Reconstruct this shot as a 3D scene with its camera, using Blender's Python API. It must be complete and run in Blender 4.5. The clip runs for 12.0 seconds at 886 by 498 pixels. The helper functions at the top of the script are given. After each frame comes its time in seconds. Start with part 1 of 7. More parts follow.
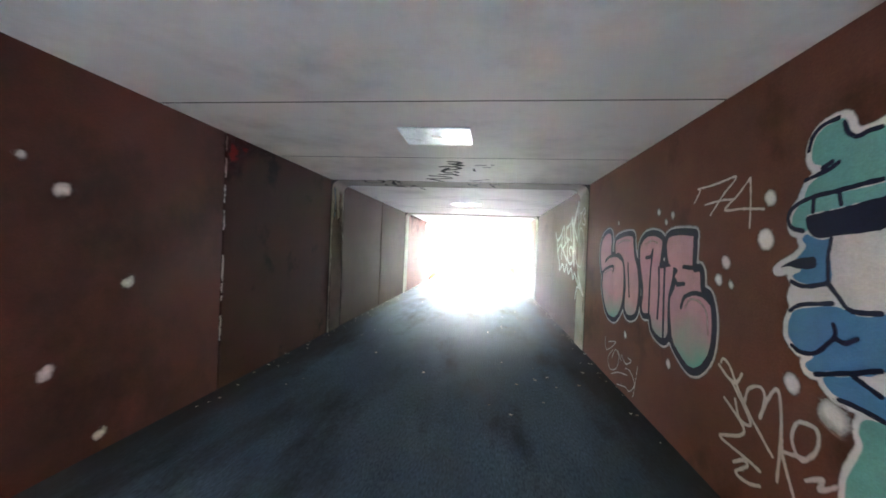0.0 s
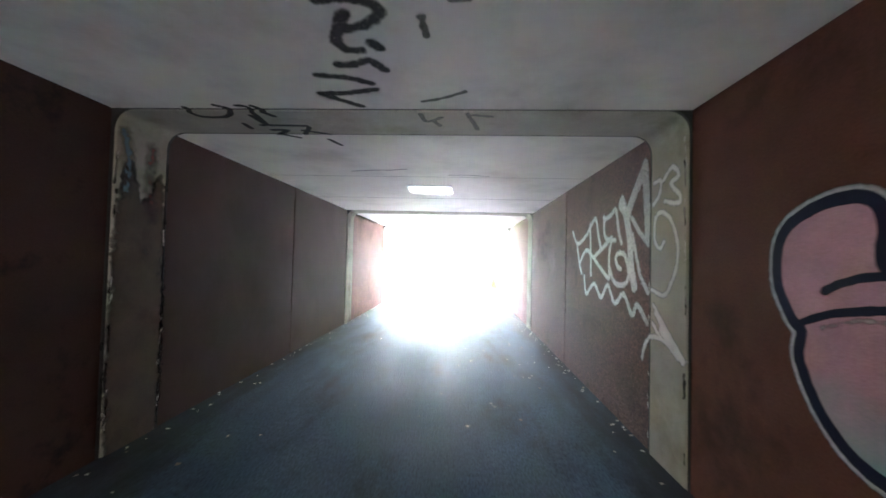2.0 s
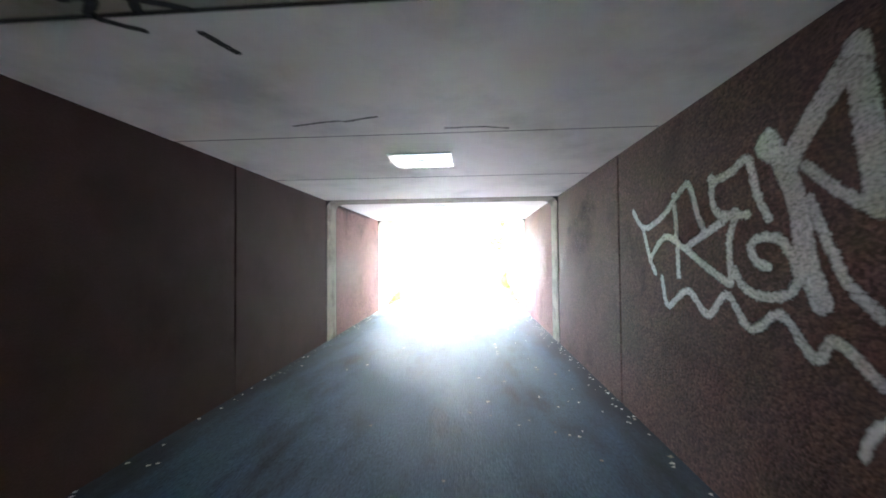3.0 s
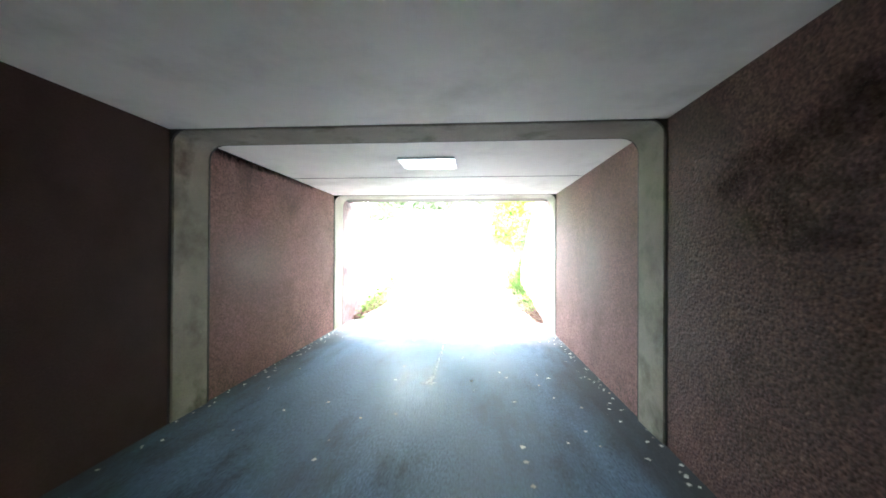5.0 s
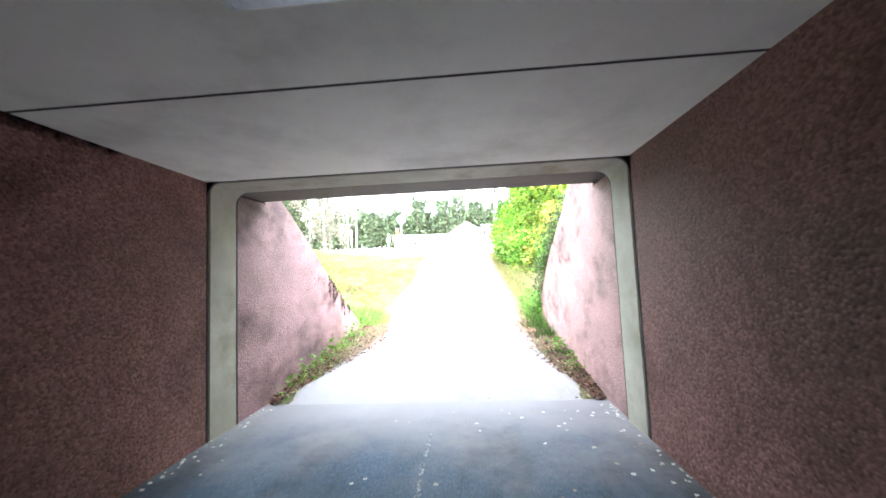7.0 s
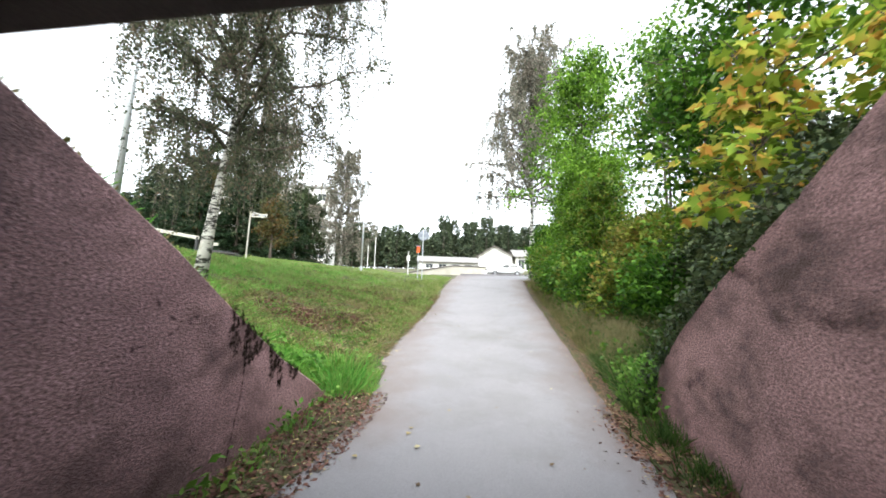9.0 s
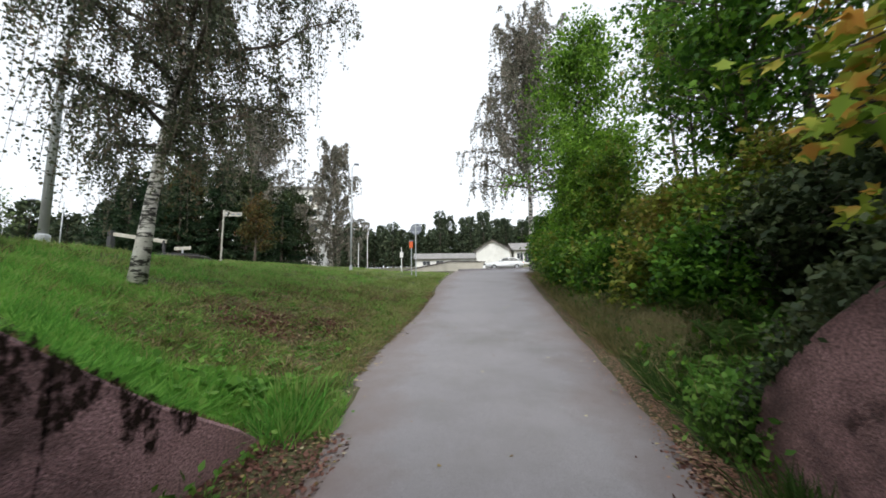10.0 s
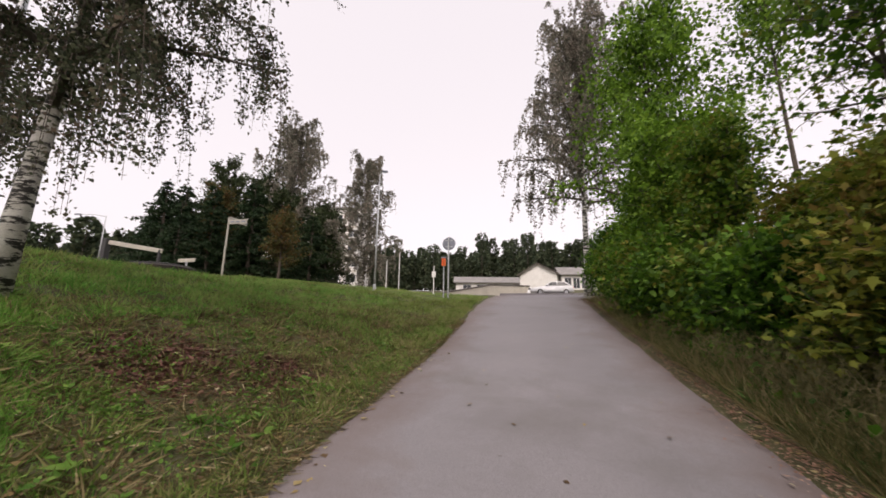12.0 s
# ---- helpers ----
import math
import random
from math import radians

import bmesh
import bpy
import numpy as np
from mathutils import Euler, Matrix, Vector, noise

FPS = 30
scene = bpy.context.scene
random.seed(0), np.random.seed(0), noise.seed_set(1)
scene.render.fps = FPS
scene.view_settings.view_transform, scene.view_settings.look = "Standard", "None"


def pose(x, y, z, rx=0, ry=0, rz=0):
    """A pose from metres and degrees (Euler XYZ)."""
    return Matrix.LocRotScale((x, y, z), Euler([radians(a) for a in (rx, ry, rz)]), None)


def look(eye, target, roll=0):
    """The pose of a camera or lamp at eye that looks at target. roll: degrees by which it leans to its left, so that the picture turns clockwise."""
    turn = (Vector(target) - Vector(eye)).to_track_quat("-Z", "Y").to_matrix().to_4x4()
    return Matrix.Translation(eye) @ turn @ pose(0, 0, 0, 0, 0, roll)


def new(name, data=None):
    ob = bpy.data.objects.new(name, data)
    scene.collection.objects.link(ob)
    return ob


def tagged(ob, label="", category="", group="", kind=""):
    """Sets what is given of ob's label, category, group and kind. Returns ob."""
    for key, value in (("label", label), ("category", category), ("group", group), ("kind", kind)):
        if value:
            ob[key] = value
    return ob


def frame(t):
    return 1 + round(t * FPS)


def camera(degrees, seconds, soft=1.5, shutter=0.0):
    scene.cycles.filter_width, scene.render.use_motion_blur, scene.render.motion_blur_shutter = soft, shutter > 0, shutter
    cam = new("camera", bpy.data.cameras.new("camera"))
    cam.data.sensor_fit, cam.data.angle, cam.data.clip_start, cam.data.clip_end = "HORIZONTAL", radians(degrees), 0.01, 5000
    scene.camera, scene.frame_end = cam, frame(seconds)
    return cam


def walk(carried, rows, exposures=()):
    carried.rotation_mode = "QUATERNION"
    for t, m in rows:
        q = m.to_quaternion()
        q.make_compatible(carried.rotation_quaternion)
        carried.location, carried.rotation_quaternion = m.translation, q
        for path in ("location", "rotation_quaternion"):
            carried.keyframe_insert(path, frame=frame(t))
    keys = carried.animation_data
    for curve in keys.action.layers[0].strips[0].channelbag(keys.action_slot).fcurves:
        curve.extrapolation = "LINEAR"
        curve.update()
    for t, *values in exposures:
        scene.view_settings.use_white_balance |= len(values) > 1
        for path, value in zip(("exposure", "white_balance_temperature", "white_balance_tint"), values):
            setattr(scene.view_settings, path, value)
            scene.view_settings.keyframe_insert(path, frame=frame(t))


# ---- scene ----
cam = camera(100.0, 12.0, soft=1.7, shutter=0.25)
PATH = [
    (0, (0.549, -1.248, 1.532), (0.314, 0.738, 1.521), 2.3),
    (0.5, (0.636, -0.406, 1.526), (0.427, 1.583, 1.486), 1.6),
    (1, (0.609, 0.387, 1.553), (0.472, 2.382, 1.578), 2.0),
    (1.5, (0.58, 1.286, 1.55), (0.523, 3.286, 1.56), 2.6),
    (2, (0.532, 2.146, 1.526), (0.431, 4.143, 1.58), 1.4),
    (2.5, (0.498, 2.979, 1.524), (0.374, 4.974, 1.582), 0.8),
    (3, (0.534, 3.822, 1.54), (0.392, 5.817, 1.581), -0.5),
    (3.2, (0.51, 4.228, 1.529), (0.376, 6.224, 1.545), -0.3),
    (5, (0.562, 7.425, 1.534), (0.405, 9.418, 1.545), 0.3),
    (5.5, (0.548, 8.259, 1.544), (0.45, 10.257, 1.562), -0.9),
    (6, (0.568, 9.149, 1.507), (0.484, 11.146, 1.567), -2.7),
    (6.5, (0.519, 9.963, 1.496), (0.396, 11.957, 1.587), -3.2),
    (7, (0.572, 10.84, 1.538), (0.422, 12.829, 1.682), -2.4),
    (7.2, (0.518, 11.134, 1.522), (0.348, 13.125, 1.611), -2.1),
    (8.8, (0.222, 14.237, 1.726), (-0.054, 16.197, 2.011), 1.2),
    (9, (0.2, 14.571, 1.771), (-0.086, 16.532, 2.041), 1.6),
    (9.5, (0.22, 15.345, 1.765), (-0.07, 17.307, 2.022), 0.8),
    (10, (0.137, 16.187, 1.756), (-0.136, 18.151, 2.013), -1.1),
    (10.5, (0.089, 17.055, 1.759), (-0.203, 19.013, 2.044), 0.4),
    (11, (0.043, 17.879, 1.774), (-0.264, 19.828, 2.102), -0.4),
    (11.5, (-0.058, 18.718, 1.788), (-0.423, 20.649, 2.16), 0.7),
    (12, (-0.07, 19.459, 1.86), (-0.563, 21.358, 2.247), 0.8),
]
EXPOSURES = [(0, 8.5, 6250, 10), (1.0, 8.42, 6100, 10), (2.0, 8.2, 6000, 9), (3.0, 7.82, 6000, 9), (5.0, 6.85, 6100, -2), (6.0, 6.15, 6100, 1), (6.5, 5.42, 6100, 0), (7.0, 4.8, 6150, 3), (7.6, 3.75, 6300, 9), (8.4, 2.6, 6450, 9), (8.8, 2.2, 6500, 8), (9.0, 1.9, 6450, 4), (9.5, 1.08, 6450, 3), (10.5, 0.62, 6550, 12), (12.0, 0.4, 7250, 20)]
walk(cam, [(t, look(eye, target, roll)) for t, eye, target, roll in PATH], EXPOSURES)

# ---- light: an overcast day; the sky is the only source, a wide weak sun behind the clouds ----
world = bpy.data.worlds.new("overcast_sky")
scene.world = world
world.use_nodes = True
wt = world.node_tree
sky = wt.nodes.new("ShaderNodeTexSky")
sky.sky_type = "NISHITA"
sky.sun_disc = False
sky.sun_elevation, sky.sun_rotation = radians(42), radians(200)
sky.air_density, sky.dust_density, sky.ozone_density = 1.0, 4.0, 1.0
grey = wt.nodes.new("ShaderNodeHueSaturation")
grey.inputs["Saturation"].default_value = 0.22
cloud = wt.nodes.new("ShaderNodeMixRGB")
cloud.inputs[0].default_value = 0.55
cloud.inputs[2].default_value = (10.2, 10.6, 11.7, 1)
wt.links.new(sky.outputs[0], grey.inputs["Color"])
wt.links.new(grey.outputs[0], cloud.inputs[1])
wt.links.new(cloud.outputs[0], wt.nodes["Background"].inputs[0])
wt.nodes["Background"].inputs[1].default_value = 0.1
sun_data = bpy.data.lights.new("sun", "SUN")
sun_data.energy, sun_data.angle, sun_data.color = 1.4, radians(35), (1.0, 0.96, 0.9)
sun = new("sun", sun_data)
sun.matrix_world = look((0, 0, 30), (-5.0, 13.7, 16.9))


# ---- materials ----
def node(tree, kind, **values):
    n = tree.nodes.new(kind)
    for key, value in values.items():
        n.inputs[key.replace("_", " ")].default_value = value
    return n


def material(name, dark, light, scale=3.0, rough=0.8, rough_var=0.1, grain=0.0, grain_scale=120.0, bump=0.0, bump_scale=60.0,
             bump_kind="noise", metallic=0.0, stain=None, stain_scale=0.8, stain_at=(0.55, 0.7), specular=0.5, random=0.0, stretch=None, contrast=0.25):
    """Two tones mixed by broad noise, a fine grain, stains of a third tone, uneven gloss and relief."""
    m = bpy.data.materials.new(name)
    m.use_nodes = True
    t = m.node_tree
    out = t.nodes["Principled BSDF"]
    where = t.nodes.new("ShaderNodeTexCoord").outputs["Object"]
    if stretch:
        mapping = t.nodes.new("ShaderNodeMapping")
        mapping.inputs["Scale"].default_value = stretch
        t.links.new(where, mapping.inputs["Vector"])
        where = mapping.outputs[0]

    def noise_at(size, detail=5.0, roughness=0.6):
        n = node(t, "ShaderNodeTexNoise", Scale=size, Detail=detail, Roughness=roughness)
        t.links.new(where, n.inputs["Vector"])
        return n.outputs["Fac"]

    def ramp(value, low, high):
        r = t.nodes.new("ShaderNodeMapRange")
        r.inputs["From Min"].default_value, r.inputs["From Max"].default_value = low, high
        t.links.new(value, r.inputs["Value"])
        return r.outputs[0]

    def mix(fac, a, b, kind="MIX"):
        n = t.nodes.new("ShaderNodeMixRGB")
        n.blend_type = kind
        for slot, value in zip(n.inputs, (fac, a, b)):
            if isinstance(value, bpy.types.NodeSocket):
                t.links.new(value, slot)
            elif isinstance(value, tuple):
                slot.default_value = (*value, 1)
            else:
                slot.default_value = value
        return n.outputs[0]

    broad = noise_at(scale)
    colour = mix(ramp(broad, 0.3, 0.7), dark, light)
    if random:
        info = t.nodes.new("ShaderNodeObjectInfo")
        tone = ramp(info.outputs["Random"], 0, 1)
        colour = mix(random, colour, mix(tone, tuple(c * 0.55 for c in dark), tuple(min(1, c * 1.35) for c in light)))
    if grain:
        fine = noise_at(grain_scale, 3.0, 0.7)
        level = ramp(fine, 0.5 - contrast, 0.5 + contrast)
        colour = mix(grain, colour, mix(level, (0.25, 0.25, 0.25), (1.0, 1.0, 1.0)), "OVERLAY")
    if stain:
        colour = mix(ramp(noise_at(stain_scale, 7.0, 0.65), *stain_at), colour, stain)
    t.links.new(colour, out.inputs["Base Color"])
    t.links.new(ramp_out(t, broad, rough - rough_var, rough + rough_var), out.inputs["Roughness"])
    out.inputs["Metallic"].default_value = metallic
    out.inputs["Specular IOR Level"].default_value = specular
    if bump:
        if bump_kind == "pebble":
            v = node(t, "ShaderNodeTexVoronoi", Scale=bump_scale)
            t.links.new(where, v.inputs["Vector"])
            tone = t.nodes.new("ShaderNodeSeparateColor")
            t.links.new(v.outputs["Color"], tone.inputs[0])
            specks = mix(ramp(tone.outputs[0], 0.0, 1.0), (0.2, 0.2, 0.2), (0.85, 0.85, 0.85))
            t.links.new(mix(0.55, colour, specks, "OVERLAY"), out.inputs["Base Color"])
            height = ramp(v.outputs["Distance"], 0.75, 0.0)
            more = noise_at(bump_scale * 0.35, 4.0)
            add = t.nodes.new("ShaderNodeMath")
            t.links.new(height, add.inputs[0]), t.links.new(more, add.inputs[1])
            height = add.outputs[0]
        else:
            height = noise_at(bump_scale, 6.0, 0.65)
        b = node(t, "ShaderNodeBump", Strength=min(1.0, bump * 50), Distance=bump)
        t.links.new(height, b.inputs["Height"])
        t.links.new(b.outputs[0], out.inputs["Normal"])
    return m


def ramp_out(t, value, low, high):
    r = t.nodes.new("ShaderNodeMapRange")
    r.inputs["From Min"].default_value, r.inputs["From Max"].default_value = 0.3, 0.7
    r.inputs["To Min"].default_value, r.inputs["To Max"].default_value = max(0.02, low), min(1.0, high)
    t.links.new(value, r.inputs["Value"])
    return r.outputs[0]


def plain(name, colour, rough=0.6, metallic=0.0):
    return material(name, tuple(c * 0.85 for c in colour), tuple(min(1, c * 1.12) for c in colour), 6.0, rough, 0.08, metallic=metallic)


brown_paint = material("brown_painted_concrete", (0.087, 0.037, 0.025), (0.132, 0.058, 0.042), 1.3, 0.82, 0.08, 0.35, 90, 0.004, 70,
                       stain=(0.045, 0.021, 0.015), stain_scale=1.1, stain_at=(0.54, 0.72), specular=0.04)
pebble = material("pebbled_brown_concrete", (0.19, 0.099, 0.095), (0.30, 0.173, 0.165), 1.8, 0.75, 0.12, 0.9, 40, 0.026, 38, contrast=0.14,
                  stain=(0.075, 0.038, 0.034), stain_scale=1.3, stain_at=(0.48, 0.68), stretch=(1, 1, 1.5))
purple_pebble = material("damp_purplish_pebbled_concrete", (0.185, 0.100, 0.107), (0.30, 0.178, 0.186), 1.8, 0.75, 0.12, 0.9, 40, 0.026, 38, contrast=0.14,
                         stain=(0.075, 0.038, 0.038), stain_scale=1.1, stain_at=(0.48, 0.68), stretch=(1, 1, 1.5))
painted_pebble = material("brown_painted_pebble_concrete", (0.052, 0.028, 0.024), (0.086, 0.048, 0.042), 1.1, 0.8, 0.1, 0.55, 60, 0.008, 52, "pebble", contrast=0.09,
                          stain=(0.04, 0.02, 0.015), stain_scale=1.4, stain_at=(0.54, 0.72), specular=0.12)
# West copy of brown_paint, the dimness of that side put into its tones.
shaded_brown_paint = material("shade_toned_brown_paint", (0.056, 0.022, 0.0155), (0.086, 0.034, 0.024), 1.3, 0.7, 0.1, 0.4, 90, 0.004, 70,
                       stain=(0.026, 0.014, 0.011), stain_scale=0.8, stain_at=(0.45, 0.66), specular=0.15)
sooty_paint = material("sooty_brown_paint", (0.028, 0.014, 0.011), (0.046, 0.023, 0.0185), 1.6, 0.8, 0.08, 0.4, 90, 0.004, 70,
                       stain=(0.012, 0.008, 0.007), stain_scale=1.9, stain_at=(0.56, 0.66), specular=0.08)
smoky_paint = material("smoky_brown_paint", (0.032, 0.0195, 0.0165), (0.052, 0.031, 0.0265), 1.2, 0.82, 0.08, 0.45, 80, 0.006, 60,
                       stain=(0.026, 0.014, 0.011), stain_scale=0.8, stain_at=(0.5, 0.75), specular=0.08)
grimy_pebble = material("grimy_brown_pebble_concrete", (0.108, 0.056, 0.049), (0.172, 0.095, 0.085), 1.1, 0.75, 0.12, 0.45, 60, 0.006, 48, "pebble", contrast=0.12,
                        stain=(0.058, 0.030, 0.026), stain_scale=1.0, stain_at=(0.52, 0.74), specular=0.12)
rib_concrete = material("pale_rib_concrete", (0.22, 0.208, 0.165), (0.34, 0.322, 0.27), 2.2, 0.75, 0.1, 0.25, 140, 0.003, 160,
                        stain=(0.17, 0.16, 0.11), stain_scale=1.6, stain_at=(0.52, 0.72))
dirty_rib = material("weathered_rib_concrete", (0.150, 0.140, 0.108), (0.235, 0.222, 0.180), 1.8, 0.8, 0.1, 0.35, 110, 0.004, 120,
                     stain=(0.095, 0.085, 0.060), stain_scale=2.2, stain_at=(0.50, 0.66), specular=0.25)
ceiling_paint = material("whitewashed_concrete", (0.68, 0.655, 0.605), (0.79, 0.765, 0.715), 0.9, 0.72, 0.08, 0.12, 200, 0.002, 60, specular=0.32,
                         stain=(0.54, 0.52, 0.475), stain_scale=0.9, stain_at=(0.46, 0.68))
dark_concrete = material("dark_roof_edge_concrete", (0.06, 0.05, 0.045), (0.12, 0.10, 0.09), 2.0, 0.85, 0.08, 0.4, 60, 0.005, 60)
joint_dark = plain("joint_filler", (0.02, 0.018, 0.016), 0.9)
# Toned darker and bluer than the path: tunnel shade and sky sheen painted in.
tunnel_asphalt = material("worn_shade_toned_asphalt", (0.028, 0.046, 0.070), (0.054, 0.083, 0.122), 1.6, 0.72, 0.14, 0.9, 70, 0.010, 44,
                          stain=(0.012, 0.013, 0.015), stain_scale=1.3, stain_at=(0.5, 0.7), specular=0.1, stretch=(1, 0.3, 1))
tunnel_asphalt.node_tree.nodes["Principled BSDF"].inputs["Specular Tint"].default_value = (0.78, 0.91, 1.0, 1.0)
asphalt = material("grey_asphalt", (0.172, 0.163, 0.173), (0.207, 0.196, 0.207), 0.7, 0.85, 0.06, 0.5, 150, 0.004, 160, contrast=0.18,
                   stain=(0.15, 0.14, 0.138), stain_scale=0.5, stain_at=(0.52, 0.8))
# For the added slab behind the start; pale so it bounces light upwards.
bounce_paving = material("light_bounce_paving", (0.34, 0.325, 0.30), (0.45, 0.43, 0.40), 0.8, 0.85, 0.06, 0.3, 120, 0.003, 120)
soil = material("leaf_strewn_soil", (0.045, 0.043, 0.019), (0.085, 0.082, 0.034), 2.0, 0.95, 0.03, 0.7, 50, 0.03, 25,
                stain=(0.075, 0.10, 0.03), stain_scale=1.1, stain_at=(0.54, 0.72))


# ---- building blocks ----
def link(name, bm, mat, parent=None, label="", category="", group="", kind="", smooth=False):
    me = bpy.data.meshes.new(name)
    bm.to_mesh(me)
    bm.free()
    me.materials.append(mat)
    if smooth:
        for p in me.polygons:
            p.use_smooth = True
    ob = new(name, me)
    if parent is not None:
        ob.parent = parent
    return tagged(ob, label, category, group, kind)


def part(name, bm, mat, parent, label="", smooth=False):
    return link(name, bm, mat, parent, label, smooth=smooth)


def thing(name, label, category, group="", at=(0, 0, 0), kind=""):
    ob = new(name)
    ob.location = at
    ob.empty_display_size = 0.1
    return tagged(ob, label, category, group, kind)


def add_box(bm, x0, x1, y0, y1, z0, z1, bevel=0.0):
    made = bmesh.ops.create_cube(bm, size=1)["verts"]
    for v in made:
        v.co = Vector((x0 if v.co.x < 0 else x1, y0 if v.co.y < 0 else y1, z0 if v.co.z < 0 else z1))
    if bevel:
        edges = list({e for v in made for e in v.link_edges})
        bmesh.ops.bevel(bm, geom=edges, offset=bevel, segments=2, affect="EDGES", profile=0.5)
    return bm


def box(x0, x1, y0, y1, z0, z1, bevel=0.0):
    return add_box(bmesh.new(), x0, x1, y0, y1, z0, z1, bevel)


def add_tube(bm, points, radii, sides=8, caps=True):
    """A tapered tube along points."""
    rings = []
    points, radii = [Vector([float(c) for c in p]) for p in points], [float(v) for v in radii]
    for i, p in enumerate(points):
        along = (points[min(i + 1, len(points) - 1)] - points[max(i - 1, 0)]).normalized()
        side = along.cross(Vector((0.31, 0.95, 0.07))).normalized()
        up = along.cross(side)
        rings.append([bm.verts.new(p + radii[i] * (math.cos(a) * side + math.sin(a) * up)) for a in
                      [2 * math.pi * k / sides for k in range(sides)]])
    for a, b in zip(rings, rings[1:]):
        for k in range(sides):
            bm.faces.new((a[k], a[(k + 1) % sides], b[(k + 1) % sides], b[k]))
    if caps:
        bm.faces.new(rings[0][::-1])
        bm.faces.new(rings[-1])
    return bm


def tube(points, radii, sides=8):
    return add_tube(bmesh.new(), points, radii, sides)


def daylit_mouth(m, colour, y0, y1):
    """Daylight at the mouth painted in: blends raggedly along y to the path's pale tone."""
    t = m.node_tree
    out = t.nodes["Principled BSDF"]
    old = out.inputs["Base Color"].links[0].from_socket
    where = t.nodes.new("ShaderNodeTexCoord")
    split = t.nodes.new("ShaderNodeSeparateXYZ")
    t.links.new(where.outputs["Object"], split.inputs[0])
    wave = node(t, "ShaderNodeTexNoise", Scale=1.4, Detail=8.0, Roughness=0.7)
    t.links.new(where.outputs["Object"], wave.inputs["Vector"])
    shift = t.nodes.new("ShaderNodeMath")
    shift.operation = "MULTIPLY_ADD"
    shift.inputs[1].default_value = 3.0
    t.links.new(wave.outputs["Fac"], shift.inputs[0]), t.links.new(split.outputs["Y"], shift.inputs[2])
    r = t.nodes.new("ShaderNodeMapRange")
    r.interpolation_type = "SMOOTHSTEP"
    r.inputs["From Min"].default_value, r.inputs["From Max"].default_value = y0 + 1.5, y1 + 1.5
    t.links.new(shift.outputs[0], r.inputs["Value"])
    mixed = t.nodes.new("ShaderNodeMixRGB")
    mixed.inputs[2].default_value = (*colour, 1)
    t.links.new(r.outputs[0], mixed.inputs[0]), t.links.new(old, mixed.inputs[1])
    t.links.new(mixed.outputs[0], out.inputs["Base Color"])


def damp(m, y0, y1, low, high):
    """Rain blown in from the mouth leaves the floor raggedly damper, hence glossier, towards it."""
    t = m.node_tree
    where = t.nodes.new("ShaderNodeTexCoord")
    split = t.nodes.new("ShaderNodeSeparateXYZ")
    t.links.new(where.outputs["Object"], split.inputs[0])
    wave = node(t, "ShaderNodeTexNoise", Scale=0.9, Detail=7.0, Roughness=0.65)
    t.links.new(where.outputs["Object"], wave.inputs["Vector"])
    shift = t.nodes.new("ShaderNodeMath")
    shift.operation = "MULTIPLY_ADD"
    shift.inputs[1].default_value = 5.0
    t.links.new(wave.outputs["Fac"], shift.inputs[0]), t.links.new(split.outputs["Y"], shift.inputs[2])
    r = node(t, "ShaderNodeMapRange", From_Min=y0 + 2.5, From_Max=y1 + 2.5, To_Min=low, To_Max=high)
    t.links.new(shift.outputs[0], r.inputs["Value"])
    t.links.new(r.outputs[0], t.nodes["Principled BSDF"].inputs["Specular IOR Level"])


def dim_gritty_edges(m, x0, x1, colour):
    """Unswept grey grit along both walls, darkened for dim edges; the walked middle stays bluish, open-grained."""
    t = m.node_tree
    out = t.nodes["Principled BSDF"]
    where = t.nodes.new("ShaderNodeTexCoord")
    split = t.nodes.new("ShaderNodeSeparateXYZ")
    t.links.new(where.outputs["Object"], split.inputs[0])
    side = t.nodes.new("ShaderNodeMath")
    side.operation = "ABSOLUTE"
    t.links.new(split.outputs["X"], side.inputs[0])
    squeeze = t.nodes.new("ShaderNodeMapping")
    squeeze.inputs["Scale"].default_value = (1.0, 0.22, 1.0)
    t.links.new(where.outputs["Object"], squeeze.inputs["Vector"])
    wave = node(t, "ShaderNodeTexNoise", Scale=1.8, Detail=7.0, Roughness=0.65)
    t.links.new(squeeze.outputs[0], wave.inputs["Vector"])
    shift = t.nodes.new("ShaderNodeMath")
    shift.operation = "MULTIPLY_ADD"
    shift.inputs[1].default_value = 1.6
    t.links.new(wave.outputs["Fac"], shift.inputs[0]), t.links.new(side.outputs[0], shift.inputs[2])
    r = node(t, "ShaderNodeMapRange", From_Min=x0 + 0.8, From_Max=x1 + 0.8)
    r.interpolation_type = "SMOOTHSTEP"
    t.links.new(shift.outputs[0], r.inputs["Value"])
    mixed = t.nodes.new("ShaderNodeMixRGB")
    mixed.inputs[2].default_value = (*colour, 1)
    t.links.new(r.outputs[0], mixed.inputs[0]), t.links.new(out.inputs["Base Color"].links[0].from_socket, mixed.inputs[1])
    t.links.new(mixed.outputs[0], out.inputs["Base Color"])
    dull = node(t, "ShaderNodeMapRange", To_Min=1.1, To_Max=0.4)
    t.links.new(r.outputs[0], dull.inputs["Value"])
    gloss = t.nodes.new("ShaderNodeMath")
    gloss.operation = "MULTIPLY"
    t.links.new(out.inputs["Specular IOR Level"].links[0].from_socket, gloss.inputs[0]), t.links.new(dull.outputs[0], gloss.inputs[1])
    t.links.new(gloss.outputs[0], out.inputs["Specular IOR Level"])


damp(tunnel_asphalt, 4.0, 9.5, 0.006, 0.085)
dim_gritty_edges(tunnel_asphalt, 1.3, 2.2, (0.030, 0.031, 0.033))
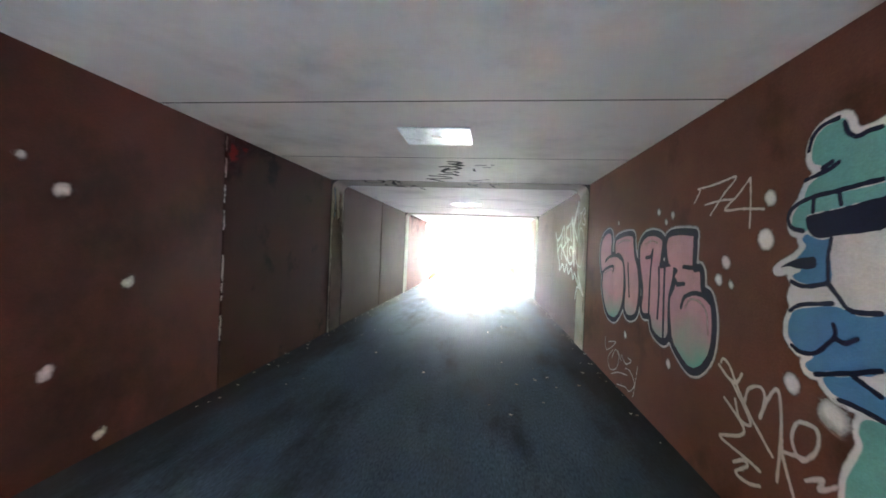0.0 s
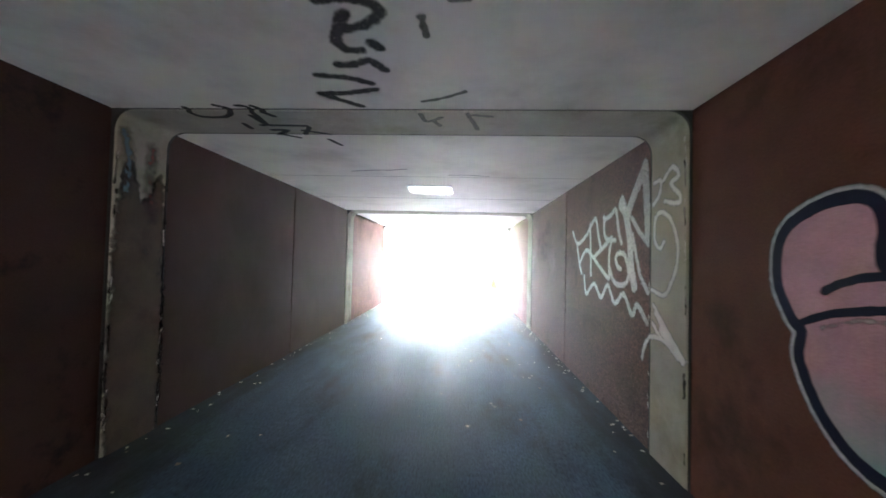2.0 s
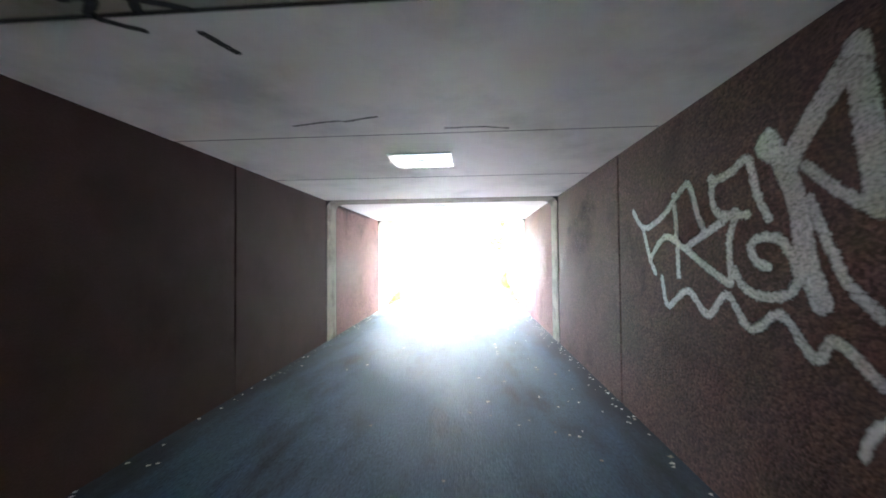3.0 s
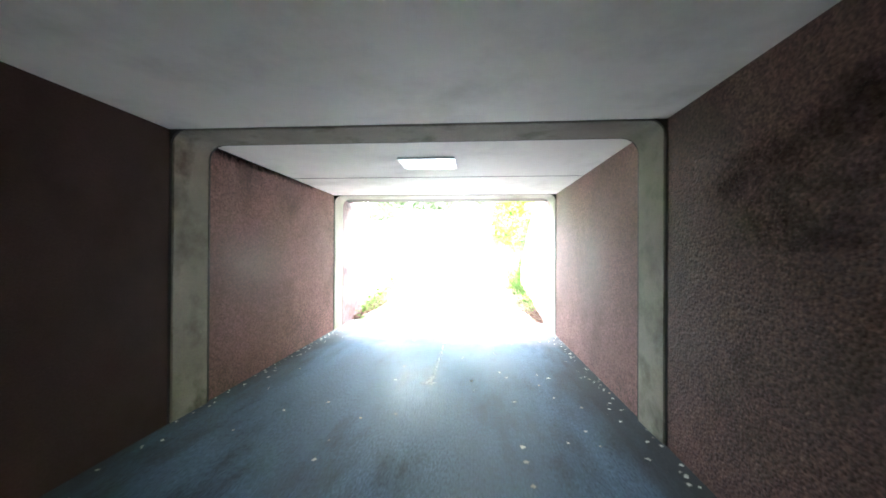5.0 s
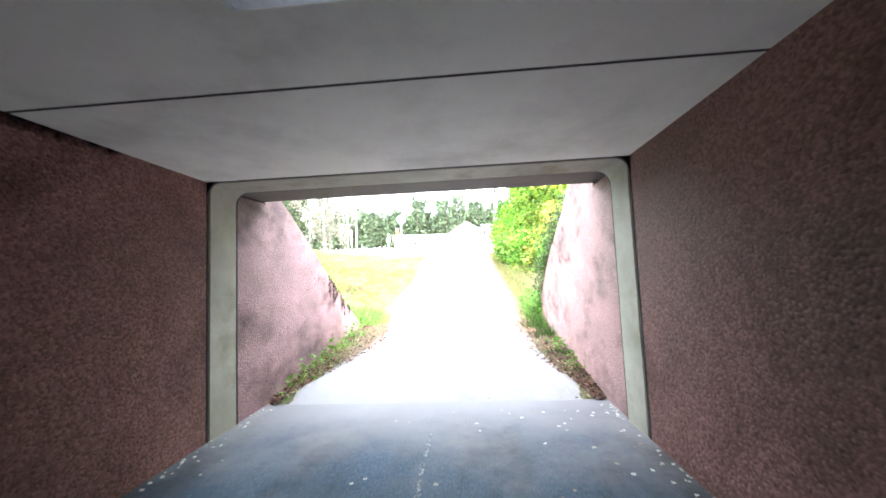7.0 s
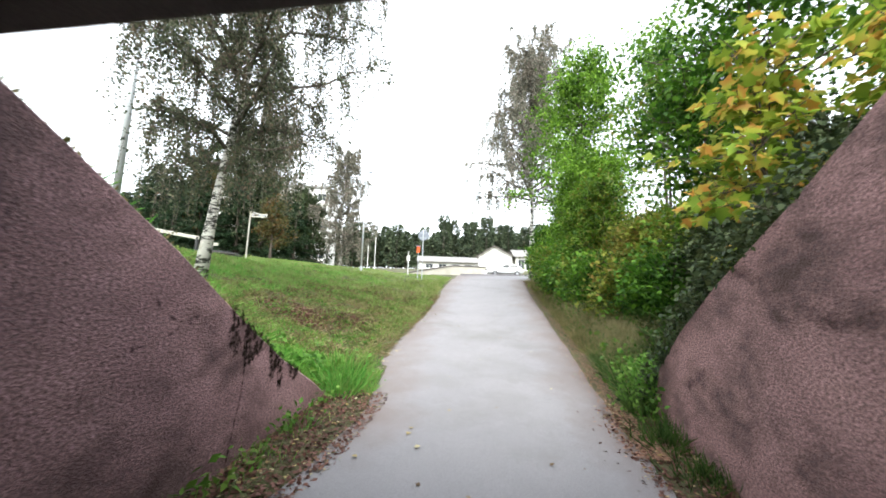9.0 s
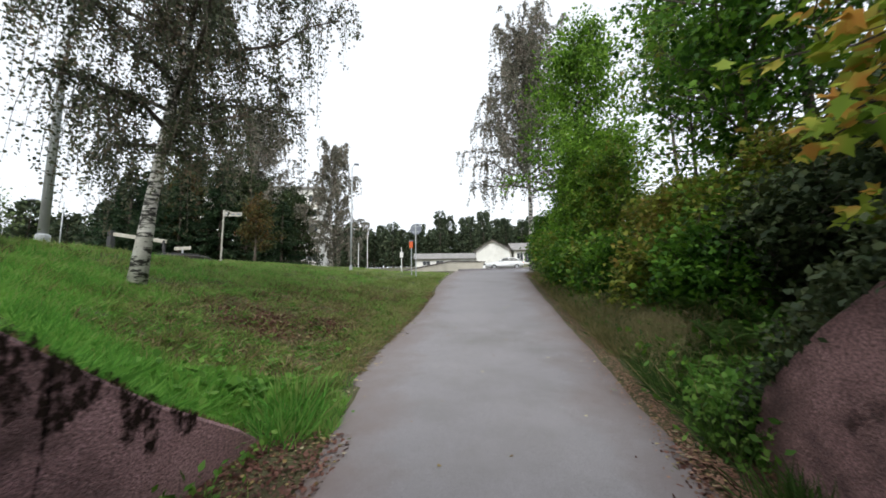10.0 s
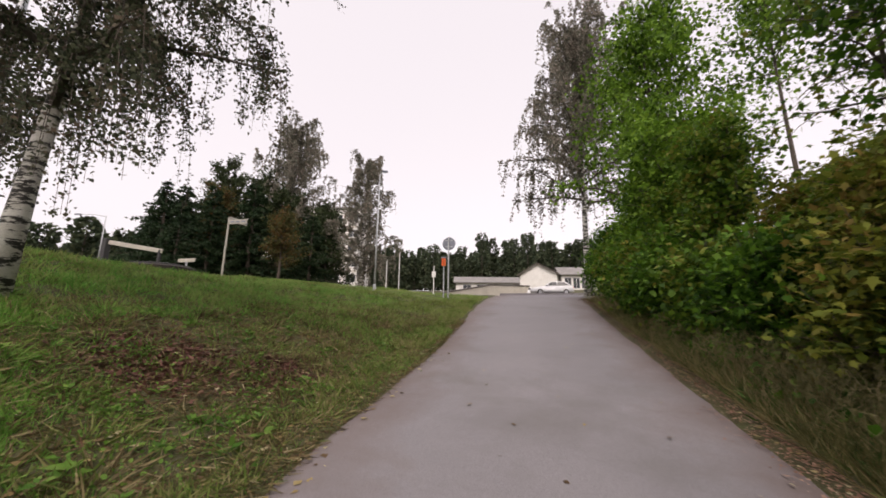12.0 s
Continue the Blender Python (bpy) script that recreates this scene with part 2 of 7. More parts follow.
daylit_mouth(tunnel_asphalt, (0.18, 0.172, 0.182), 13.1, 15.3)

# ---- the underpass: axis along y, inside half-width W, clear height H ----
W, H = 2.1, 2.6
Y_IN, Y_OUT = -6.8, 15.48
END = 14.87
RIBS = [(4.78, 5.29), (10.51, 10.98), (14.42, 14.87)]
GAP = 0.012


def wall_panel(side, y0, y1, mat, wall, z1=H):
    a, b = sorted((side * W, side * (W + 0.12)))
    return part("panel", box(a, b, y0 + GAP, y1 - GAP, -0.05, z1, 0.008), mat, wall)


wall_cuts = {-1: [Y_IN, -4.2, 2.22, 4.78, 5.29, 7.84, 10.51, 10.98, 14.42, END],
             1: [Y_IN, -3.2, 4.78, 5.29, 7.84, 10.51, 10.98, 14.42, END]}
for side, name in ((-1, "wall_west"), (1, "wall_east")):
    a, b = sorted((side * (W + 0.12), side * (W + 0.4)))
    wall = link(name, box(a, b, Y_IN, END + 0.005, -0.3, H + 0.35), joint_dark, label="brown concrete side wall of the underpass", category="wall", kind="structure")
    cuts = wall_cuts[side]
    for y0, y1 in zip(cuts, cuts[1:]):
        if (y0, y1) in RIBS:
            continue
        # West panels are toned darker than east, partly the dimmer side painted in.
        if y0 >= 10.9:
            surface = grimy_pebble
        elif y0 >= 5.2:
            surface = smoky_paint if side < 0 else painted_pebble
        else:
            surface = brown_paint if side > 0 else sooty_paint if y0 == 2.22 else shaded_brown_paint
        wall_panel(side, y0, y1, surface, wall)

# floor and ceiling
link("floor", box(-W - 0.02, W + 0.02, Y_IN - 0.05, Y_OUT + 0.004, -0.3, 0.0), tunnel_asphalt, label="worn asphalt floor of the underpass, shade and sky tint painted in", category="floor", kind="structure")
slab = bmesh.new()
ceiling_cuts = [Y_IN, -5.3, -3.6, -1.9, -0.25, 1.45, 3.17, 4.78, 5.29, 6.97, 8.7, 10.51, 10.98, 12.75, 14.42, 14.87]
for y0, y1 in zip(ceiling_cuts, ceiling_cuts[1:]):
    if (y0, y1) in RIBS:
        continue
    drop = random.Random(y0).uniform(0.0, 0.006)
    add_box(slab, -W - 0.1, W + 0.1, y0 + 0.009, y1 - 0.009, H - drop, H + 0.2, 0.004)
link("ceiling", slab, ceiling_paint, label="whitewashed concrete ceiling slabs with dark joints", category="ceiling", kind="structure")
# The mouth-side piece gets a darker tone than the other slabs.
link("ceiling_edge", box(-W - 0.1, W + 0.1, END + 0.009, Y_OUT, H, H + 0.2, 0.008), dark_concrete, label="dark concrete underside of the roof edge at the mouth", category="ceiling", kind="structure")
link("ceiling_backing", box(-W - 0.4, W + 0.4, Y_IN, Y_OUT, H + 0.2, H + 0.35), joint_dark, kind="structure", label="concrete roof slab above the ceiling joints", category="ceiling")


filler = bmesh.new()
for y in ceiling_cuts[1:]:
    add_box(filler, -W - 0.09, W + 0.09, y - 0.0085, y + 0.0085, H - 0.004, H + 0.19)
link("ceiling_joint_filler", filler, joint_dark, label="dark sunken filler in the ceiling joints", category="joint filler", kind="structure")


# ribs: a pale frame round the section, slightly proud, with rounded inner corners
def rib_section(width, height, radius, steps=7):
    pts = [(-width, -0.03)]
    for k in range(steps + 1):
        a = math.pi - k * math.pi / 2 / steps
        pts.append((-width + radius + radius * math.cos(a), height - radius + radius * math.sin(a)))
    return pts + [(-x, z) for x, z in pts[::-1]]


def rib(y0, y1, mat=rib_concrete, proud=0.022):
    bm = bmesh.new()
    inner = rib_section(W - proud, H - proud, 0.15)
    lip = rib_section(W - proud + 0.012, H - proud + 0.012, 0.16)
    near = rib_section(W - 0.012, H - 0.012, 0.03)
    near_lip = rib_section(W, H, 0.03)
    outer = rib_section(W + 0.1, H + 0.1, 0.02)
    rows = []
    for y, shape in ((y0 + GAP, outer), (y0 + GAP, near_lip), (y0 + GAP + 0.012, near), (y1 - GAP - 0.015, inner), (y1 - GAP, lip), (y1 - GAP, outer)):
        rows.append([bm.verts.new((x, y, z)) for x, z in shape])
    for a, b in zip(rows, rows[1:]):
        for i in range(len(a) - 1):
            bm.faces.new((a[i], a[i + 1], b[i + 1], b[i]))
    return link("concrete_rib", bm, mat, label="pale concrete frame with rounded inner corners round the underpass section", category="concrete frame", group="ribs of the underpass", kind="structure")


def rib_joint(y0, y1, proud):
    """Dark sealant round the section, following the rounded corners."""
    bm = bmesh.new()
    rows = []
    for y, shape in ((y0, rib_section(W + 0.05, H + 0.05, 0.1)), (y0, rib_section(W - proud, H - proud, 0.15)), (y1, rib_section(W - proud, H - proud, 0.15)), (y1, rib_section(W + 0.05, H + 0.05, 0.1))):
        rows.append([bm.verts.new((x, y, z)) for x, z in shape])
    for a, b in zip(rows, rows[1:]):
        for i in range(len(a) - 1):
            bm.faces.new((a[i], a[i + 1], b[i + 1], b[i]))
    return link("joint_sealant", bm, joint_dark, label="dark sealant joint round the edge of a concrete rib", category="joint filler", group="sealant joints", kind="structure")


for y0, y1 in RIBS:
    rib(y0, y1, dirty_rib if y0 == 10.51 else rib_concrete)
    rib_joint(y0 - 0.014, y0 + 0.011, 0.003)
    rib_joint(y1 - 0.008, y1 + 0.014, 0.014)

# the roof's outer edge over the mouth: headwall and low parapet
head = link("headwall", box(-W - 0.4, W + 0.4, Y_OUT - 0.3, Y_OUT, H + 0.352, H + 0.95, 0.02), rib_concrete, label="concrete headwall above the underpass mouth", category="wall", kind="structure")
link("headwall", box(-W - 0.4, W + 0.4, Y_IN, Y_IN + 0.3, H + 0.352, H + 0.95, 0.02), rib_concrete, label="concrete headwall above the underpass mouth", category="wall", kind="structure")


# wing walls: tops fall away from the mouth, pebbled faces, a thin worn cap along the edge
def wing_wall(name, side, profile, thick=0.28, mat=pebble):
    """profile: (y, top) along the wall from the mouth outwards."""
    bm = bmesh.new()
    face, back = side * W, side * (W + thick)
    soft = 0.03
    rows = []
    for y, top in profile:
        rows.append([bm.verts.new(c) for c in ((face, y, -0.3), (face, y, top - soft), (face + side * soft, y, top), (back, y, top), (back, y, -0.3))])
    for a, b in zip(rows, rows[1:]):
        for i in range(4):
            bm.faces.new((a[i], a[i + 1], b[i + 1], b[i]))
    for r in (rows[0], rows[-1]):
        bm.faces.new(r)
    bmesh.ops.recalc_face_normals(bm, faces=bm.faces)
    return link(name, bm, mat, label="pebbled brown concrete wing wall with a sloping top beside the path", category="wall", kind="structure")


TOP_W = [(14.882, 2.59), (15.482, 2.59), (15.49, 2.98), (16.1, 2.62), (17.0, 2.07), (17.85, 1.49), (18.5, 1.08), (19.3, 0.66), (19.55, 0.5)]
TOP_E = [(14.882, 2.59), (15.482, 2.59), (15.49, 3.44), (16.5, 2.93), (17.2, 2.5), (18.16, 1.98), (18.84, 1.53), (19.4, 1.06), (19.55, 0.7)]
wing_wall("wing_wall_west", -1, TOP_W, mat=purple_pebble)
wing_wall("wing_wall_east", 1, TOP_E)
# Unseen back walls; the tall east one is added to dim the west side.
wing_wall("wing_wall_back", -1, [(Y_IN - 0.01, 3.0), (Y_IN - 3.0, 1.3), (Y_IN - 4.6, 0.4)])
wing_wall("wing_wall_back", 1, [(Y_IN - 0.01, 4.6), (Y_IN - 5.0, 4.4), (Y_IN - 9.0, 3.4)])

# ---- the ground outside: one sheet, cut where the underpass runs through it ----
PATH_Y = [-60, 15.5, 16.0, 17.0, 19.4, 22.4, 26.0, 29.2, 34.5, 40.0, 61.0, 67.0, 92.0, 130.0, 400.0]
PATH_Z = [0.0, 0.0, 0.07, 0.2, 0.42, 0.78, 1.27, 1.77, 2.62, 3.2, 4.88, 5.3, 8.35, 11.0, 14.0]
EDGE_Y = [15.0, 19.0, 20.0, 21.4, 22.5, 26.0, 30.0, 36.0, 41.0, 60.0, 400]
EDGE_L = [-1.7, -1.45, -1.62, -1.96, -2.12, -2.15, -2.3, -2.7, -3.0, -5.0, -5.0]
EDGE_R = [1.75, 1.75, 1.78, 1.78, 1.86, 1.88, 1.85, 1.9, 2.2, 1.5, 1.5]


def path_z(y):
    return float(np.interp(y, PATH_Y, PATH_Z))


def smooth(v):
    v = min(1.0, max(0.0, v))
    return v * v * (3 - 2 * v)


def ground_z(x, y):
    base = path_z(y)
    high = 3.25 + min(90.0, max(0.0, y - 30)) * 0.07 + min(60.0, max(0.0, -x - 12)) * 0.05 + min(5.0, max(0.0, -x - 12)) * 0.07
    if y > 38:
        high += (path_z(y) + 0.15 - high) * smooth((y - 38) / 14)
    if y < Y_OUT and y > Y_IN and abs(x) < 60:
        return 3.3 + 0.1 * noise.noise((x * 0.3, y * 0.3, 0))
    if y <= Y_IN:
        s = abs(x) - 2.35
        low = np.interp(y, [Y_IN - 4.6, Y_IN], [0.3, 2.9]) if abs(x) > 2.2 else 0
        # Unseen rise added behind to keep low sky light off the underpass floor.
        bank = 12.0 * smooth((-14.0 - y) / 12)
        return max(bank, low + (3.3 - low) * smooth(s / 8) if s > 0 else -0.02)
    if x < 0:
        edge = float(np.interp(y, EDGE_Y, EDGE_L))
        s = -x - (2.36 if y < 19.6 else -edge)
        low = np.interp(y, [p for p, _ in TOP_W], [z - 0.04 for _, z in TOP_W]) if (y < 19.6 and x < -2.2) else base
        rise = smooth(s / 8.2) if y < 20 else smooth((s + 0.4) / 9.6) ** 1.15
    else:
        edge = float(np.interp(y, EDGE_Y, EDGE_R))
        s = x - (2.36 if y < 19.6 else edge)
        low = np.interp(y, [p for p, _ in TOP_E], [z - 0.06 for _, z in TOP_E]) if (y < 19.6 and x > 2.2) else base
        rise = smooth(s / 6.0)
    if s <= 0:
        z = base - 0.03 + (0.05 * smooth((abs(x) - 1.55) / 0.5) if y < 19.6 else 0)
    else:
        z = low + (max(high, low) - low) * rise
        if y > 19.6:
            z += min(1, s) * 0.05 * noise.noise((x * 1.7, y * 1.7, 3)) + min(1, s) * 0.12 * noise.noise((x * 0.5, y * 0.5, 7))
    return z


def span(a, b, step):
    n = max(1, round((b - a) / step))
    return [a + (b - a) * i / n for i in range(n)]


xs = span(-420, -60, 45) + span(-60, -16, 4) + span(-16, -2.36, 0.4) + [-2.36, -2.2] + span(-1.9, 1.9, 0.4) + [1.9, 2.2, 2.36] + span(2.7, 16, 0.5) + span(16, 60, 4) + span(60, 421, 45) + [420]
ys = span(-200, -40, 40) + span(-40, Y_IN - 0.01, 1.5) + [Y_IN - 0.01, Y_IN + 0.02] + span(Y_IN + 1.0, 15, 3) + [Y_OUT - 0.03, Y_OUT + 0.01] + span(15.7, 19.55, 0.4) + [19.56, 19.75] + span(20, 45, 0.4) + span(45, 80, 3) + span(80, 421, 40) + [420]
grid = bmesh.new()
verts = [[grid.verts.new((x, y, ground_z(x, y))) for x in xs] for y in ys]
for j in range(len(ys) - 1):
    for i in range(len(xs) - 1):
        xm, ym = (xs[i] + xs[i + 1]) / 2, (ys[j] + ys[j + 1]) / 2
        near = abs(xm) < 2.36
        if near and Y_IN - 0.02 < ym < Y_OUT + 0.02:
            continue
        if 2.2 < abs(xm) < 2.36 and (Y_OUT < ym < 19.56 or Y_IN - 4.6 < ym < Y_IN):
            continue
        grid.faces.new((verts[j][i], verts[j][i + 1], verts[j + 1][i + 1], verts[j + 1][i]))
link("ground", grid, soil, label="grassy ground with bare soil and fallen leaves", category="ground", kind="structure", smooth=True)

# the asphalt path, a ribbon laid on the ground, its rims stained by reddish leaf mould
path_asphalt = asphalt.copy()
path_asphalt.name = "path_asphalt_with_dirty_rims"
t = path_asphalt.node_tree
near_rim = t.nodes.new("ShaderNodeAttribute")
near_rim.attribute_name = "rim"
blotch = node(t, "ShaderNodeTexNoise", Scale=1.3, Detail=7.0, Roughness=0.65)
t.links.new(t.nodes.new("ShaderNodeTexCoord").outputs["Object"], blotch.inputs["Vector"])
sum_of = t.nodes.new("ShaderNodeMath")
t.links.new(near_rim.outputs["Fac"], sum_of.inputs[0]), t.links.new(blotch.outputs["Fac"], sum_of.inputs[1])
amount = node(t, "ShaderNodeMapRange", From_Min=0.98, From_Max=1.5, To_Min=0.0, To_Max=0.75)
t.links.new(sum_of.outputs[0], amount.inputs["Value"])
stained = t.nodes.new("ShaderNodeMixRGB")
stained.inputs[2].default_value = (0.135, 0.094, 0.080, 1)
out = t.nodes["Principled BSDF"]
t.links.new(amount.outputs[0], stained.inputs[0]), t.links.new(out.inputs["Base Color"].links[0].from_socket, stained.inputs[1])
t.links.new(stained.outputs[0], out.inputs["Base Color"])
road = bmesh.new()
rim = road.verts.layers.float.new("rim")
rows = []
for y in [Y_OUT + 0.001] + span(15.6, 32, 0.12) + span(32, 46, 0.4) + [46, 52, 60]:
    left, right = float(np.interp(y, EDGE_Y, EDGE_L)), float(np.interp(y, EDGE_Y, EDGE_R))
    if y < 18:
        f = smooth((y - 15.4) / 2.6)
        left, right = -2.09 * (1 - f) + left * f, 2.09 * (1 - f) + right * f
    if y > 40:
        right = right + (y - 40) * 0.8
    wob = [smooth((y - 16) / 2) * (0.07 * noise.noise((k, y * 0.9, 1)) + 0.035 * noise.noise((k, y * 4.0, 6))) for k in (0, 9)]
    cols = []
    for k in range(9):
        f = k / 8
        x = (left + wob[0]) * (1 - f) + (right + wob[1]) * f
        z = path_z(y) + 0.012 * smooth((y - 15.48) * 2) + (0.025 * (1 - (2 * f - 1) ** 2) - (0.05 if k in (0, 8) else 0)) * smooth((y - 15.4) / 2)
        corner = road.verts.new((x, y, z))
        corner[rim] = abs(2 * f - 1) * smooth((y - 16) / 3)
        cols.append(corner)
    rows.append(cols)
for a, b in zip(rows, rows[1:]):
    for i in range(8):
        road.faces.new((a[i], a[i + 1], b[i + 1], b[i]))
path = link("path", road, path_asphalt, label="grey asphalt footpath climbing away from the underpass", category="path", kind="structure", smooth=True)
# Unseen slab added behind the start to throw light onto the ceiling.
link("path", box(-2.05, 2.05, -15.0, Y_IN - 0.06, -0.2, 0.0), bounce_paving, label="added unseen pale paving that bounces light onto the underpass ceiling", category="path", kind="structure")

# ---- painted marks: strokes and outlines in metres, (y, z) on the walls, (x, y) on the ceiling ----
LETTER_A = [(3.98, 1.31), (4.05, 1.47), (4.02, 1.68), (3.85, 1.78), (3.68, 1.79), (3.62, 1.71), (3.61, 1.52), (3.38, 1.51), (3.22, 1.44), (3.17, 1.31), (3.16, 1.13), (3.2, 0.95), (3.32, 0.82), (3.46, 0.76), (3.67, 0.78), (3.83, 0.91), (3.93, 1.11), (3.92, 1.24)]
LETTER_B = [(3.46, 1.53), (3.48, 1.66), (3.4, 1.71), (3.17, 1.74), (2.95, 1.73), (2.92, 1.65), (2.88, 1.52), (2.8, 1.41), (2.75, 1.27), (2.74, 1.13), (2.77, 0.98), (2.83, 0.91), (2.97, 0.87), (3.08, 0.9), (3.11, 0.98), (3.1, 1.18), (3.14, 1.35), (3.21, 1.48), (3.36, 1.54)]
LETTER_C = [(2.74, 1.49), (2.73, 1.63), (2.61, 1.71), (2.44, 1.72), (2.3, 1.69), (2.26, 1.64), (2.28, 1.52), (2.29, 1.43), (2.19, 1.44), (2.06, 1.45), (2.05, 1.39), (2.07, 1.3), (2.11, 1.19), (2.11, 1.03), (2.1, 0.88), (2.16, 0.81), (2.27, 0.81), (2.4, 0.86), (2.46, 0.97), (2.6, 0.96), (2.65, 1.02), (2.63, 1.18), (2.69, 1.35)]
LETTER_D = [(2.16, 1.69), (1.79, 1.7), (1.76, 1.65), (1.75, 1.44), (1.66, 1.43), (1.63, 1.29), (1.54, 1.25), (1.49, 1.12), (1.49, 0.96), (1.53, 0.84), (1.64, 0.73), (1.76, 0.7), (1.89, 0.75), (2.02, 0.84), (2.07, 1.0), (2.09, 1.17), (2.02, 1.28), (2.04, 1.36), (1.99, 1.42), (2.14, 1.47)]
LETTER_LINES = []
LETTER_LINES.append([(3.83, 1.43), (3.68, 1.49), (3.41, 1.51), (3.25, 1.47)])
LETTER_LINES.append([(3.93, 1.28), (3.78, 1.34), (3.52, 1.38), (3.53, 1.31)])
LETTER_LINES.append([(2.45, 1.58), (2.48, 1.33), (2.48, 0.97)])
LETTER_LINES.append([(2.31, 1.42), (2.29, 1.21), (2.3, 0.97)])
LETTER_LINES.append([(2.2, 1.42), (2.19, 1.06), (2.18, 0.81)])
LETTER_LINES.append([(2.59, 1.51), (2.49, 1.52), (2.45, 1.58)])
LETTER_LINES.append([(3.05, 1.43), (3.02, 1.27), (2.98, 1.08)])
LETTER_LINES.append([(3.05, 1.38), (3.01, 1.24), (2.99, 1.12)])
LETTER_LINES.append([(1.89, 1.45), (1.75, 1.45), (1.63, 1.44)])
LETTER_LINES.append([(1.9, 1.13), (1.86, 1.21), (1.74, 1.26), (1.61, 1.26), (1.51, 1.22)])
LETTER_LINES.append([(2.04, 1.38), (1.99, 1.31), (1.87, 1.32)])
LETTER_LINES.append([(1.98, 1.3), (2.0, 1.33)])
LETTER_SHINE = [[(3.84, 1.27), (3.7, 1.32), (3.58, 1.33)], [(3.38, 1.66), (3.2, 1.69), (3.02, 1.68)], [(1.84, 1.14), (1.77, 1.21), (1.66, 1.21), (1.56, 1.15), (1.53, 1.0)], [(2.62, 1.64), (2.48, 1.67), (2.36, 1.65)]]
DOTS = [(1.01, 1.87), (1.03, 1.64), (1.37, 1.50), (1.44, 1.38), (1.31, 1.36), (0.81, 0.91), (3.40, 1.89), (2.36, 1.92), (2.21, 1.82), (2.10, 1.87), (3.05, 0.64), (2.07, 0.62)]
NUMBER = []
NUMBER.append([(1.78, 1.94), (1.71, 2.02), (1.73, 2.04)])
NUMBER.append([(1.74, 2.04), (1.51, 2.04), (1.31, 2.05), (1.44, 1.95), (1.57, 1.83)])
NUMBER.append([(1.64, 1.91), (1.46, 1.92), (1.33, 1.91)])
NUMBER.append([(1.18, 2.02), (1.29, 1.93), (1.41, 1.85), (1.23, 1.84), (1.06, 1.82)])
NUMBER.append([(1.18, 2.02), (1.17, 1.87), (1.17, 1.72)])
SCRIBBLE = []
SCRIBBLE.append([(1.38, 0.85), (1.36, 0.88), (1.30, 0.86), (1.22, 0.76), (1.12, 0.65), (1.01, 0.56), (0.92, 0.49)])
SCRIBBLE.append([(1.40, 0.83), (1.31, 0.78), (1.23, 0.77), (1.18, 0.84)])
SCRIBBLE.append([(1.23, 0.67), (1.18, 0.57), (1.09, 0.59), (1.27, 0.77)])
SCRIBBLE.append([(1.33, 0.64), (1.15, 0.54), (1.18, 0.47), (1.36, 0.38), (1.13, 0.37), (1.00, 0.36)])
SCRIBBLE.append([(1.22, 0.29), (1.13, 0.35), (1.10, 0.33), (1.20, 0.24), (1.09, 0.24), (1.00, 0.28)])
SCRIBBLE.append([(1.15, 0.66), (1.12, 0.77), (1.03, 0.82), (0.99, 0.77), (1.02, 0.65), (0.96, 0.79), (0.90, 0.85), (0.87, 0.69), (0.88, 0.38)])
SCRIBBLE.append([(0.87, 0.69), (0.85, 0.53), (0.77, 0.36)])
SCRIBBLE.append([(0.68, 0.76), (0.77, 0.74), (0.80, 0.64), (0.74, 0.57), (0.66, 0.66), (0.66, 0.75), (0.72, 0.76)])
SCRIBBLE.append([(0.86, 0.55), (0.71, 0.59)])
SCRIBBLE.append([(0.71, 0.49), (0.62, 0.55), (0.64, 0.49), (0.55, 0.56)])
SMALL_TAG = []
SMALL_TAG.append([(3.73, 0.47), (3.66, 0.32), (3.34, 0.49), (3.59, 0.44)])
SMALL_TAG.append([(3.42, 0.38), (3.58, 0.25), (3.51, 0.13), (3.29, 0.20), (3.22, 0.35), (3.33, 0.41), (3.45, 0.28)])
SMALL_TAG.append([(3.25, 0.42), (3.14, 0.33)])
SMALL_TAG.append([(3.14, 0.40), (3.01, 0.34), (2.86, 0.41), (2.95, 0.42)])
SMALL_TAG.append([(3.44, 0.09), (3.21, 0.18), (2.96, 0.23)])
SMALL_TAG.append([(3.25, 0.03), (3.00, 0.09), (2.87, 0.09), (2.75, 0.21), (2.88, 0.30), (3.01, 0.29)])
SMALL_TAG.append([(2.69, 0.41), (2.75, 0.16), (2.78, 0.07)])
SILVER_FAT = []
SILVER_FAT.append([(5.87, 2.14), (5.77, 1.95), (5.7, 1.76), (5.67, 1.52), (5.6, 1.32)])
SILVER_FAT.append([(5.74, 2.0), (5.63, 2.14), (5.51, 2.27), (5.42, 2.36)])
SILVER_FAT.append([(5.42, 2.38), (5.39, 2.11), (5.35, 1.76)])
SILVER_FAT.append([(5.9, 2.11), (5.74, 1.98)])
SILVER = []
SILVER.append([(7.48, 1.95), (7.27, 1.78), (6.95, 1.85), (6.65, 2.03), (6.57, 2.02), (6.48, 1.8), (6.42, 1.7)])
SILVER.append([(7.28, 1.76), (7.17, 1.51), (7.08, 1.39)])
SILVER.append([(6.78, 1.99), (6.75, 1.71), (6.73, 1.38)])
SILVER.append([(7.17, 1.5), (6.92, 1.68), (6.64, 1.58), (6.41, 1.46), (6.19, 1.36)])
SILVER.append([(6.12, 1.79), (6.4, 1.68), (6.64, 1.59)])
SILVER.append([(6.12, 1.76), (6.18, 1.62), (6.17, 1.37)])
SILVER.append([(6.34, 2.04), (6.29, 1.81), (6.03, 1.76)])
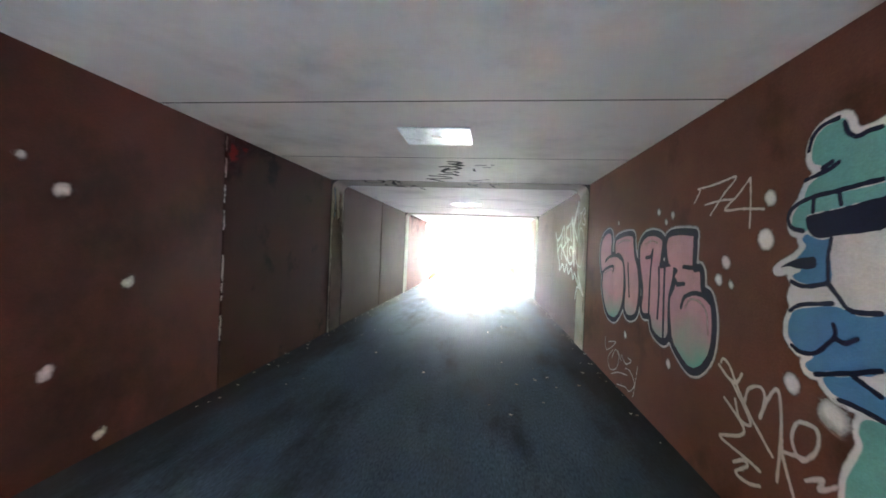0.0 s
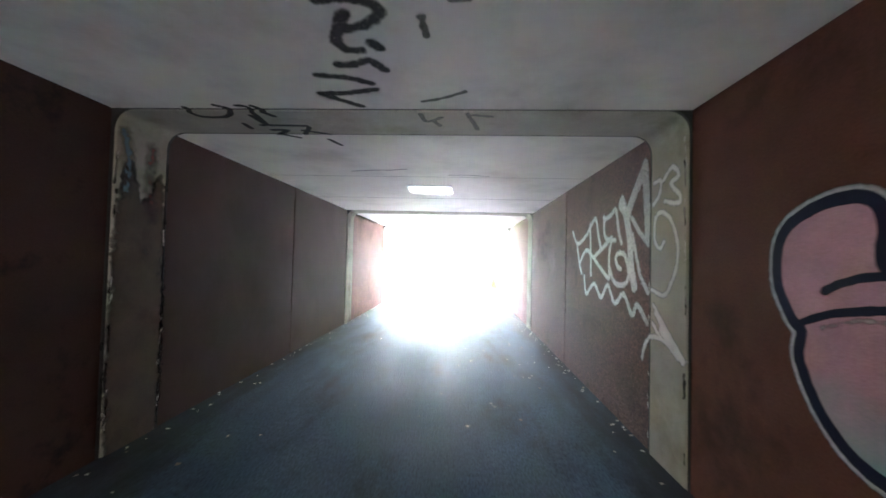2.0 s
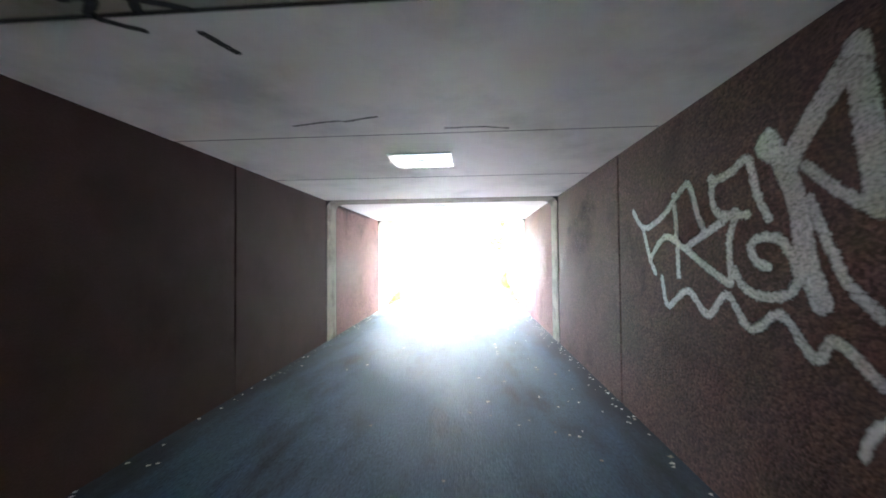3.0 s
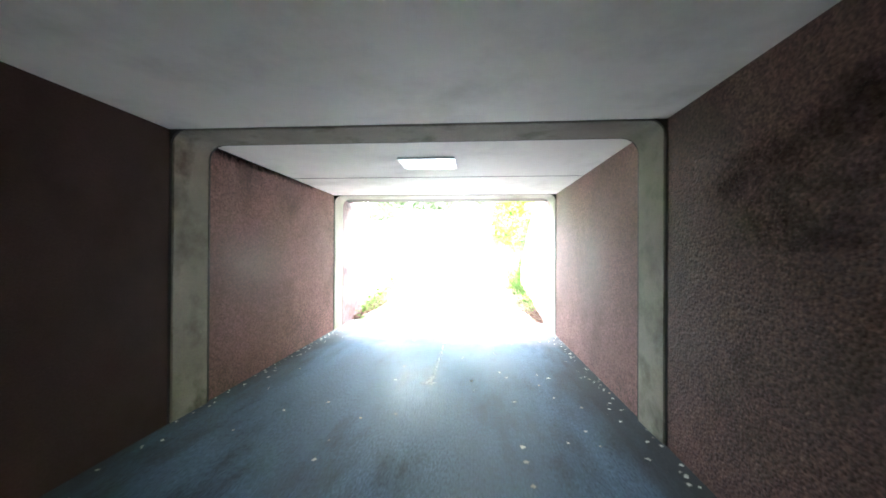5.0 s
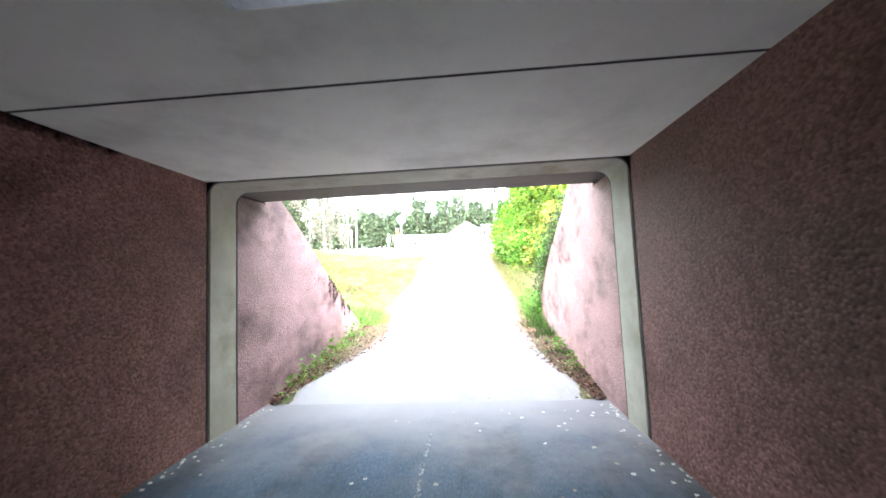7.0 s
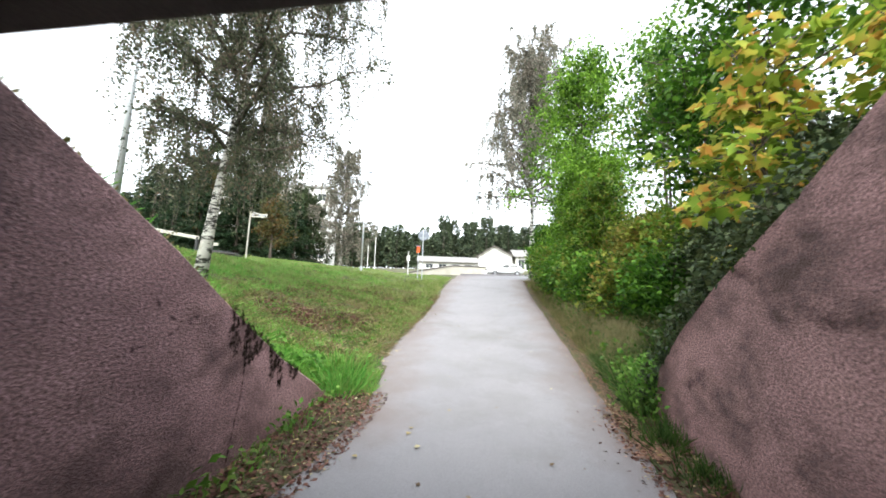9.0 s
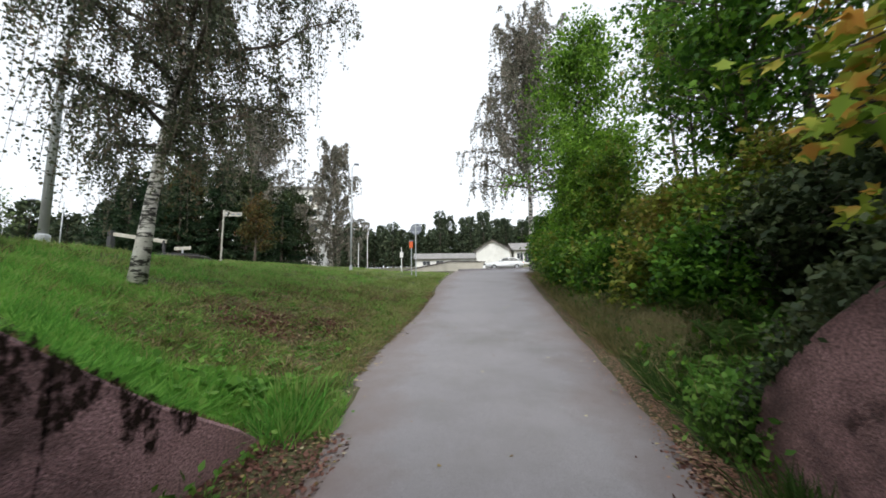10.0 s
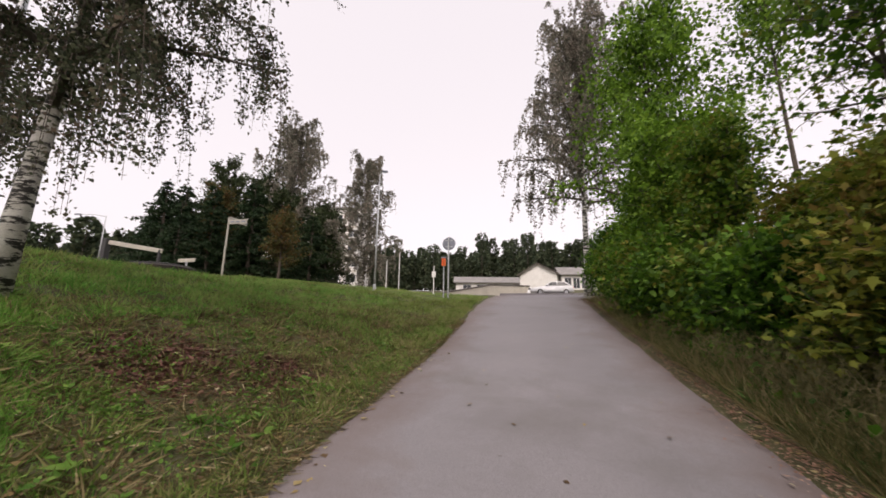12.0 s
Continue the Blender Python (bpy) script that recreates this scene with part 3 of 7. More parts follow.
SILVER.append([(6.32, 2.0), (6.15, 2.03), (6.02, 2.07), (5.95, 1.86), (5.88, 1.73)])
SILVER.append([(5.89, 1.47), (5.97, 1.5), (6.01, 1.59), (5.91, 1.63), (5.81, 1.61), (5.74, 1.52), (5.72, 1.42), (5.77, 1.34), (5.92, 1.31), (6.07, 1.35), (6.14, 1.45)])
SILVER.append([(5.64, 1.79), (5.55, 1.56), (5.47, 1.4), (5.35, 1.29)])
SILVER.append([(6.97, 1.35), (6.89, 1.14), (6.62, 1.28), (6.4, 1.14), (6.21, 1.29), (6.03, 1.12), (5.82, 1.23), (5.64, 1.06), (5.54, 1.16), (5.36, 1.03)])
SILVER.append([(5.66, 1.95), (5.51, 1.81), (5.34, 1.69)])
RIB_SPLASH = [[(5.17, 1.14), (5.0, 1.0), (4.82, 0.86)], [(5.1, 1.02), (4.95, 0.93)]]
RIB_TAG = []
RIB_TAG.append([(5.23, 2.01), (5.14, 2.07), (5.12, 2.18), (5.22, 2.18)])
RIB_TAG.append([(5.09, 2.17), (4.96, 2.25), (4.88, 2.17), (4.98, 2.13), (4.87, 2.03), (4.88, 1.97), (5.06, 2.01)])
RIB_TAG.append([(5.07, 1.70), (5.12, 1.65), (5.20, 1.71), (5.20, 1.88), (5.10, 1.93), (4.97, 1.85), (4.89, 1.68), (4.90, 1.51), (4.98, 1.37), (5.07, 1.29), (5.24, 1.32)])
RIB_TAG.append([(5.22, 1.20), (5.08, 1.08), (4.88, 0.89)])
RIB_TAG.append([(5.44, 0.72), (5.38, 0.86), (5.25, 0.94), (5.06, 0.95), (4.87, 0.86)])
RIB_TAG.append([(5.23, 1.05), (5.12, 0.97), (5.04, 0.94)])
BLACK_TAG = []
BLACK_TAG.append([(0.04, 3.34), (0.12, 3.35), (0.18, 3.39), (0.13, 3.45), (0.04, 3.46)])
BLACK_TAG.append([(0.04, 3.46), (0.12, 3.5), (0.19, 3.54), (0.1, 3.58)])
BLACK_TAG.append([(-0.1, 3.63), (0.0, 3.62), (0.11, 3.65), (0.15, 3.71), (0.07, 3.8), (-0.04, 3.83)])
BLACK_TAG.append([(-0.01, 3.72), (-0.07, 3.83), (-0.11, 3.93), (-0.08, 4.0), (-0.01, 4.01)])
BLACK_TAG.append([(0.06, 3.94), (0.09, 3.99)])
BLACK_TAG.append([(-0.18, 4.15), (-0.1, 4.15), (0.01, 4.11), (0.07, 4.21)])
BLACK_TAG.append([(-0.34, 4.27), (-0.17, 4.3), (-0.05, 4.37)])
BLACK_TAG.append([(-0.41, 4.51), (-0.23, 4.5), (-0.04, 4.45)])
BLACK_TAG.append([(-0.41, 4.51), (-0.31, 4.61), (-0.2, 4.71)])
BLACK_MARKS = []
BLACK_MARKS.append([(0.36, 3.52), (0.48, 3.52)])
BLACK_MARKS.append([(0.47, 3.64), (0.54, 3.64)])
BLACK_MARKS.append([(0.57, 3.5), (0.58, 3.51)])
BLACK_MARKS.append([(0.33, 3.75), (0.34, 3.89)])
BLACK_MARKS.append([(0.24, 4.63), (0.38, 4.58), (0.53, 4.48)])
BLACK_MARKS.append([(0.21, 4.8), (0.24, 4.95), (0.36, 4.87)])
BLACK_MARKS.append([(0.29, 4.93), (0.34, 5.04)])
BLACK_MARKS.append([(0.55, 4.8), (0.64, 5.12)])
BLACK_MARKS.append([(0.6, 4.82), (0.73, 4.85)])
THIN_TAG = []
THIN_TAG.append([(-1.52, 4.74), (-1.49, 4.87), (-1.31, 4.88), (-1.20, 4.78), (-1.27, 4.70)])
THIN_TAG.append([(-1.11, 4.71), (-1.04, 4.75), (-1.06, 5.02), (-1.08, 4.85)])
THIN_TAG.append([(-1.00, 4.71), (-0.91, 4.86)])
THIN_TAG.append([(-1.24, 5.02), (-1.24, 5.13), (-1.24, 5.08)])
THIN_TAG.append([(-1.11, 5.05), (-0.75, 5.06)])
THIN_TAG.append([(-1.08, 5.16), (-0.95, 5.17), (-1.08, 5.29), (-0.95, 5.41)])
THIN_TAG.append([(-0.82, 5.17), (-0.62, 5.26)])
THIN_TAG.append([(-0.73, 5.09), (-0.84, 5.26)])
THIN_TAG.append([(-0.70, 5.45), (-0.64, 5.62)])
HAT = [(0.76, 2.07), (0.74, 2.13), (0.69, 2.17), (0.61, 2.18), (0.58, 2.16), (0.56, 2.11), (0.53, 2.08), (0.47, 2.08), (0.42, 2.09), (0.36, 2.09), (0.35, 1.86), (0.41, 1.86), (0.57, 1.86), (0.69, 1.85), (0.79, 1.84), (0.77, 1.9), (0.72, 1.94), (0.67, 1.96), (0.7, 1.98), (0.75, 2.01)]
BRIM = [(0.86, 1.74), (0.84, 1.79), (0.79, 1.83), (0.68, 1.85), (0.57, 1.85), (0.41, 1.86), (0.35, 1.86), (0.35, 1.79), (0.47, 1.79), (0.62, 1.77), (0.74, 1.76), (0.77, 1.74), (0.76, 1.68), (0.84, 1.69)]
VISOR = [(0.77, 1.74), (0.74, 1.76), (0.57, 1.78), (0.45, 1.8), (0.35, 1.8), (0.34, 1.67), (0.44, 1.66), (0.59, 1.65), (0.69, 1.64), (0.75, 1.67)]
BODY = [(0.79, 1.64), (0.76, 1.67), (0.69, 1.64), (0.63, 1.64), (0.63, 1.57), (0.62, 1.44), (0.72, 1.42), (0.81, 1.43), (0.84, 1.46), (0.79, 1.49), (0.84, 1.52), (0.77, 1.6)]
SPIKE = [(0.94, 1.48), (0.85, 1.53), (0.79, 1.55), (0.71, 1.56), (0.69, 1.53), (0.7, 1.5), (0.79, 1.49), (0.86, 1.5)]
OVAL = [(0.62, 1.6), (0.59, 1.64), (0.47, 1.65), (0.34, 1.67), (0.33, 1.38), (0.44, 1.34), (0.51, 1.35), (0.57, 1.4), (0.62, 1.5)]
CHIN = [(0.83, 1.38), (0.72, 1.41), (0.62, 1.43), (0.58, 1.37), (0.71, 1.34), (0.81, 1.3)]
CHEEK = [(0.84, 1.25), (0.79, 1.3), (0.6, 1.34), (0.51, 1.32), (0.45, 1.32), (0.33, 1.34), (0.32, 1.16), (0.58, 1.05), (0.7, 1.01), (0.74, 1.04), (0.7, 1.09), (0.79, 1.1), (0.85, 1.16)]
LOWER = [(0.64, 1.01), (0.53, 1.05), (0.43, 1.1), (0.32, 1.14), (0.31, 0.92), (0.39, 0.93), (0.48, 0.94), (0.55, 0.94), (0.61, 0.96)]
WEDGE = [(0.49, 1.06), (0.42, 1.09), (0.32, 1.14), (0.31, 1.01), (0.38, 1.03)]
BASE = [(0.45, 0.9), (0.39, 0.92), (0.31, 0.91), (0.29, 0.53), (0.48, 0.4), (0.51, 0.5), (0.51, 0.62), (0.47, 0.73), (0.45, 0.79), (0.47, 0.84)]
FIG_LINES = []
FIG_LINES.append([(0.68, 1.97), (0.63, 1.99)])
FIG_LINES.append([(0.67, 1.95), (0.63, 1.96), (0.6, 1.98)])
FIG_LINES.append([(0.76, 2.07), (0.74, 2.13), (0.69, 2.17), (0.61, 2.18)])
FIG_LINES.append([(0.58, 2.15), (0.56, 2.1), (0.52, 2.07), (0.47, 2.08), (0.42, 2.08)])
FIG_LINES.append([(0.87, 1.74), (0.84, 1.8), (0.74, 1.84), (0.62, 1.85), (0.41, 1.87)])
FIG_LINES.append([(0.72, 1.83), (0.72, 1.77)])
FIG_LINES.append([(0.59, 1.85), (0.58, 1.79)])
FIG_LINES.append([(0.87, 1.75), (0.84, 1.7), (0.77, 1.68)])
FIG_LINES.append([(0.62, 1.64), (0.63, 1.54), (0.62, 1.44), (0.57, 1.38), (0.51, 1.33), (0.39, 1.34)])
FIG_LINES.append([(0.83, 1.43), (0.75, 1.41), (0.62, 1.44)])
FIG_LINES.append([(0.83, 1.28), (0.76, 1.32), (0.6, 1.35)])
FIG_LINES.append([(0.81, 1.11), (0.75, 1.09), (0.67, 1.11), (0.62, 1.16), (0.58, 1.21), (0.59, 1.26)])
FIG_LINES.append([(0.58, 1.2), (0.53, 1.19), (0.48, 1.22)])
FIG_LINES.append([(0.67, 1.01), (0.53, 1.06), (0.38, 1.12)])
FIG_LINES.append([(0.49, 1.06), (0.38, 1.02)])
FIG_LINES.append([(0.55, 0.94), (0.46, 0.94), (0.36, 0.93)])
FIG_LINES.append([(0.77, 1.93), (0.72, 1.94), (0.67, 1.95)])


def rounded(points, closed, steps=6):
    """Catmull-Rom through the points."""
    pts = [np.array(p) for p in points]
    n = len(pts)
    out = []
    for i in range(n if closed else n - 1):
        a, b, c, d = (pts[(i + k) % n] if closed else pts[min(max(i + k, 0), n - 1)] for k in (-1, 0, 1, 2))
        for s in np.arange(steps) / steps:
            out.append(0.5 * (2 * b + (c - a) * s + (2 * a - 5 * b + 4 * c - d) * s * s + (3 * b - a - 3 * c + d) * s ** 3))
    if not closed:
        out.append(pts[-1])
    return np.array(out)


def edge_distance(line, closed, u, v):
    best = np.full(u.shape, 9.0)
    n = len(line)
    for i in range(n if closed else n - 1):
        a, b = line[i], line[(i + 1) % n]
        d = b - a
        s = np.clip(((u - a[0]) * d[0] + (v - a[1]) * d[1]) / max(1e-9, d @ d), 0, 1)
        best = np.minimum(best, np.hypot(u - a[0] - s * d[0], v - a[1] - s * d[1]))
    return best


def outline_field(points):
    line = rounded(points, True)

    def field(u, v):
        inside = np.zeros(u.shape, bool)
        for a, b in zip(line, np.roll(line, -1, 0)):
            hit = (a[1] > v) != (b[1] > v)
            inside ^= hit & (u < (b[0] - a[0]) * (v - a[1]) / (b[1] - a[1] + 1e-12) + a[0])
        d = edge_distance(line, True, u, v)
        return np.where(inside, -d, d), line
    return field


def stroke_field(strokes, radius):
    lines = [rounded(s, False) for s in strokes]

    def field(u, v):
        best = np.full(u.shape, 9.0)
        for line in lines:
            best = np.minimum(best, edge_distance(line, False, u, v))
        return best - radius, np.concatenate(lines)
    return field


def paint_mesh(name, fields, grow, lay, mat, step=0.012, fuzz=0.004, parent=None, label="", category="", soft=0.03):
    """A film of paint where any of the fields lies under grow; lay turns (u, v) into a place."""
    probe = np.concatenate([f(np.zeros((1, 1)), np.zeros((1, 1)))[1] for f in fields])
    lo, hi = probe.min(0) - abs(grow) - 0.08, probe.max(0) + abs(grow) + 0.08
    us, vs = np.arange(lo[0], hi[0], step), np.arange(lo[1], hi[1], step)
    u, v = np.meshgrid(us, vs, indexing="ij")
    value = np.min([f(u, v)[0] for f in fields], axis=0) - grow
    value = value + fuzz * np.array([[noise.noise((a * 25, b * 25, 4)) for b in vs] for a in us])
    points, faces, known, cover = [], [], {}, []

    def at(key, a, b, deep=0.0):
        if key not in known:
            known[key] = len(points)
            points.append(lay(a, b))
            cover.append(float(deep))
        return known[key]

    for i in range(len(us) - 1):
        for j in range(len(vs) - 1):
            ring = ((i, j), (i + 1, j), (i + 1, j + 1), (i, j + 1))
            vals = [value[r] for r in ring]
            if min(vals) >= 0:
                continue
            poly = []
            for k in range(4):
                (a, b), (fa, fb) = (ring[k], ring[(k + 1) % 4]), (vals[k], vals[(k + 1) % 4])
                if fa < 0:
                    poly.append(at(a, us[a[0]], vs[a[1]], min(1.0, -value[a] / soft)))
                if (fa < 0) != (fb < 0):
                    s = fa / (fa - fb)
                    poly.append(at((min(a, b), max(a, b)), us[a[0]] + s * (us[b[0]] - us[a[0]]), vs[a[1]] + s * (vs[b[1]] - vs[a[1]])))
            if len(poly) > 2:
                faces.append(poly)
    me = bpy.data.meshes.new(name)
    me.from_pydata(points, [], faces)
    me.attributes.new("cover", "FLOAT", "POINT").data.foreach_set("value", cover)
    me.materials.append(mat)
    ob = new(name, me)
    if parent is not None:
        ob.parent = parent
    return tagged(ob, label, category, kind="stuff" if name in ("graffiti_tag", "lines", "shading") else "")


def on_wall(lift, side=1):
    return (lambda u, v: (W - lift, u, v)) if side > 0 else (lambda u, v: (-W + lift, u, v))


def on_ceiling(lift):
    return lambda u, v: (u, v, H - 0.007 - lift)


def misted(m, grain=0.5, size=70.0, hard=0.5, thin=0.0):
    """Thin paint: lets the wall show through towards its edge and in a fine spatter."""
    t = m.node_tree
    amount = t.nodes.new("ShaderNodeAttribute")
    amount.attribute_name = "cover"
    where = t.nodes.new("ShaderNodeTexCoord")
    spatter = node(t, "ShaderNodeTexNoise", Scale=size, Detail=4.0, Roughness=0.7)
    t.links.new(where.outputs["Object"], spatter.inputs["Vector"])
    total = t.nodes.new("ShaderNodeMath")
    total.operation = "MULTIPLY_ADD"
    total.inputs[1].default_value = grain * 2
    t.links.new(spatter.outputs["Fac"], total.inputs[0]), t.links.new(amount.outputs["Fac"], total.inputs[2])
    r = t.nodes.new("ShaderNodeMapRange")
    r.inputs["From Min"].default_value, r.inputs["From Max"].default_value = grain + 0.5 + thin - hard, grain + 0.5 + thin + hard
    t.links.new(total.outputs[0], r.inputs["Value"])
    clear = t.nodes.new("ShaderNodeBsdfTransparent")
    both = t.nodes.new("ShaderNodeMixShader")
    t.links.new(r.outputs[0], both.inputs[0]), t.links.new(clear.outputs[0], both.inputs[1])
    t.links.new(t.nodes["Principled BSDF"].outputs[0], both.inputs[2])
    t.links.new(both.outputs[0], t.nodes["Material Output"].inputs["Surface"])
    return m


def spray(name, colour, fade=None, low=0.7, high=1.1, rough=0.55, patchy=0.0):
    m = material(name, tuple(c * 0.74 for c in colour), colour, 5.0, rough + 0.2, 0.1, 0.35, 150, 0.003, 60, specular=0.06)
    if fade:
        t = m.node_tree
        out = t.nodes["Principled BSDF"]
        old = out.inputs["Base Color"].links[0].from_socket
        where = t.nodes.new("ShaderNodeTexCoord")
        split = t.nodes.new("ShaderNodeSeparateXYZ")
        t.links.new(where.outputs["Object"], split.inputs[0])
        wave = node(t, "ShaderNodeTexNoise", Scale=2.2, Detail=3.0)
        t.links.new(where.outputs["Object"], wave.inputs["Vector"])
        shift = t.nodes.new("ShaderNodeMath")
        shift.operation = "MULTIPLY_ADD"
        shift.inputs[1].default_value = 0.5
        t.links.new(wave.outputs["Fac"], shift.inputs[0]), t.links.new(split.outputs["Z"], shift.inputs[2])
        r = t.nodes.new("ShaderNodeMapRange")
        r.inputs["From Min"].default_value, r.inputs["From Max"].default_value = low + 0.25, high + 0.25
        t.links.new(shift.outputs[0], r.inputs["Value"])
        mix = t.nodes.new("ShaderNodeMixRGB")
        mix.inputs[1].default_value = (*fade, 1)
        t.links.new(r.outputs[0], mix.inputs[0]), t.links.new(old, mix.inputs[2])
        t.links.new(mix.outputs[0], out.inputs["Base Color"])
    return m


white_spray = spray("white_spray_paint", (0.62, 0.62, 0.62))
faint_spray = misted(spray("faint_white_spray_paint", (0.50, 0.46, 0.44)), 0.5, 60, 0.4)
pale_spray = misted(spray("pale_spray_outline", (0.46, 0.47, 0.51)), 0.5, 40, 0.4)
outline_spray = misted(spray("white_outline_spray", (0.64, 0.64, 0.64)), 0.3, 60, 0.4)
mint_spray = spray("mint_spray_paint", (0.17, 0.42, 0.39))
navy_spray = spray("navy_spray_paint", (0.012, 0.016, 0.04))
pink_spray = spray("pink_spray_paint", (0.52, 0.29, 0.345), (0.13, 0.40, 0.35), 0.72, 1.08)
teal_spray = spray("teal_spray_paint", (0.14, 0.36, 0.33))
blue_spray = spray("blue_spray_paint", (0.08, 0.22, 0.40))
silver_spray = misted(spray("silver_spray_paint", (0.56, 0.56, 0.56), rough=0.3), 1.7, 60, 0.65, 0.14)
scrawl_grey = misted(spray("faded_marker", (0.18, 0.18, 0.17)), 0.8, 40, 0.5, 0.15)
black_spray = misted(spray("black_spray_paint", (0.045, 0.047, 0.05)), 0.6, 50, 0.45, 0.1)
dot_spray = misted(spray("white_spray_mist", (0.66, 0.66, 0.66)), 0.35, 90, 0.5)
shine_spray = misted(spray("thin_pink_highlight", (0.62, 0.50, 0.52)), 0.6, 60, 0.5, 0.1)
chip = misted(spray("pale_chipped_filler", (0.42, 0.40, 0.37)), 0.9, 45, 0.3)

rib_spray = misted(spray("thin_white_spray", (0.66, 0.66, 0.66)), 0.6, 45, 0.4, -0.25)

# pink bubble letters on the brown wall
letters = thing("graffiti_lettering", "pink bubble-letter graffiti with navy outline on the brown wall", "graffiti")
fields = [outline_field(p) for p in (LETTER_A, LETTER_B, LETTER_C, LETTER_D)]
paint_mesh("outline", fields, 0.08, on_wall(0.002), pale_spray, soft=0.022, parent=letters, label="pale spray outline")
paint_mesh("shadow", fields, 0.05, on_wall(0.0035), navy_spray, parent=letters, label="navy outline")
for f in fields:
    paint_mesh("letter", [f], -0.008, on_wall(0.005), pink_spray, parent=letters, label="pink letter fading to teal")
paint_mesh("shading", [stroke_field(LETTER_LINES, 0.018)], 0.0, on_wall(0.0065), navy_spray, 0.01, parent=letters, label="navy inner strokes")
paint_mesh("highlight", [stroke_field(LETTER_SHINE, 0.016)], 0.0, on_wall(0.0068), shine_spray, 0.009, 0.008, parent=letters, soft=0.02, label="thin white highlights on the letters")["kind"] = "stuff"

# a capped figure beside it, kept to plain shapes
figure = thing("graffiti_figure", "teal and blue spray-painted capped shape with white outline", "graffiti")
shapes = {k: outline_field(p) for k, p in (("cap", HAT), ("brim", BRIM), ("visor", VISOR), ("body", BODY), ("spike", SPIKE), ("oval", OVAL), ("block", CHIN), ("round", CHEEK), ("lower", LOWER), ("wedge", WEDGE), ("base", BASE))}
paint_mesh("outline", list(shapes.values()), 0.04, on_wall(0.002), outline_spray, parent=figure, label="white spray outline", soft=0.012)
for lift, (key, paint_of) in enumerate((("cap", teal_spray), ("brim", mint_spray), ("body", blue_spray), ("round", blue_spray), ("lower", blue_spray), ("base", teal_spray), ("visor", navy_spray), ("oval", white_spray), ("block", white_spray), ("spike", navy_spray), ("wedge", white_spray))):
    paint_mesh(key, [shapes[key]], -0.004, on_wall(0.0035 + 0.001 * lift), paint_of, parent=figure, step=0.009)
paint_mesh("lines", [stroke_field(FIG_LINES, 0.011)], 0.0, on_wall(0.0155), navy_spray, 0.008, parent=figure)

# loose tags
for k, (p, r) in enumerate(zip(DOTS, (0.045, 0.06, 0.045, 0.04, 0.028, 0.05, 0.03, 0.035, 0.03, 0.035, 0.04, 0.04))):
    paint_mesh("spray_dot", [stroke_field([[p, (p[0] + 0.01, p[1] + 0.012)]], r * 1.15)], 0.0, on_wall(0.002), dot_spray, 0.009, 0.006, soft=0.03,
               label="white blurred spray dot on the brown wall", category="graffiti")["group"] = "spray dots"
paint_mesh("spray_dot", [stroke_field([[(0.57, 0.85), (0.6, 0.86)]], 0.085)], 0.0, on_wall(0.002), dot_spray, 0.01, 0.012, soft=0.06, label="white blurred spray dot on the brown wall", category="graffiti")["group"] = "spray dots"
paint_mesh("graffiti_number", [stroke_field(NUMBER, 0.011)], 0.0, on_wall(0.002), faint_spray, 0.006, soft=0.006, label="thin pale spray-painted number 74", category="graffiti")
paint_mesh("graffiti_tag", [stroke_field(SCRIBBLE, 0.014)], 0.0, on_wall(0.002), faint_spray, 0.007, soft=0.006, label="pale looping spray scribble low on the brown wall", category="graffiti")
paint_mesh("graffiti_tag", [stroke_field(SMALL_TAG, 0.010)], 0.0, on_wall(0.002), faint_spray, 0.006, soft=0.006, label="small thin pale tag under the pink letters", category="graffiti")
paint_mesh("graffiti_tag", [stroke_field(SILVER, 0.036), stroke_field(SILVER_FAT, 0.066)], 0.0, on_wall(0.003), silver_spray, 0.01, 0.008, soft=0.016, label="silver spray tag with a wavy underline on the pebbled wall", category="graffiti")
paint_mesh("graffiti_tag", [stroke_field(RIB_TAG, 0.028), stroke_field(RIB_SPLASH, 0.042)], 0.0, lambda u, v: (W - 0.025 if 4.78 < u < 5.29 else W - 0.004, u, v), rib_spray, 0.01, 0.008, label="white spray tag with the number 23 on the pale rib", category="graffiti")
paint_mesh("graffiti_tag", [stroke_field(BLACK_TAG, 0.042)], 0.0, on_ceiling(0.002), black_spray, 0.01, 0.012, soft=0.02, label="thick black tag across the whitewashed ceiling", category="graffiti")
paint_mesh("graffiti_tag", [stroke_field(BLACK_MARKS, 0.022)], 0.0, lambda u, v: (u, v, H - (0.026 if 4.78 < v < 5.29 else 0.009)), scrawl_grey, 0.008, 0.01, soft=0.008, label="faint dark scrawl on the whitewashed ceiling", category="graffiti")
paint_mesh("graffiti_tag", [stroke_field(THIN_TAG, 0.026)], 0.0, lambda u, v: (u, v, H - (0.026 if 4.78 < v < 5.29 else 0.009)), black_spray, 0.008, 0.006, soft=0.008, label="thin black marker tag across the ceiling rib", category="graffiti")
paint_mesh("graffiti_tag", [stroke_field([[(-0.85, 6.68), (-0.6, 6.62), (-0.45, 6.6)], [(-0.42, 6.62), (-0.15, 6.54)], [(0.35, 6.84), (0.62, 6.83), (0.85, 6.88)]], 0.02)], 0.0, on_ceiling(0.002), scrawl_grey, 0.008, 0.012, soft=0.012, label="dark scuffs beside a ceiling joint", category="scuffs")
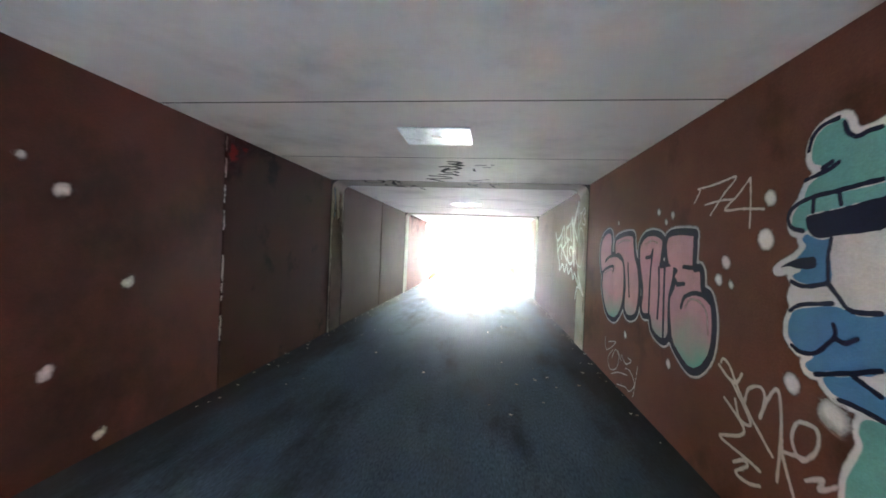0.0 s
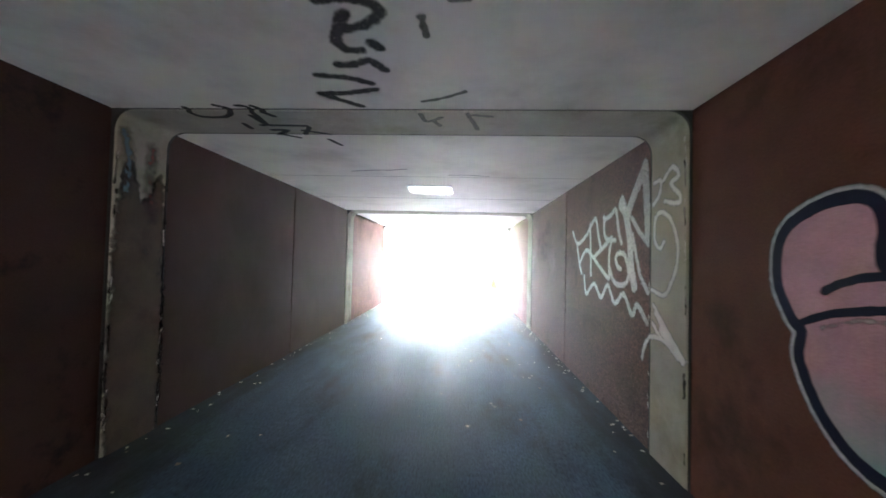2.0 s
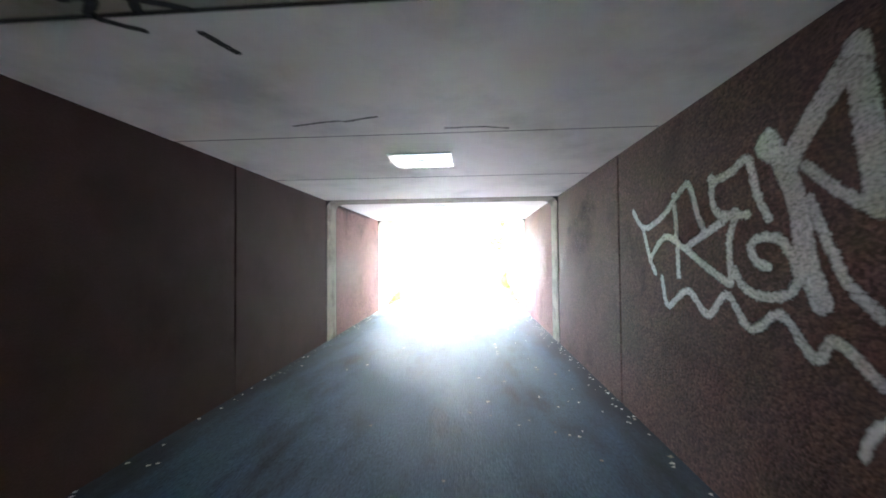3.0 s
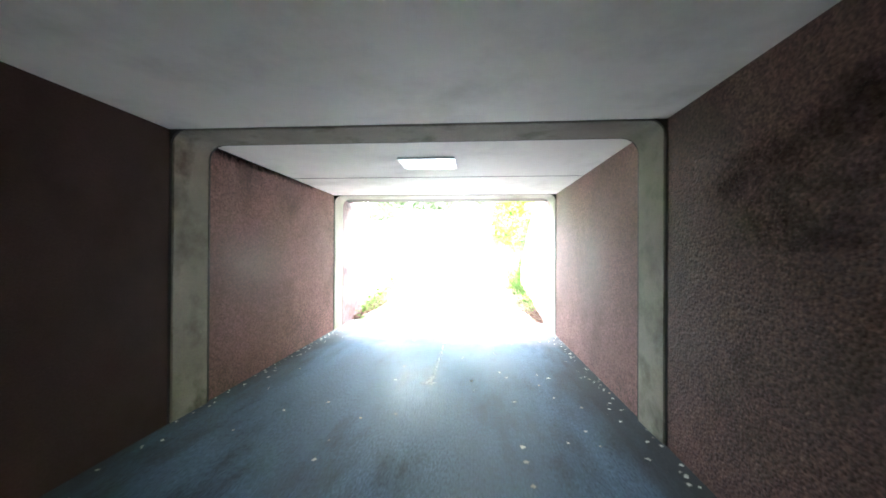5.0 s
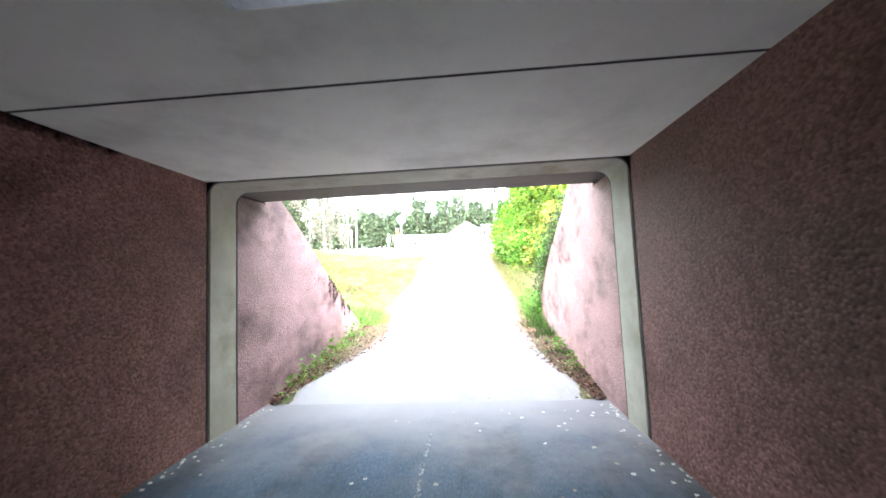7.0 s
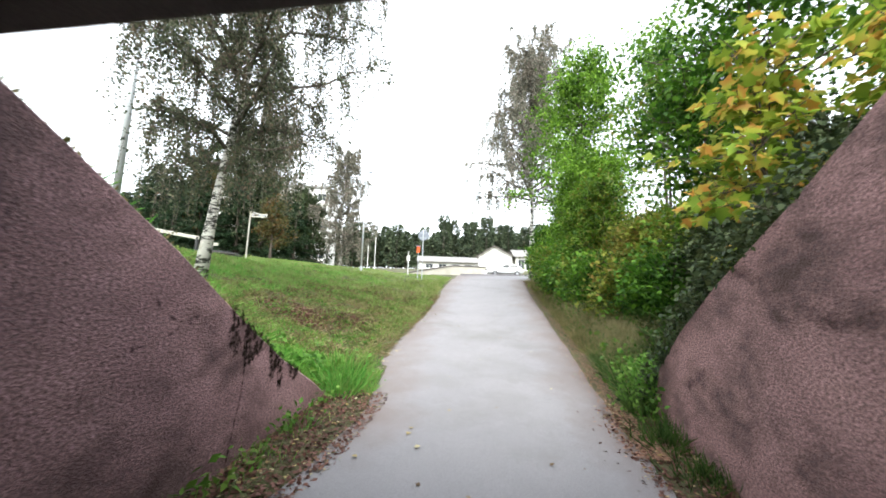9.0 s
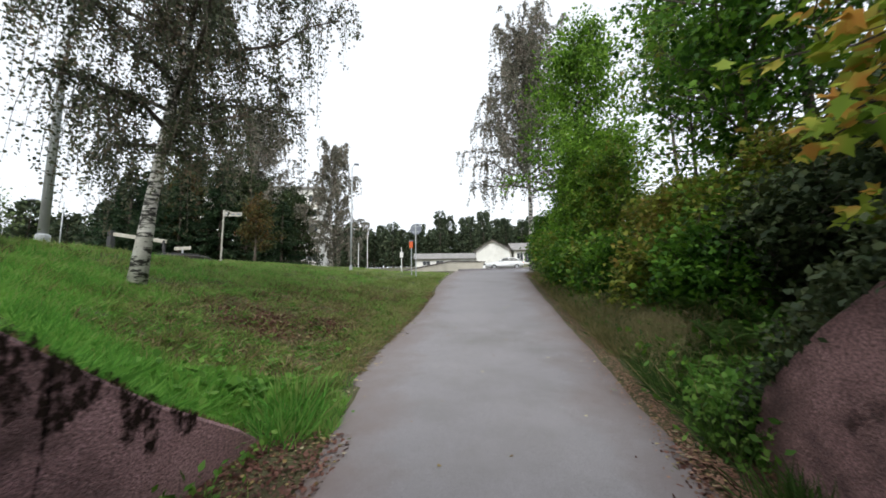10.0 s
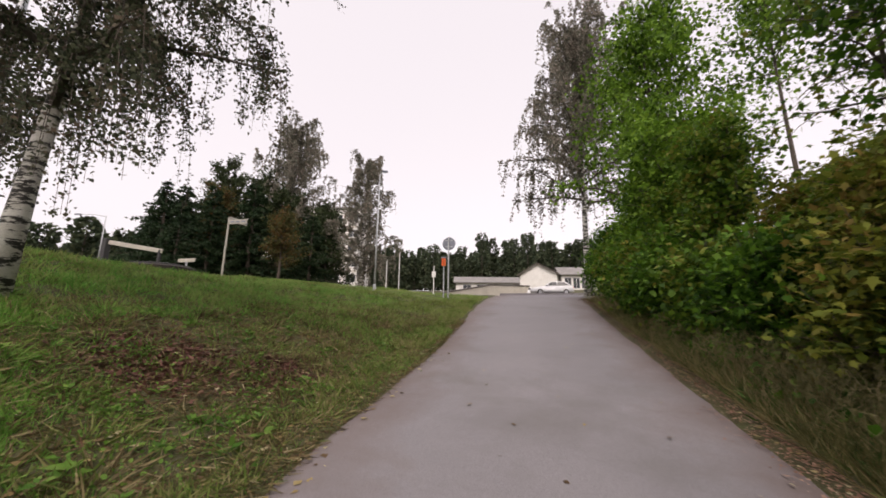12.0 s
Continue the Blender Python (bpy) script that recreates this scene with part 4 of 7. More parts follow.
# scuffs: red overspray by the west joint, white filler along it, pale spots
red_spray = misted(spray("red_overspray", (0.12, 0.016, 0.014)), 0.8, 8, 0.7)
paint_mesh("red_paint_patch", [outline_field([(2.235, 2.575), (2.24, 2.2), (2.36, 2.22), (2.52, 2.36), (2.78, 2.48), (3.1, 2.575)])], 0.0, on_wall(0.003, -1), red_spray, 0.012, 0.04, soft=0.1, label="red overspray patch below the ceiling", category="paint patch")
for strokes in ([[(2.22, 2.56), (2.22, 2.42)]], [[(2.22, 2.33), (2.222, 2.16)]], [[(2.22, 2.06), (2.215, 1.9)]], [[(2.218, 1.8), (2.222, 1.62)]], [[(2.225, 1.35), (2.22, 0.9)]], [[(2.22, 0.74), (2.217, 0.5)]]):
    paint_mesh("filler_strip", [stroke_field(strokes, 0.022)], 0.0, on_wall(0.003, -1), chip, 0.007, 0.016, soft=0.02, label="pale crumbling joint filler on the brown wall", category="filler")["group"] = "crumbling joint filler"
for p, r in (((0.77, 1.79), 0.06), ((1.22, 1.17), 0.055), ((0.71, 0.66), 0.055), ((0.55, 1.95), 0.035), ((1.05, 0.12), 0.05)):
    paint_mesh("chalk_spot", [stroke_field([[p, (p[0] + 0.02, p[1] + 0.01)]], r)], 0.0, on_wall(0.003, -1), dot_spray, 0.009, 0.02, soft=0.05, label="pale splatter spot on the brown wall", category="paint spot")["group"] = "pale spots on the wall"
blue_mist = misted(spray("faded_blue_overspray", (0.16, 0.24, 0.30)), 0.8, 12, 0.6, 0.2)
rose_mist = misted(spray("faded_red_overspray", (0.24, 0.10, 0.09)), 0.8, 12, 0.6, 0.2)
paint_mesh("blue_overspray", [stroke_field([[(4.86, 2.42), (4.9, 2.2), (4.88, 2.0)]], 0.09)], 0.0, on_wall(0.026, -1), blue_mist, 0.014, 0.03, soft=0.09, label="faded blue overspray on the pale rib", category="paint patch")
paint_mesh("red_overspray", [stroke_field([[(5.12, 2.38), (5.1, 2.1), (5.14, 1.8)]], 0.09)], 0.0, on_wall(0.026, -1), rose_mist, 0.014, 0.03, soft=0.09, label="faded red overspray on the pale rib", category="paint patch")
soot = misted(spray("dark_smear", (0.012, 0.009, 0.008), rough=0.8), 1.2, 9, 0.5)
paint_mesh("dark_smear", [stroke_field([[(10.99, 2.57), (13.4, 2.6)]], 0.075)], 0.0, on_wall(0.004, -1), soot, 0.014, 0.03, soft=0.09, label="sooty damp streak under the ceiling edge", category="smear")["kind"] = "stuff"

thin_soot = misted(spray("thin_dark_smear", (0.016, 0.011, 0.009), rough=0.8), 1.6, 7, 1.0, 0.55)
smears = [[(9.86, 1.92), (9.55, 2.0), (9.2, 2.06), (8.85, 2.02)], [(9.6, 1.84), (9.15, 1.82), (8.8, 1.77)], [(9.55, 1.68), (9.1, 1.62)], [(9.0, 2.2), (8.6, 2.14)]]
paint_mesh("dark_smear", [stroke_field(smears, 0.13)], 0.0, on_wall(0.004), thin_soot, 0.016, 0.08, soft=0.2, label="dark sooty smears high on the pebbled wall", category="smear")["kind"] = "stuff"

# the wing walls' open joint, cracks and damp spots
crack = misted(spray("dark_crack", (0.014, 0.010, 0.010), rough=0.85), 1.2, 14, 0.6, 0.3)
paint_mesh("wall_crack", [stroke_field([[(17.83, 1.46), (17.82, 0.95), (17.75, 0.58), (17.7, 0.34)]], 0.014)], 0.0, on_wall(0.004, -1), crack, 0.008, 0.01, soft=0.014, label="narrow open joint in the pebbled wing wall", category="crack")
for line in ([(16.53, 1.34), (16.69, 1.39), (16.97, 1.47), (17.21, 1.59), (17.45, 1.4)], [(16.8, 1.76), (16.95, 1.6), (17.19, 1.53)]):
    paint_mesh("wall_crack", [stroke_field([line], 0.016)], 0.0, on_wall(0.004, -1), crack, 0.008, 0.02, soft=0.024, label="dark branching crack in the pebbled wing wall", category="crack")
paint_mesh("damp_spots", [stroke_field([[(17.14, 1.73), (16.93, 1.7), (16.74, 1.74)], [(17.86, 2.08), (17.55, 1.96)], [(18.4, 1.2), (18.7, 1.0)]], 0.06)], 0.0, on_wall(0.004), thin_soot, 0.014, 0.05, soft=0.1, label="dark damp spots on the pebbled wing wall", category="stain")["kind"] = "stuff"

# chipped paint along the edges of the first rib
edge_dice = random.Random(4)
flake = misted(spray("dark_flaked_edge", (0.015, 0.013, 0.012)), 0.8, 40, 0.4)
for side in (-1, 1):
    for y in (4.795, 5.275):
        for mat, count, word in ((flake, 9, "dark"), (chip, 5, "pale")):
            marks = []
            for k in range(count):
                z = edge_dice.uniform(0.1, 2.3)
                marks.append([(y + edge_dice.uniform(-0.012, 0.012), z), (y + edge_dice.uniform(-0.012, 0.012), z + edge_dice.uniform(0.03, 0.22))])
            paint_mesh("chipped_edge", [stroke_field(marks, 0.013)], 0.0, on_wall(0.0265, side), mat, 0.009, 0.014, soft=0.012, label=f"{word} chipped paint along the rib edge", category="chipped paint")["kind"] = "stuff"

# a film of grime over the west rib, deepened to paint in its shade
grime = misted(spray("brown_grime_and_shade", (0.085, 0.068, 0.055), rough=0.75), 0.9, 4, 0.9, -0.45)
paint_mesh("grime_film", [outline_field([(4.80, 0.01), (5.27, 0.01), (5.27, 1.8), (5.2, 2.2), (5.05, 1.95), (4.92, 2.25), (4.80, 1.85)])], 0.0, on_wall(0.0255, -1), grime, 0.02, 0.05, soft=0.05, label="brown grime over the pale rib, deepened with painted shade", category="grime")["kind"] = "stuff"

# square sheet-metal covers in the ceiling
sheet = material("dull_sheet_metal", (0.42, 0.47, 0.52), (0.55, 0.60, 0.65), 5.0, 0.42, 0.1, 0.3, 30, 0.002, 8, metallic=0.85, stain=(0.25, 0.27, 0.29), stain_scale=4)
for y0, y1 in ((2.03, 2.54), (7.55, 8.1), (11.62, 12.13)):
    cover = thing("ceiling_light", "flat square sheet-metal ceiling light cover with a small centre lens", "ceiling light", "ceiling light covers", at=(0.03, (y0 + y1) / 2, H - 0.007))
    h = (y1 - y0) / 2
    part("cover_plate", box(-0.33, 0.33, -h, h, -0.014, 0.004, 0.004), sheet, cover)
    part("lens", box(-0.045, 0.045, -0.035, 0.035, -0.021, -0.012, 0.003), plain("frosted_lens", (0.75, 0.76, 0.78), 0.3), cover, "small frosted lens")
    for sx in (-1, 1):
        for sy in (-1, 1):
            part("screw", tube([(sx * 0.3, sy * (h - 0.03), -0.012), (sx * 0.3, sy * (h - 0.03), -0.019)], [0.008, 0.006], 6), sheet, cover)

moss = misted(spray("black_moss", (0.022, 0.015, 0.012), rough=0.95), 2.4, 17, 0.5)
drip = random.Random(8)
streaks = []
for k in range(80):
    y = drip.choice((17.68, 17.74, 17.8, 17.95, 18.1, 18.3, 18.42, 18.7)) + drip.gauss(0, 0.05)
    top = float(np.interp(y, [p for p, _ in TOP_W], [z for _, z in TOP_W])) - 0.02
    streaks.append([(y, top), (y + drip.uniform(-0.015, 0.03), top - 0.01 - 0.33 * drip.random() ** 7)])
paint_mesh("moss_streaks", [stroke_field(streaks, 0.05)], 0.0, on_wall(0.003, -1), moss, 0.011, 0.03, soft=0.06, label="black moss blotches under the wing wall's edge", category="moss")["kind"] = "stuff"
worn_line = misted(spray("worn_road_paint", (0.34, 0.36, 0.38), rough=0.6), 1.2, 40, 0.5, 0.35)
paint_mesh("road_marking", [stroke_field([[(0.1, 11.95), (0.1, 12.8)], [(0.11, 12.9), (0.1, 14.6)]], 0.03), stroke_field([[(0.06, 11.75), (0.1, 11.95)], [(0.0, 11.7), (0.12, 11.72)]], 0.05)], 0.0, lambda u, v: (u, v, 0.003), worn_line, 0.012, 0.05, label="worn white painted line on the asphalt floor", category="road marking")["kind"] = "stuff"

# ---- plants ----
rng = np.random.default_rng(5)


def leaf_material(name, colours, glow=0.35, rough=0.55, clump_scale=1.1):
    """Leaf colours picked leaf by leaf, with light passing through."""
    m = bpy.data.materials.new(name)
    m.use_nodes = True
    t = m.node_tree
    out = t.nodes["Principled BSDF"]
    geo = t.nodes.new("ShaderNodeNewGeometry")
    ramp = t.nodes.new("ShaderNodeValToRGB")
    ramp.color_ramp.interpolation = "LINEAR"
    while len(ramp.color_ramp.elements) < len(colours):
        ramp.color_ramp.elements.new(0.5)
    for k, (e, c) in enumerate(zip(ramp.color_ramp.elements, colours)):
        e.position, e.color = k / max(1, len(colours) - 1), (*c, 1)
    where = t.nodes.new("ShaderNodeTexCoord")
    clump = node(t, "ShaderNodeTexNoise", Scale=clump_scale, Detail=2.0)
    t.links.new(where.outputs["Object"], clump.inputs["Vector"])
    spread_of = node(t, "ShaderNodeMapRange", From_Min=0.32, From_Max=0.68, To_Min=-0.32, To_Max=0.32)
    t.links.new(clump.outputs["Fac"], spread_of.inputs["Value"])
    total = t.nodes.new("ShaderNodeMath")
    total.use_clamp = True
    t.links.new(geo.outputs["Random Per Island"], total.inputs[0]), t.links.new(spread_of.outputs[0], total.inputs[1])
    t.links.new(total.outputs[0], ramp.inputs[0])
    t.links.new(ramp.outputs[0], out.inputs["Base Color"])
    out.inputs["Roughness"].default_value = rough
    out.inputs["Specular IOR Level"].default_value = 0.17
    through_leaf = t.nodes.new("ShaderNodeBsdfTranslucent")
    t.links.new(ramp.outputs[0], through_leaf.inputs[0])
    mixed = t.nodes.new("ShaderNodeMixShader")
    mixed.inputs[0].default_value = glow
    t.links.new(out.outputs[0], mixed.inputs[1]), t.links.new(through_leaf.outputs[0], mixed.inputs[2])
    t.links.new(mixed.outputs[0], t.nodes["Material Output"].inputs["Surface"])
    return m


OVAL_LEAF = [(0, 0, 0), (0.32, 0.4, 0.05), (0, 1, -0.08), (-0.32, 0.4, 0.05)]
BLADE = [(-0.045, 0, 0), (0.045, 0, 0), (0.03, 0.55, 0.05), (0.0, 1, 0.13), (-0.03, 0.55, 0.05)]
STALK = [(-0.016, 0, 0), (0.016, 0, 0), (0.01, 0.6, 0.012), (0.0, 1, 0.03), (-0.01, 0.6, 0.012)]
ROUND_LEAF = [(0, 0, 0), (0.35, 0.2, 0.03), (0.45, 0.6, 0.0), (0.2, 0.95, -0.05), (-0.2, 0.95, -0.05), (-0.45, 0.6, 0.0), (-0.35, 0.2, 0.03)]
LOBED_LEAF = [(0, 0, 0), (0.3, 0.08, -0.03), (0.24, 0.26, 0.0), (0.55, 0.5, -0.08), (0.22, 0.56, 0.02), (0, 1, -0.1), (-0.22, 0.56, 0.02), (-0.55, 0.5, -0.08), (-0.24, 0.26, 0.0), (-0.3, 0.08, -0.03)]


def leaf_cloud(name, places, along, sizes, mat, parent=None, shape=OVAL_LEAF, widths=1.0, kind="", label="", category="", flat=0.0):
    """One mesh of leaves: each stands at its place and points along its own way."""
    n = len(places)
    along = along / (np.linalg.norm(along, axis=1, keepdims=True) + 1e-9)
    face = rng.normal(size=(n, 3)) * (1 - flat)
    face[:, 2] += flat * 2
    across = np.cross(along, face)
    across /= np.linalg.norm(across, axis=1, keepdims=True) + 1e-9
    out = np.cross(across, along)
    s = np.asarray(shape)
    k = len(s)
    sizes = np.asarray(sizes).reshape(-1, 1, 1)
    co = places[:, None] + sizes * (s[None, :, :1] * widths * across[:, None] + s[None, :, 1:2] * along[:, None] + s[None, :, 2:] * out[:, None])
    me = bpy.data.meshes.new(name)
    me.vertices.add(n * k)
    me.vertices.foreach_set("co", co.astype(np.float32).ravel())
    me.loops.add(n * k)
    me.loops.foreach_set("vertex_index", np.arange(n * k, dtype=np.int32))
    me.polygons.add(n)
    me.polygons.foreach_set("loop_start", np.arange(0, n * k, k, dtype=np.int32))
    me.update(calc_edges=True)
    me.materials.append(mat)
    ob = new(name, me)
    if parent is not None:
        ob.parent = parent
    return tagged(ob, label, category, kind=kind)


bark_white = material("birch_bark", (0.38, 0.36, 0.33), (0.62, 0.60, 0.56), 2.2, 0.8, 0.08, 0.4, 40, 0.008, 30, stain=(0.03, 0.028, 0.025), stain_scale=3.4, stain_at=(0.49, 0.54), stretch=(1, 1, 3.6))
bark_dark = material("dark_bark", (0.045, 0.035, 0.028), (0.10, 0.08, 0.065), 5.0, 0.9, 0.05, 0.4, 50, 0.012, 25, stretch=(1, 1, 0.4))
birch_leaf = leaf_material("birch_leaf", [(0.040, 0.050, 0.030), (0.070, 0.086, 0.048), (0.108, 0.116, 0.070), (0.145, 0.110, 0.078)], 0.34)
grey_birch_leaf = leaf_material("dull_birch_leaf", [(0.12, 0.12, 0.095), (0.20, 0.195, 0.155), (0.29, 0.25, 0.21)], 0.35)
green_leaf = leaf_material("bright_green_leaf", [(0.044, 0.098, 0.012), (0.120, 0.240, 0.026), (0.220, 0.375, 0.045)], 0.42)
dark_leaf = leaf_material("dark_green_leaf", [(0.022, 0.064, 0.009), (0.060, 0.150, 0.015), (0.120, 0.240, 0.024)], 0.4)
shrub_leaf = leaf_material("shrub_leaf", [(0.032, 0.076, 0.010), (0.080, 0.165, 0.018), (0.150, 0.250, 0.028), (0.19, 0.19, 0.035)], 0.34)
olive_leaf = leaf_material("browning_shrub_leaf", [(0.050, 0.074, 0.012), (0.125, 0.165, 0.024), (0.215, 0.235, 0.036), (0.21, 0.150, 0.040)], 0.42)
dull_leaf = leaf_material("dull_dark_leaf", [(0.022, 0.036, 0.016), (0.042, 0.062, 0.025), (0.070, 0.088, 0.035)], 0.2)
yellow_leaf = leaf_material("autumn_maple_leaf", [(0.10, 0.17, 0.02), (0.14, 0.23, 0.028), (0.19, 0.29, 0.033), (0.23, 0.32, 0.038), (0.28, 0.36, 0.045), (0.44, 0.38, 0.07), (0.46, 0.22, 0.05), (0.36, 0.38, 0.06), (0.25, 0.33, 0.045)], 0.5, clump_scale=2.2)
rust_leaf = leaf_material("rusty_leaf", [(0.052, 0.066, 0.022), (0.09, 0.085, 0.028), (0.15, 0.075, 0.026)], 0.3)
needle = leaf_material("conifer_needles", [(0.010, 0.026, 0.012), (0.021, 0.044, 0.018), (0.033, 0.058, 0.023)], 0.1)
# Greyed, lightened greens: the distance haze is put into these tones.
far_green = leaf_material("far_wood_foliage", [(0.036, 0.055, 0.034), (0.060, 0.082, 0.046), (0.090, 0.108, 0.058)], 0.2)


def tree(name, label, base, height, trunk_r, leaf_mat, bark, limbs=22, limb_len=3.0, start=0.3, rise=0.5, droop=0.25, twig=0.8, hang=0.0,
         twigs=7, leaves=26, leaf=0.07, lean=(0, 0), spread=0.13, seed=1, shape=OVAL_LEAF, group="", taper=0.5, category="tree", flat=0.0, layer=1.0):
    """Trunk, curved limbs, twigs; leaves sit along the twigs, which hang where hang is given."""
    r = np.random.default_rng(seed)
    top = thing(name, label, category, group, at=base)
    n = 9
    trunk = []
    for k in range(n):
        f = k / (n - 1)
        trunk.append(np.array([lean[0] * height * f ** 1.1 + 0.04 * height * 0.12 * math.sin(3.1 * f + seed), lean[1] * height * f ** 1.3 + 0.03 * height * 0.12 * math.cos(4 * f + seed), height * 0.94 * f]))
    radii = [trunk_r * (1.35 if k == 0 else 1.0) * (1 - 0.93 * (k / (n - 1)) ** 0.9) + 0.004 for k in range(n)]
    part("trunk", tube([t - np.array([0, 0, 0.15 if i == 0 else 0]) for i, t in enumerate(trunk)], radii, 10), bark, top, smooth=True)
    if bark is bark_white and trunk_r < 0.13:
        foot = [trunk[0] + (trunk[1] - trunk[0]) * f for f in (-0.08, 0.0, 0.08, 0.18, 0.3)]
        part("rough_foot", tube(foot, [trunk_r * f for f in (2.1, 1.75, 1.45, 1.34, 1.2)], 10), bark_dark, top, "dark cracked bark at the trunk's foot", True)
    wood = bmesh.new()
    spots, ways = [], []

    def along_trunk(f):
        x = f * (n - 1)
        i = min(int(x), n - 2)
        return trunk[i] + (trunk[i + 1] - trunk[i]) * (x - i), radii[i]

    for i in range(limbs):
        f = start + (1 - start) * ((i + r.uniform(0, 0.8)) / limbs) ** 0.9
        f = min(f, 0.985)
        at, rad = along_trunk(f)
        az = i * 2.4 + r.uniform(-0.5, 0.5)
        fall = (f - start) / (1 - start)
        length = limb_len * (1 - fall * taper) * (0.55 + 0.45 * min(1, fall * 5 + 0.3)) * r.uniform(0.75, 1.2)
        el = rise * r.uniform(0.6, 1.3) + 0.35 * fall
        d = np.array([math.cos(az) * math.cos(el), math.sin(az) * math.cos(el), math.sin(el)])
        pts = [at + d * length * s + np.array([0, 0, -droop * length * s * s]) + r.normal(0, 0.03 * length, 3) * (s > 0) for s in (0, 0.3, 0.6, 0.85, 1.0)]
        add_tube(wood, pts, [rad * 0.5 * (1 - 0.85 * s) + 0.004 for s in (0, 0.3, 0.6, 0.85, 1.0)], 5, False)
        for j in range(twigs):
            s = r.uniform(0.06, 1.0)
            k = max(0, min(3, int(np.searchsorted((0, 0.3, 0.6, 0.85, 1.0), s)) - 1))
            seg = ((0, 0.3, 0.6, 0.85, 1.0)[k], (0, 0.3, 0.6, 0.85, 1.0)[k + 1])
            p0 = pts[k] + (pts[k + 1] - pts[k]) * (s - seg[0]) / (seg[1] - seg[0])
            td = r.normal(size=3)
            td = td / np.linalg.norm(td) + d * 0.5
            tl = twig * r.uniform(0.5, 1.3)
            if hang:
                td = td * 0.45
                hl = hang * r.uniform(0.35, 1.2)
                tp = [p0, p0 + td * tl * 0.5 + np.array([0, 0, 0.02]), p0 + td * tl * 0.8 + np.array([0, 0, -hl * 0.45]), p0 + td * tl * 0.9 + np.array([0, 0, -hl])]
            else:
                tp = [p0, p0 + td * tl * 0.5, p0 + td * tl + np.array([0, 0, -0.15 * tl])]
            add_tube(wood, tp, list(np.linspace(0.009, 0.003, len(tp))), 3, False)
            q = r.uniform(0.1, 1.0, leaves) * (len(tp) - 1)
            i0 = np.minimum(q.astype(int), len(tp) - 2)
            tpa = np.array(tp)
            pos = tpa[i0] + (tpa[i0 + 1] - tpa[i0]) * (q - i0)[:, None] + r.normal(0, spread, (leaves, 3)) * ((0.5, 0.5, 0.5) if hang else (1.0, 1.0, layer))
            spots.append(pos)
            w = r.normal(size=(leaves, 3))
            w[:, 2] -= 0.9 if hang else 0.25
            ways.append(w)
    tagged(part("branchwork", wood, bark_dark if bark is bark_white else bark, top), kind="stuff")
    spots, ways = np.concatenate(spots), np.concatenate(ways)
    leaf_cloud("crown", spots, ways, leaf * r.uniform(0.6, 1.3, len(spots)), leaf_mat, top, shape, 1.5 if shape is OVAL_LEAF else 1.0, flat=flat or (0.5 if shape is LOBED_LEAF else 0.0))
    return top


def conifer(name, label, base, height, width, seed, mat=None, group="", pine=False):
    r = np.random.default_rng(seed)
    top = thing(name, label, "tree", group, at=base)
    part("trunk", tube([(0, 0, -0.2), (0.03 * height * 0.3, 0, height * 0.5), (0, 0, height)], [0.02 * height, 0.013 * height, 0.01], 8), bark_dark, top)
    spots, ways, wood = [], [], bmesh.new()
    tiers = int(height * 3)
    for i in range(tiers):
        f = (0.45 if pine else 0.08) + (0.55 if pine else 0.92) * i / tiers
        reach = width * (0.95 + 0.25 * math.sin(i * 2.1)) * ((1 - f) ** 0.75 if not pine else (0.35 + 0.65 * math.sin(math.pi * min(1, (f - 0.4) * 1.5)))) + 0.12
        for k in range(6):
            az = r.uniform(0, 6.283)
            length = reach * r.uniform(0.6, 1.1)
            d = np.array([math.cos(az), math.sin(az), -0.12 if not pine else 0.25])
            p0 = np.array([0, 0, f * height])
            add_tube(wood, [p0, p0 + d * length], [0.02, 0.005], 3, False)
            m = int(16 + 52 * length)
            s = r.uniform(0.12, 1, m)[:, None]
            spots.append(p0 + d * length * s + r.normal(0, 0.1, (m, 3)) * (0.5 + length * 0.3) * (1, 1, 0.55) - np.array([0, 0, 0.12]) * length * s ** 2)
            ways.append(d + r.normal(0, 0.6, (m, 3)))
    tagged(part("branchwork", wood, bark_dark, top), kind="stuff")
    spots, ways = np.concatenate(spots), np.concatenate(ways)
    leaf_cloud("crown", spots, ways, 0.045 * height ** 0.5 * 1.6 * r.uniform(0.6, 1.3, len(spots)), mat or needle, top, OVAL_LEAF, 0.8)
    return top


# the near white-barked birch on the bank
tree("birch_tree", "tall leaning birch with white black-flecked bark and hanging twigs", (-6.98, 22.75, 2.1), 14.5, 0.13, birch_leaf, bark_white, limbs=60, limb_len=3.7,
     start=0.19, rise=0.5, droop=0.36, twig=1.1, hang=1.75, twigs=26, leaves=96, leaf=0.058, lean=(0.15, 0.0), spread=0.13, seed=3, taper=0.35)
# further birches
tree("birch_tree", "tall slim birch with grey hanging foliage", (-23.3, 49.5, 5.2), 16.3, 0.2, grey_birch_leaf, bark_white, 46, 7.6, 0.14, 0.7, 0.3, 1.4, 2.4, 16, 54, 0.15, seed=7, group="birches on the bank")
tree("birch_tree", "slender birch with thin hanging foliage", (-14.0, 46.8, 4.5), 11.4, 0.14, grey_birch_leaf, bark_white, 36, 4.4, 0.06, 0.6, 0.3, 0.8, 1.6, 13, 50, 0.13, seed=9, group="birches on the bank", taper=0.6)
tree("birch_tree", "tall weeping birch with greyish thinning foliage", (3.0, 44.0, 3.6), 19.5, 0.22, grey_birch_leaf, bark_white, 62, 7.4, 0.32, 0.7, 0.34, 1.7, 2.4, 19, 48, 0.13, seed=11, taper=0.42)
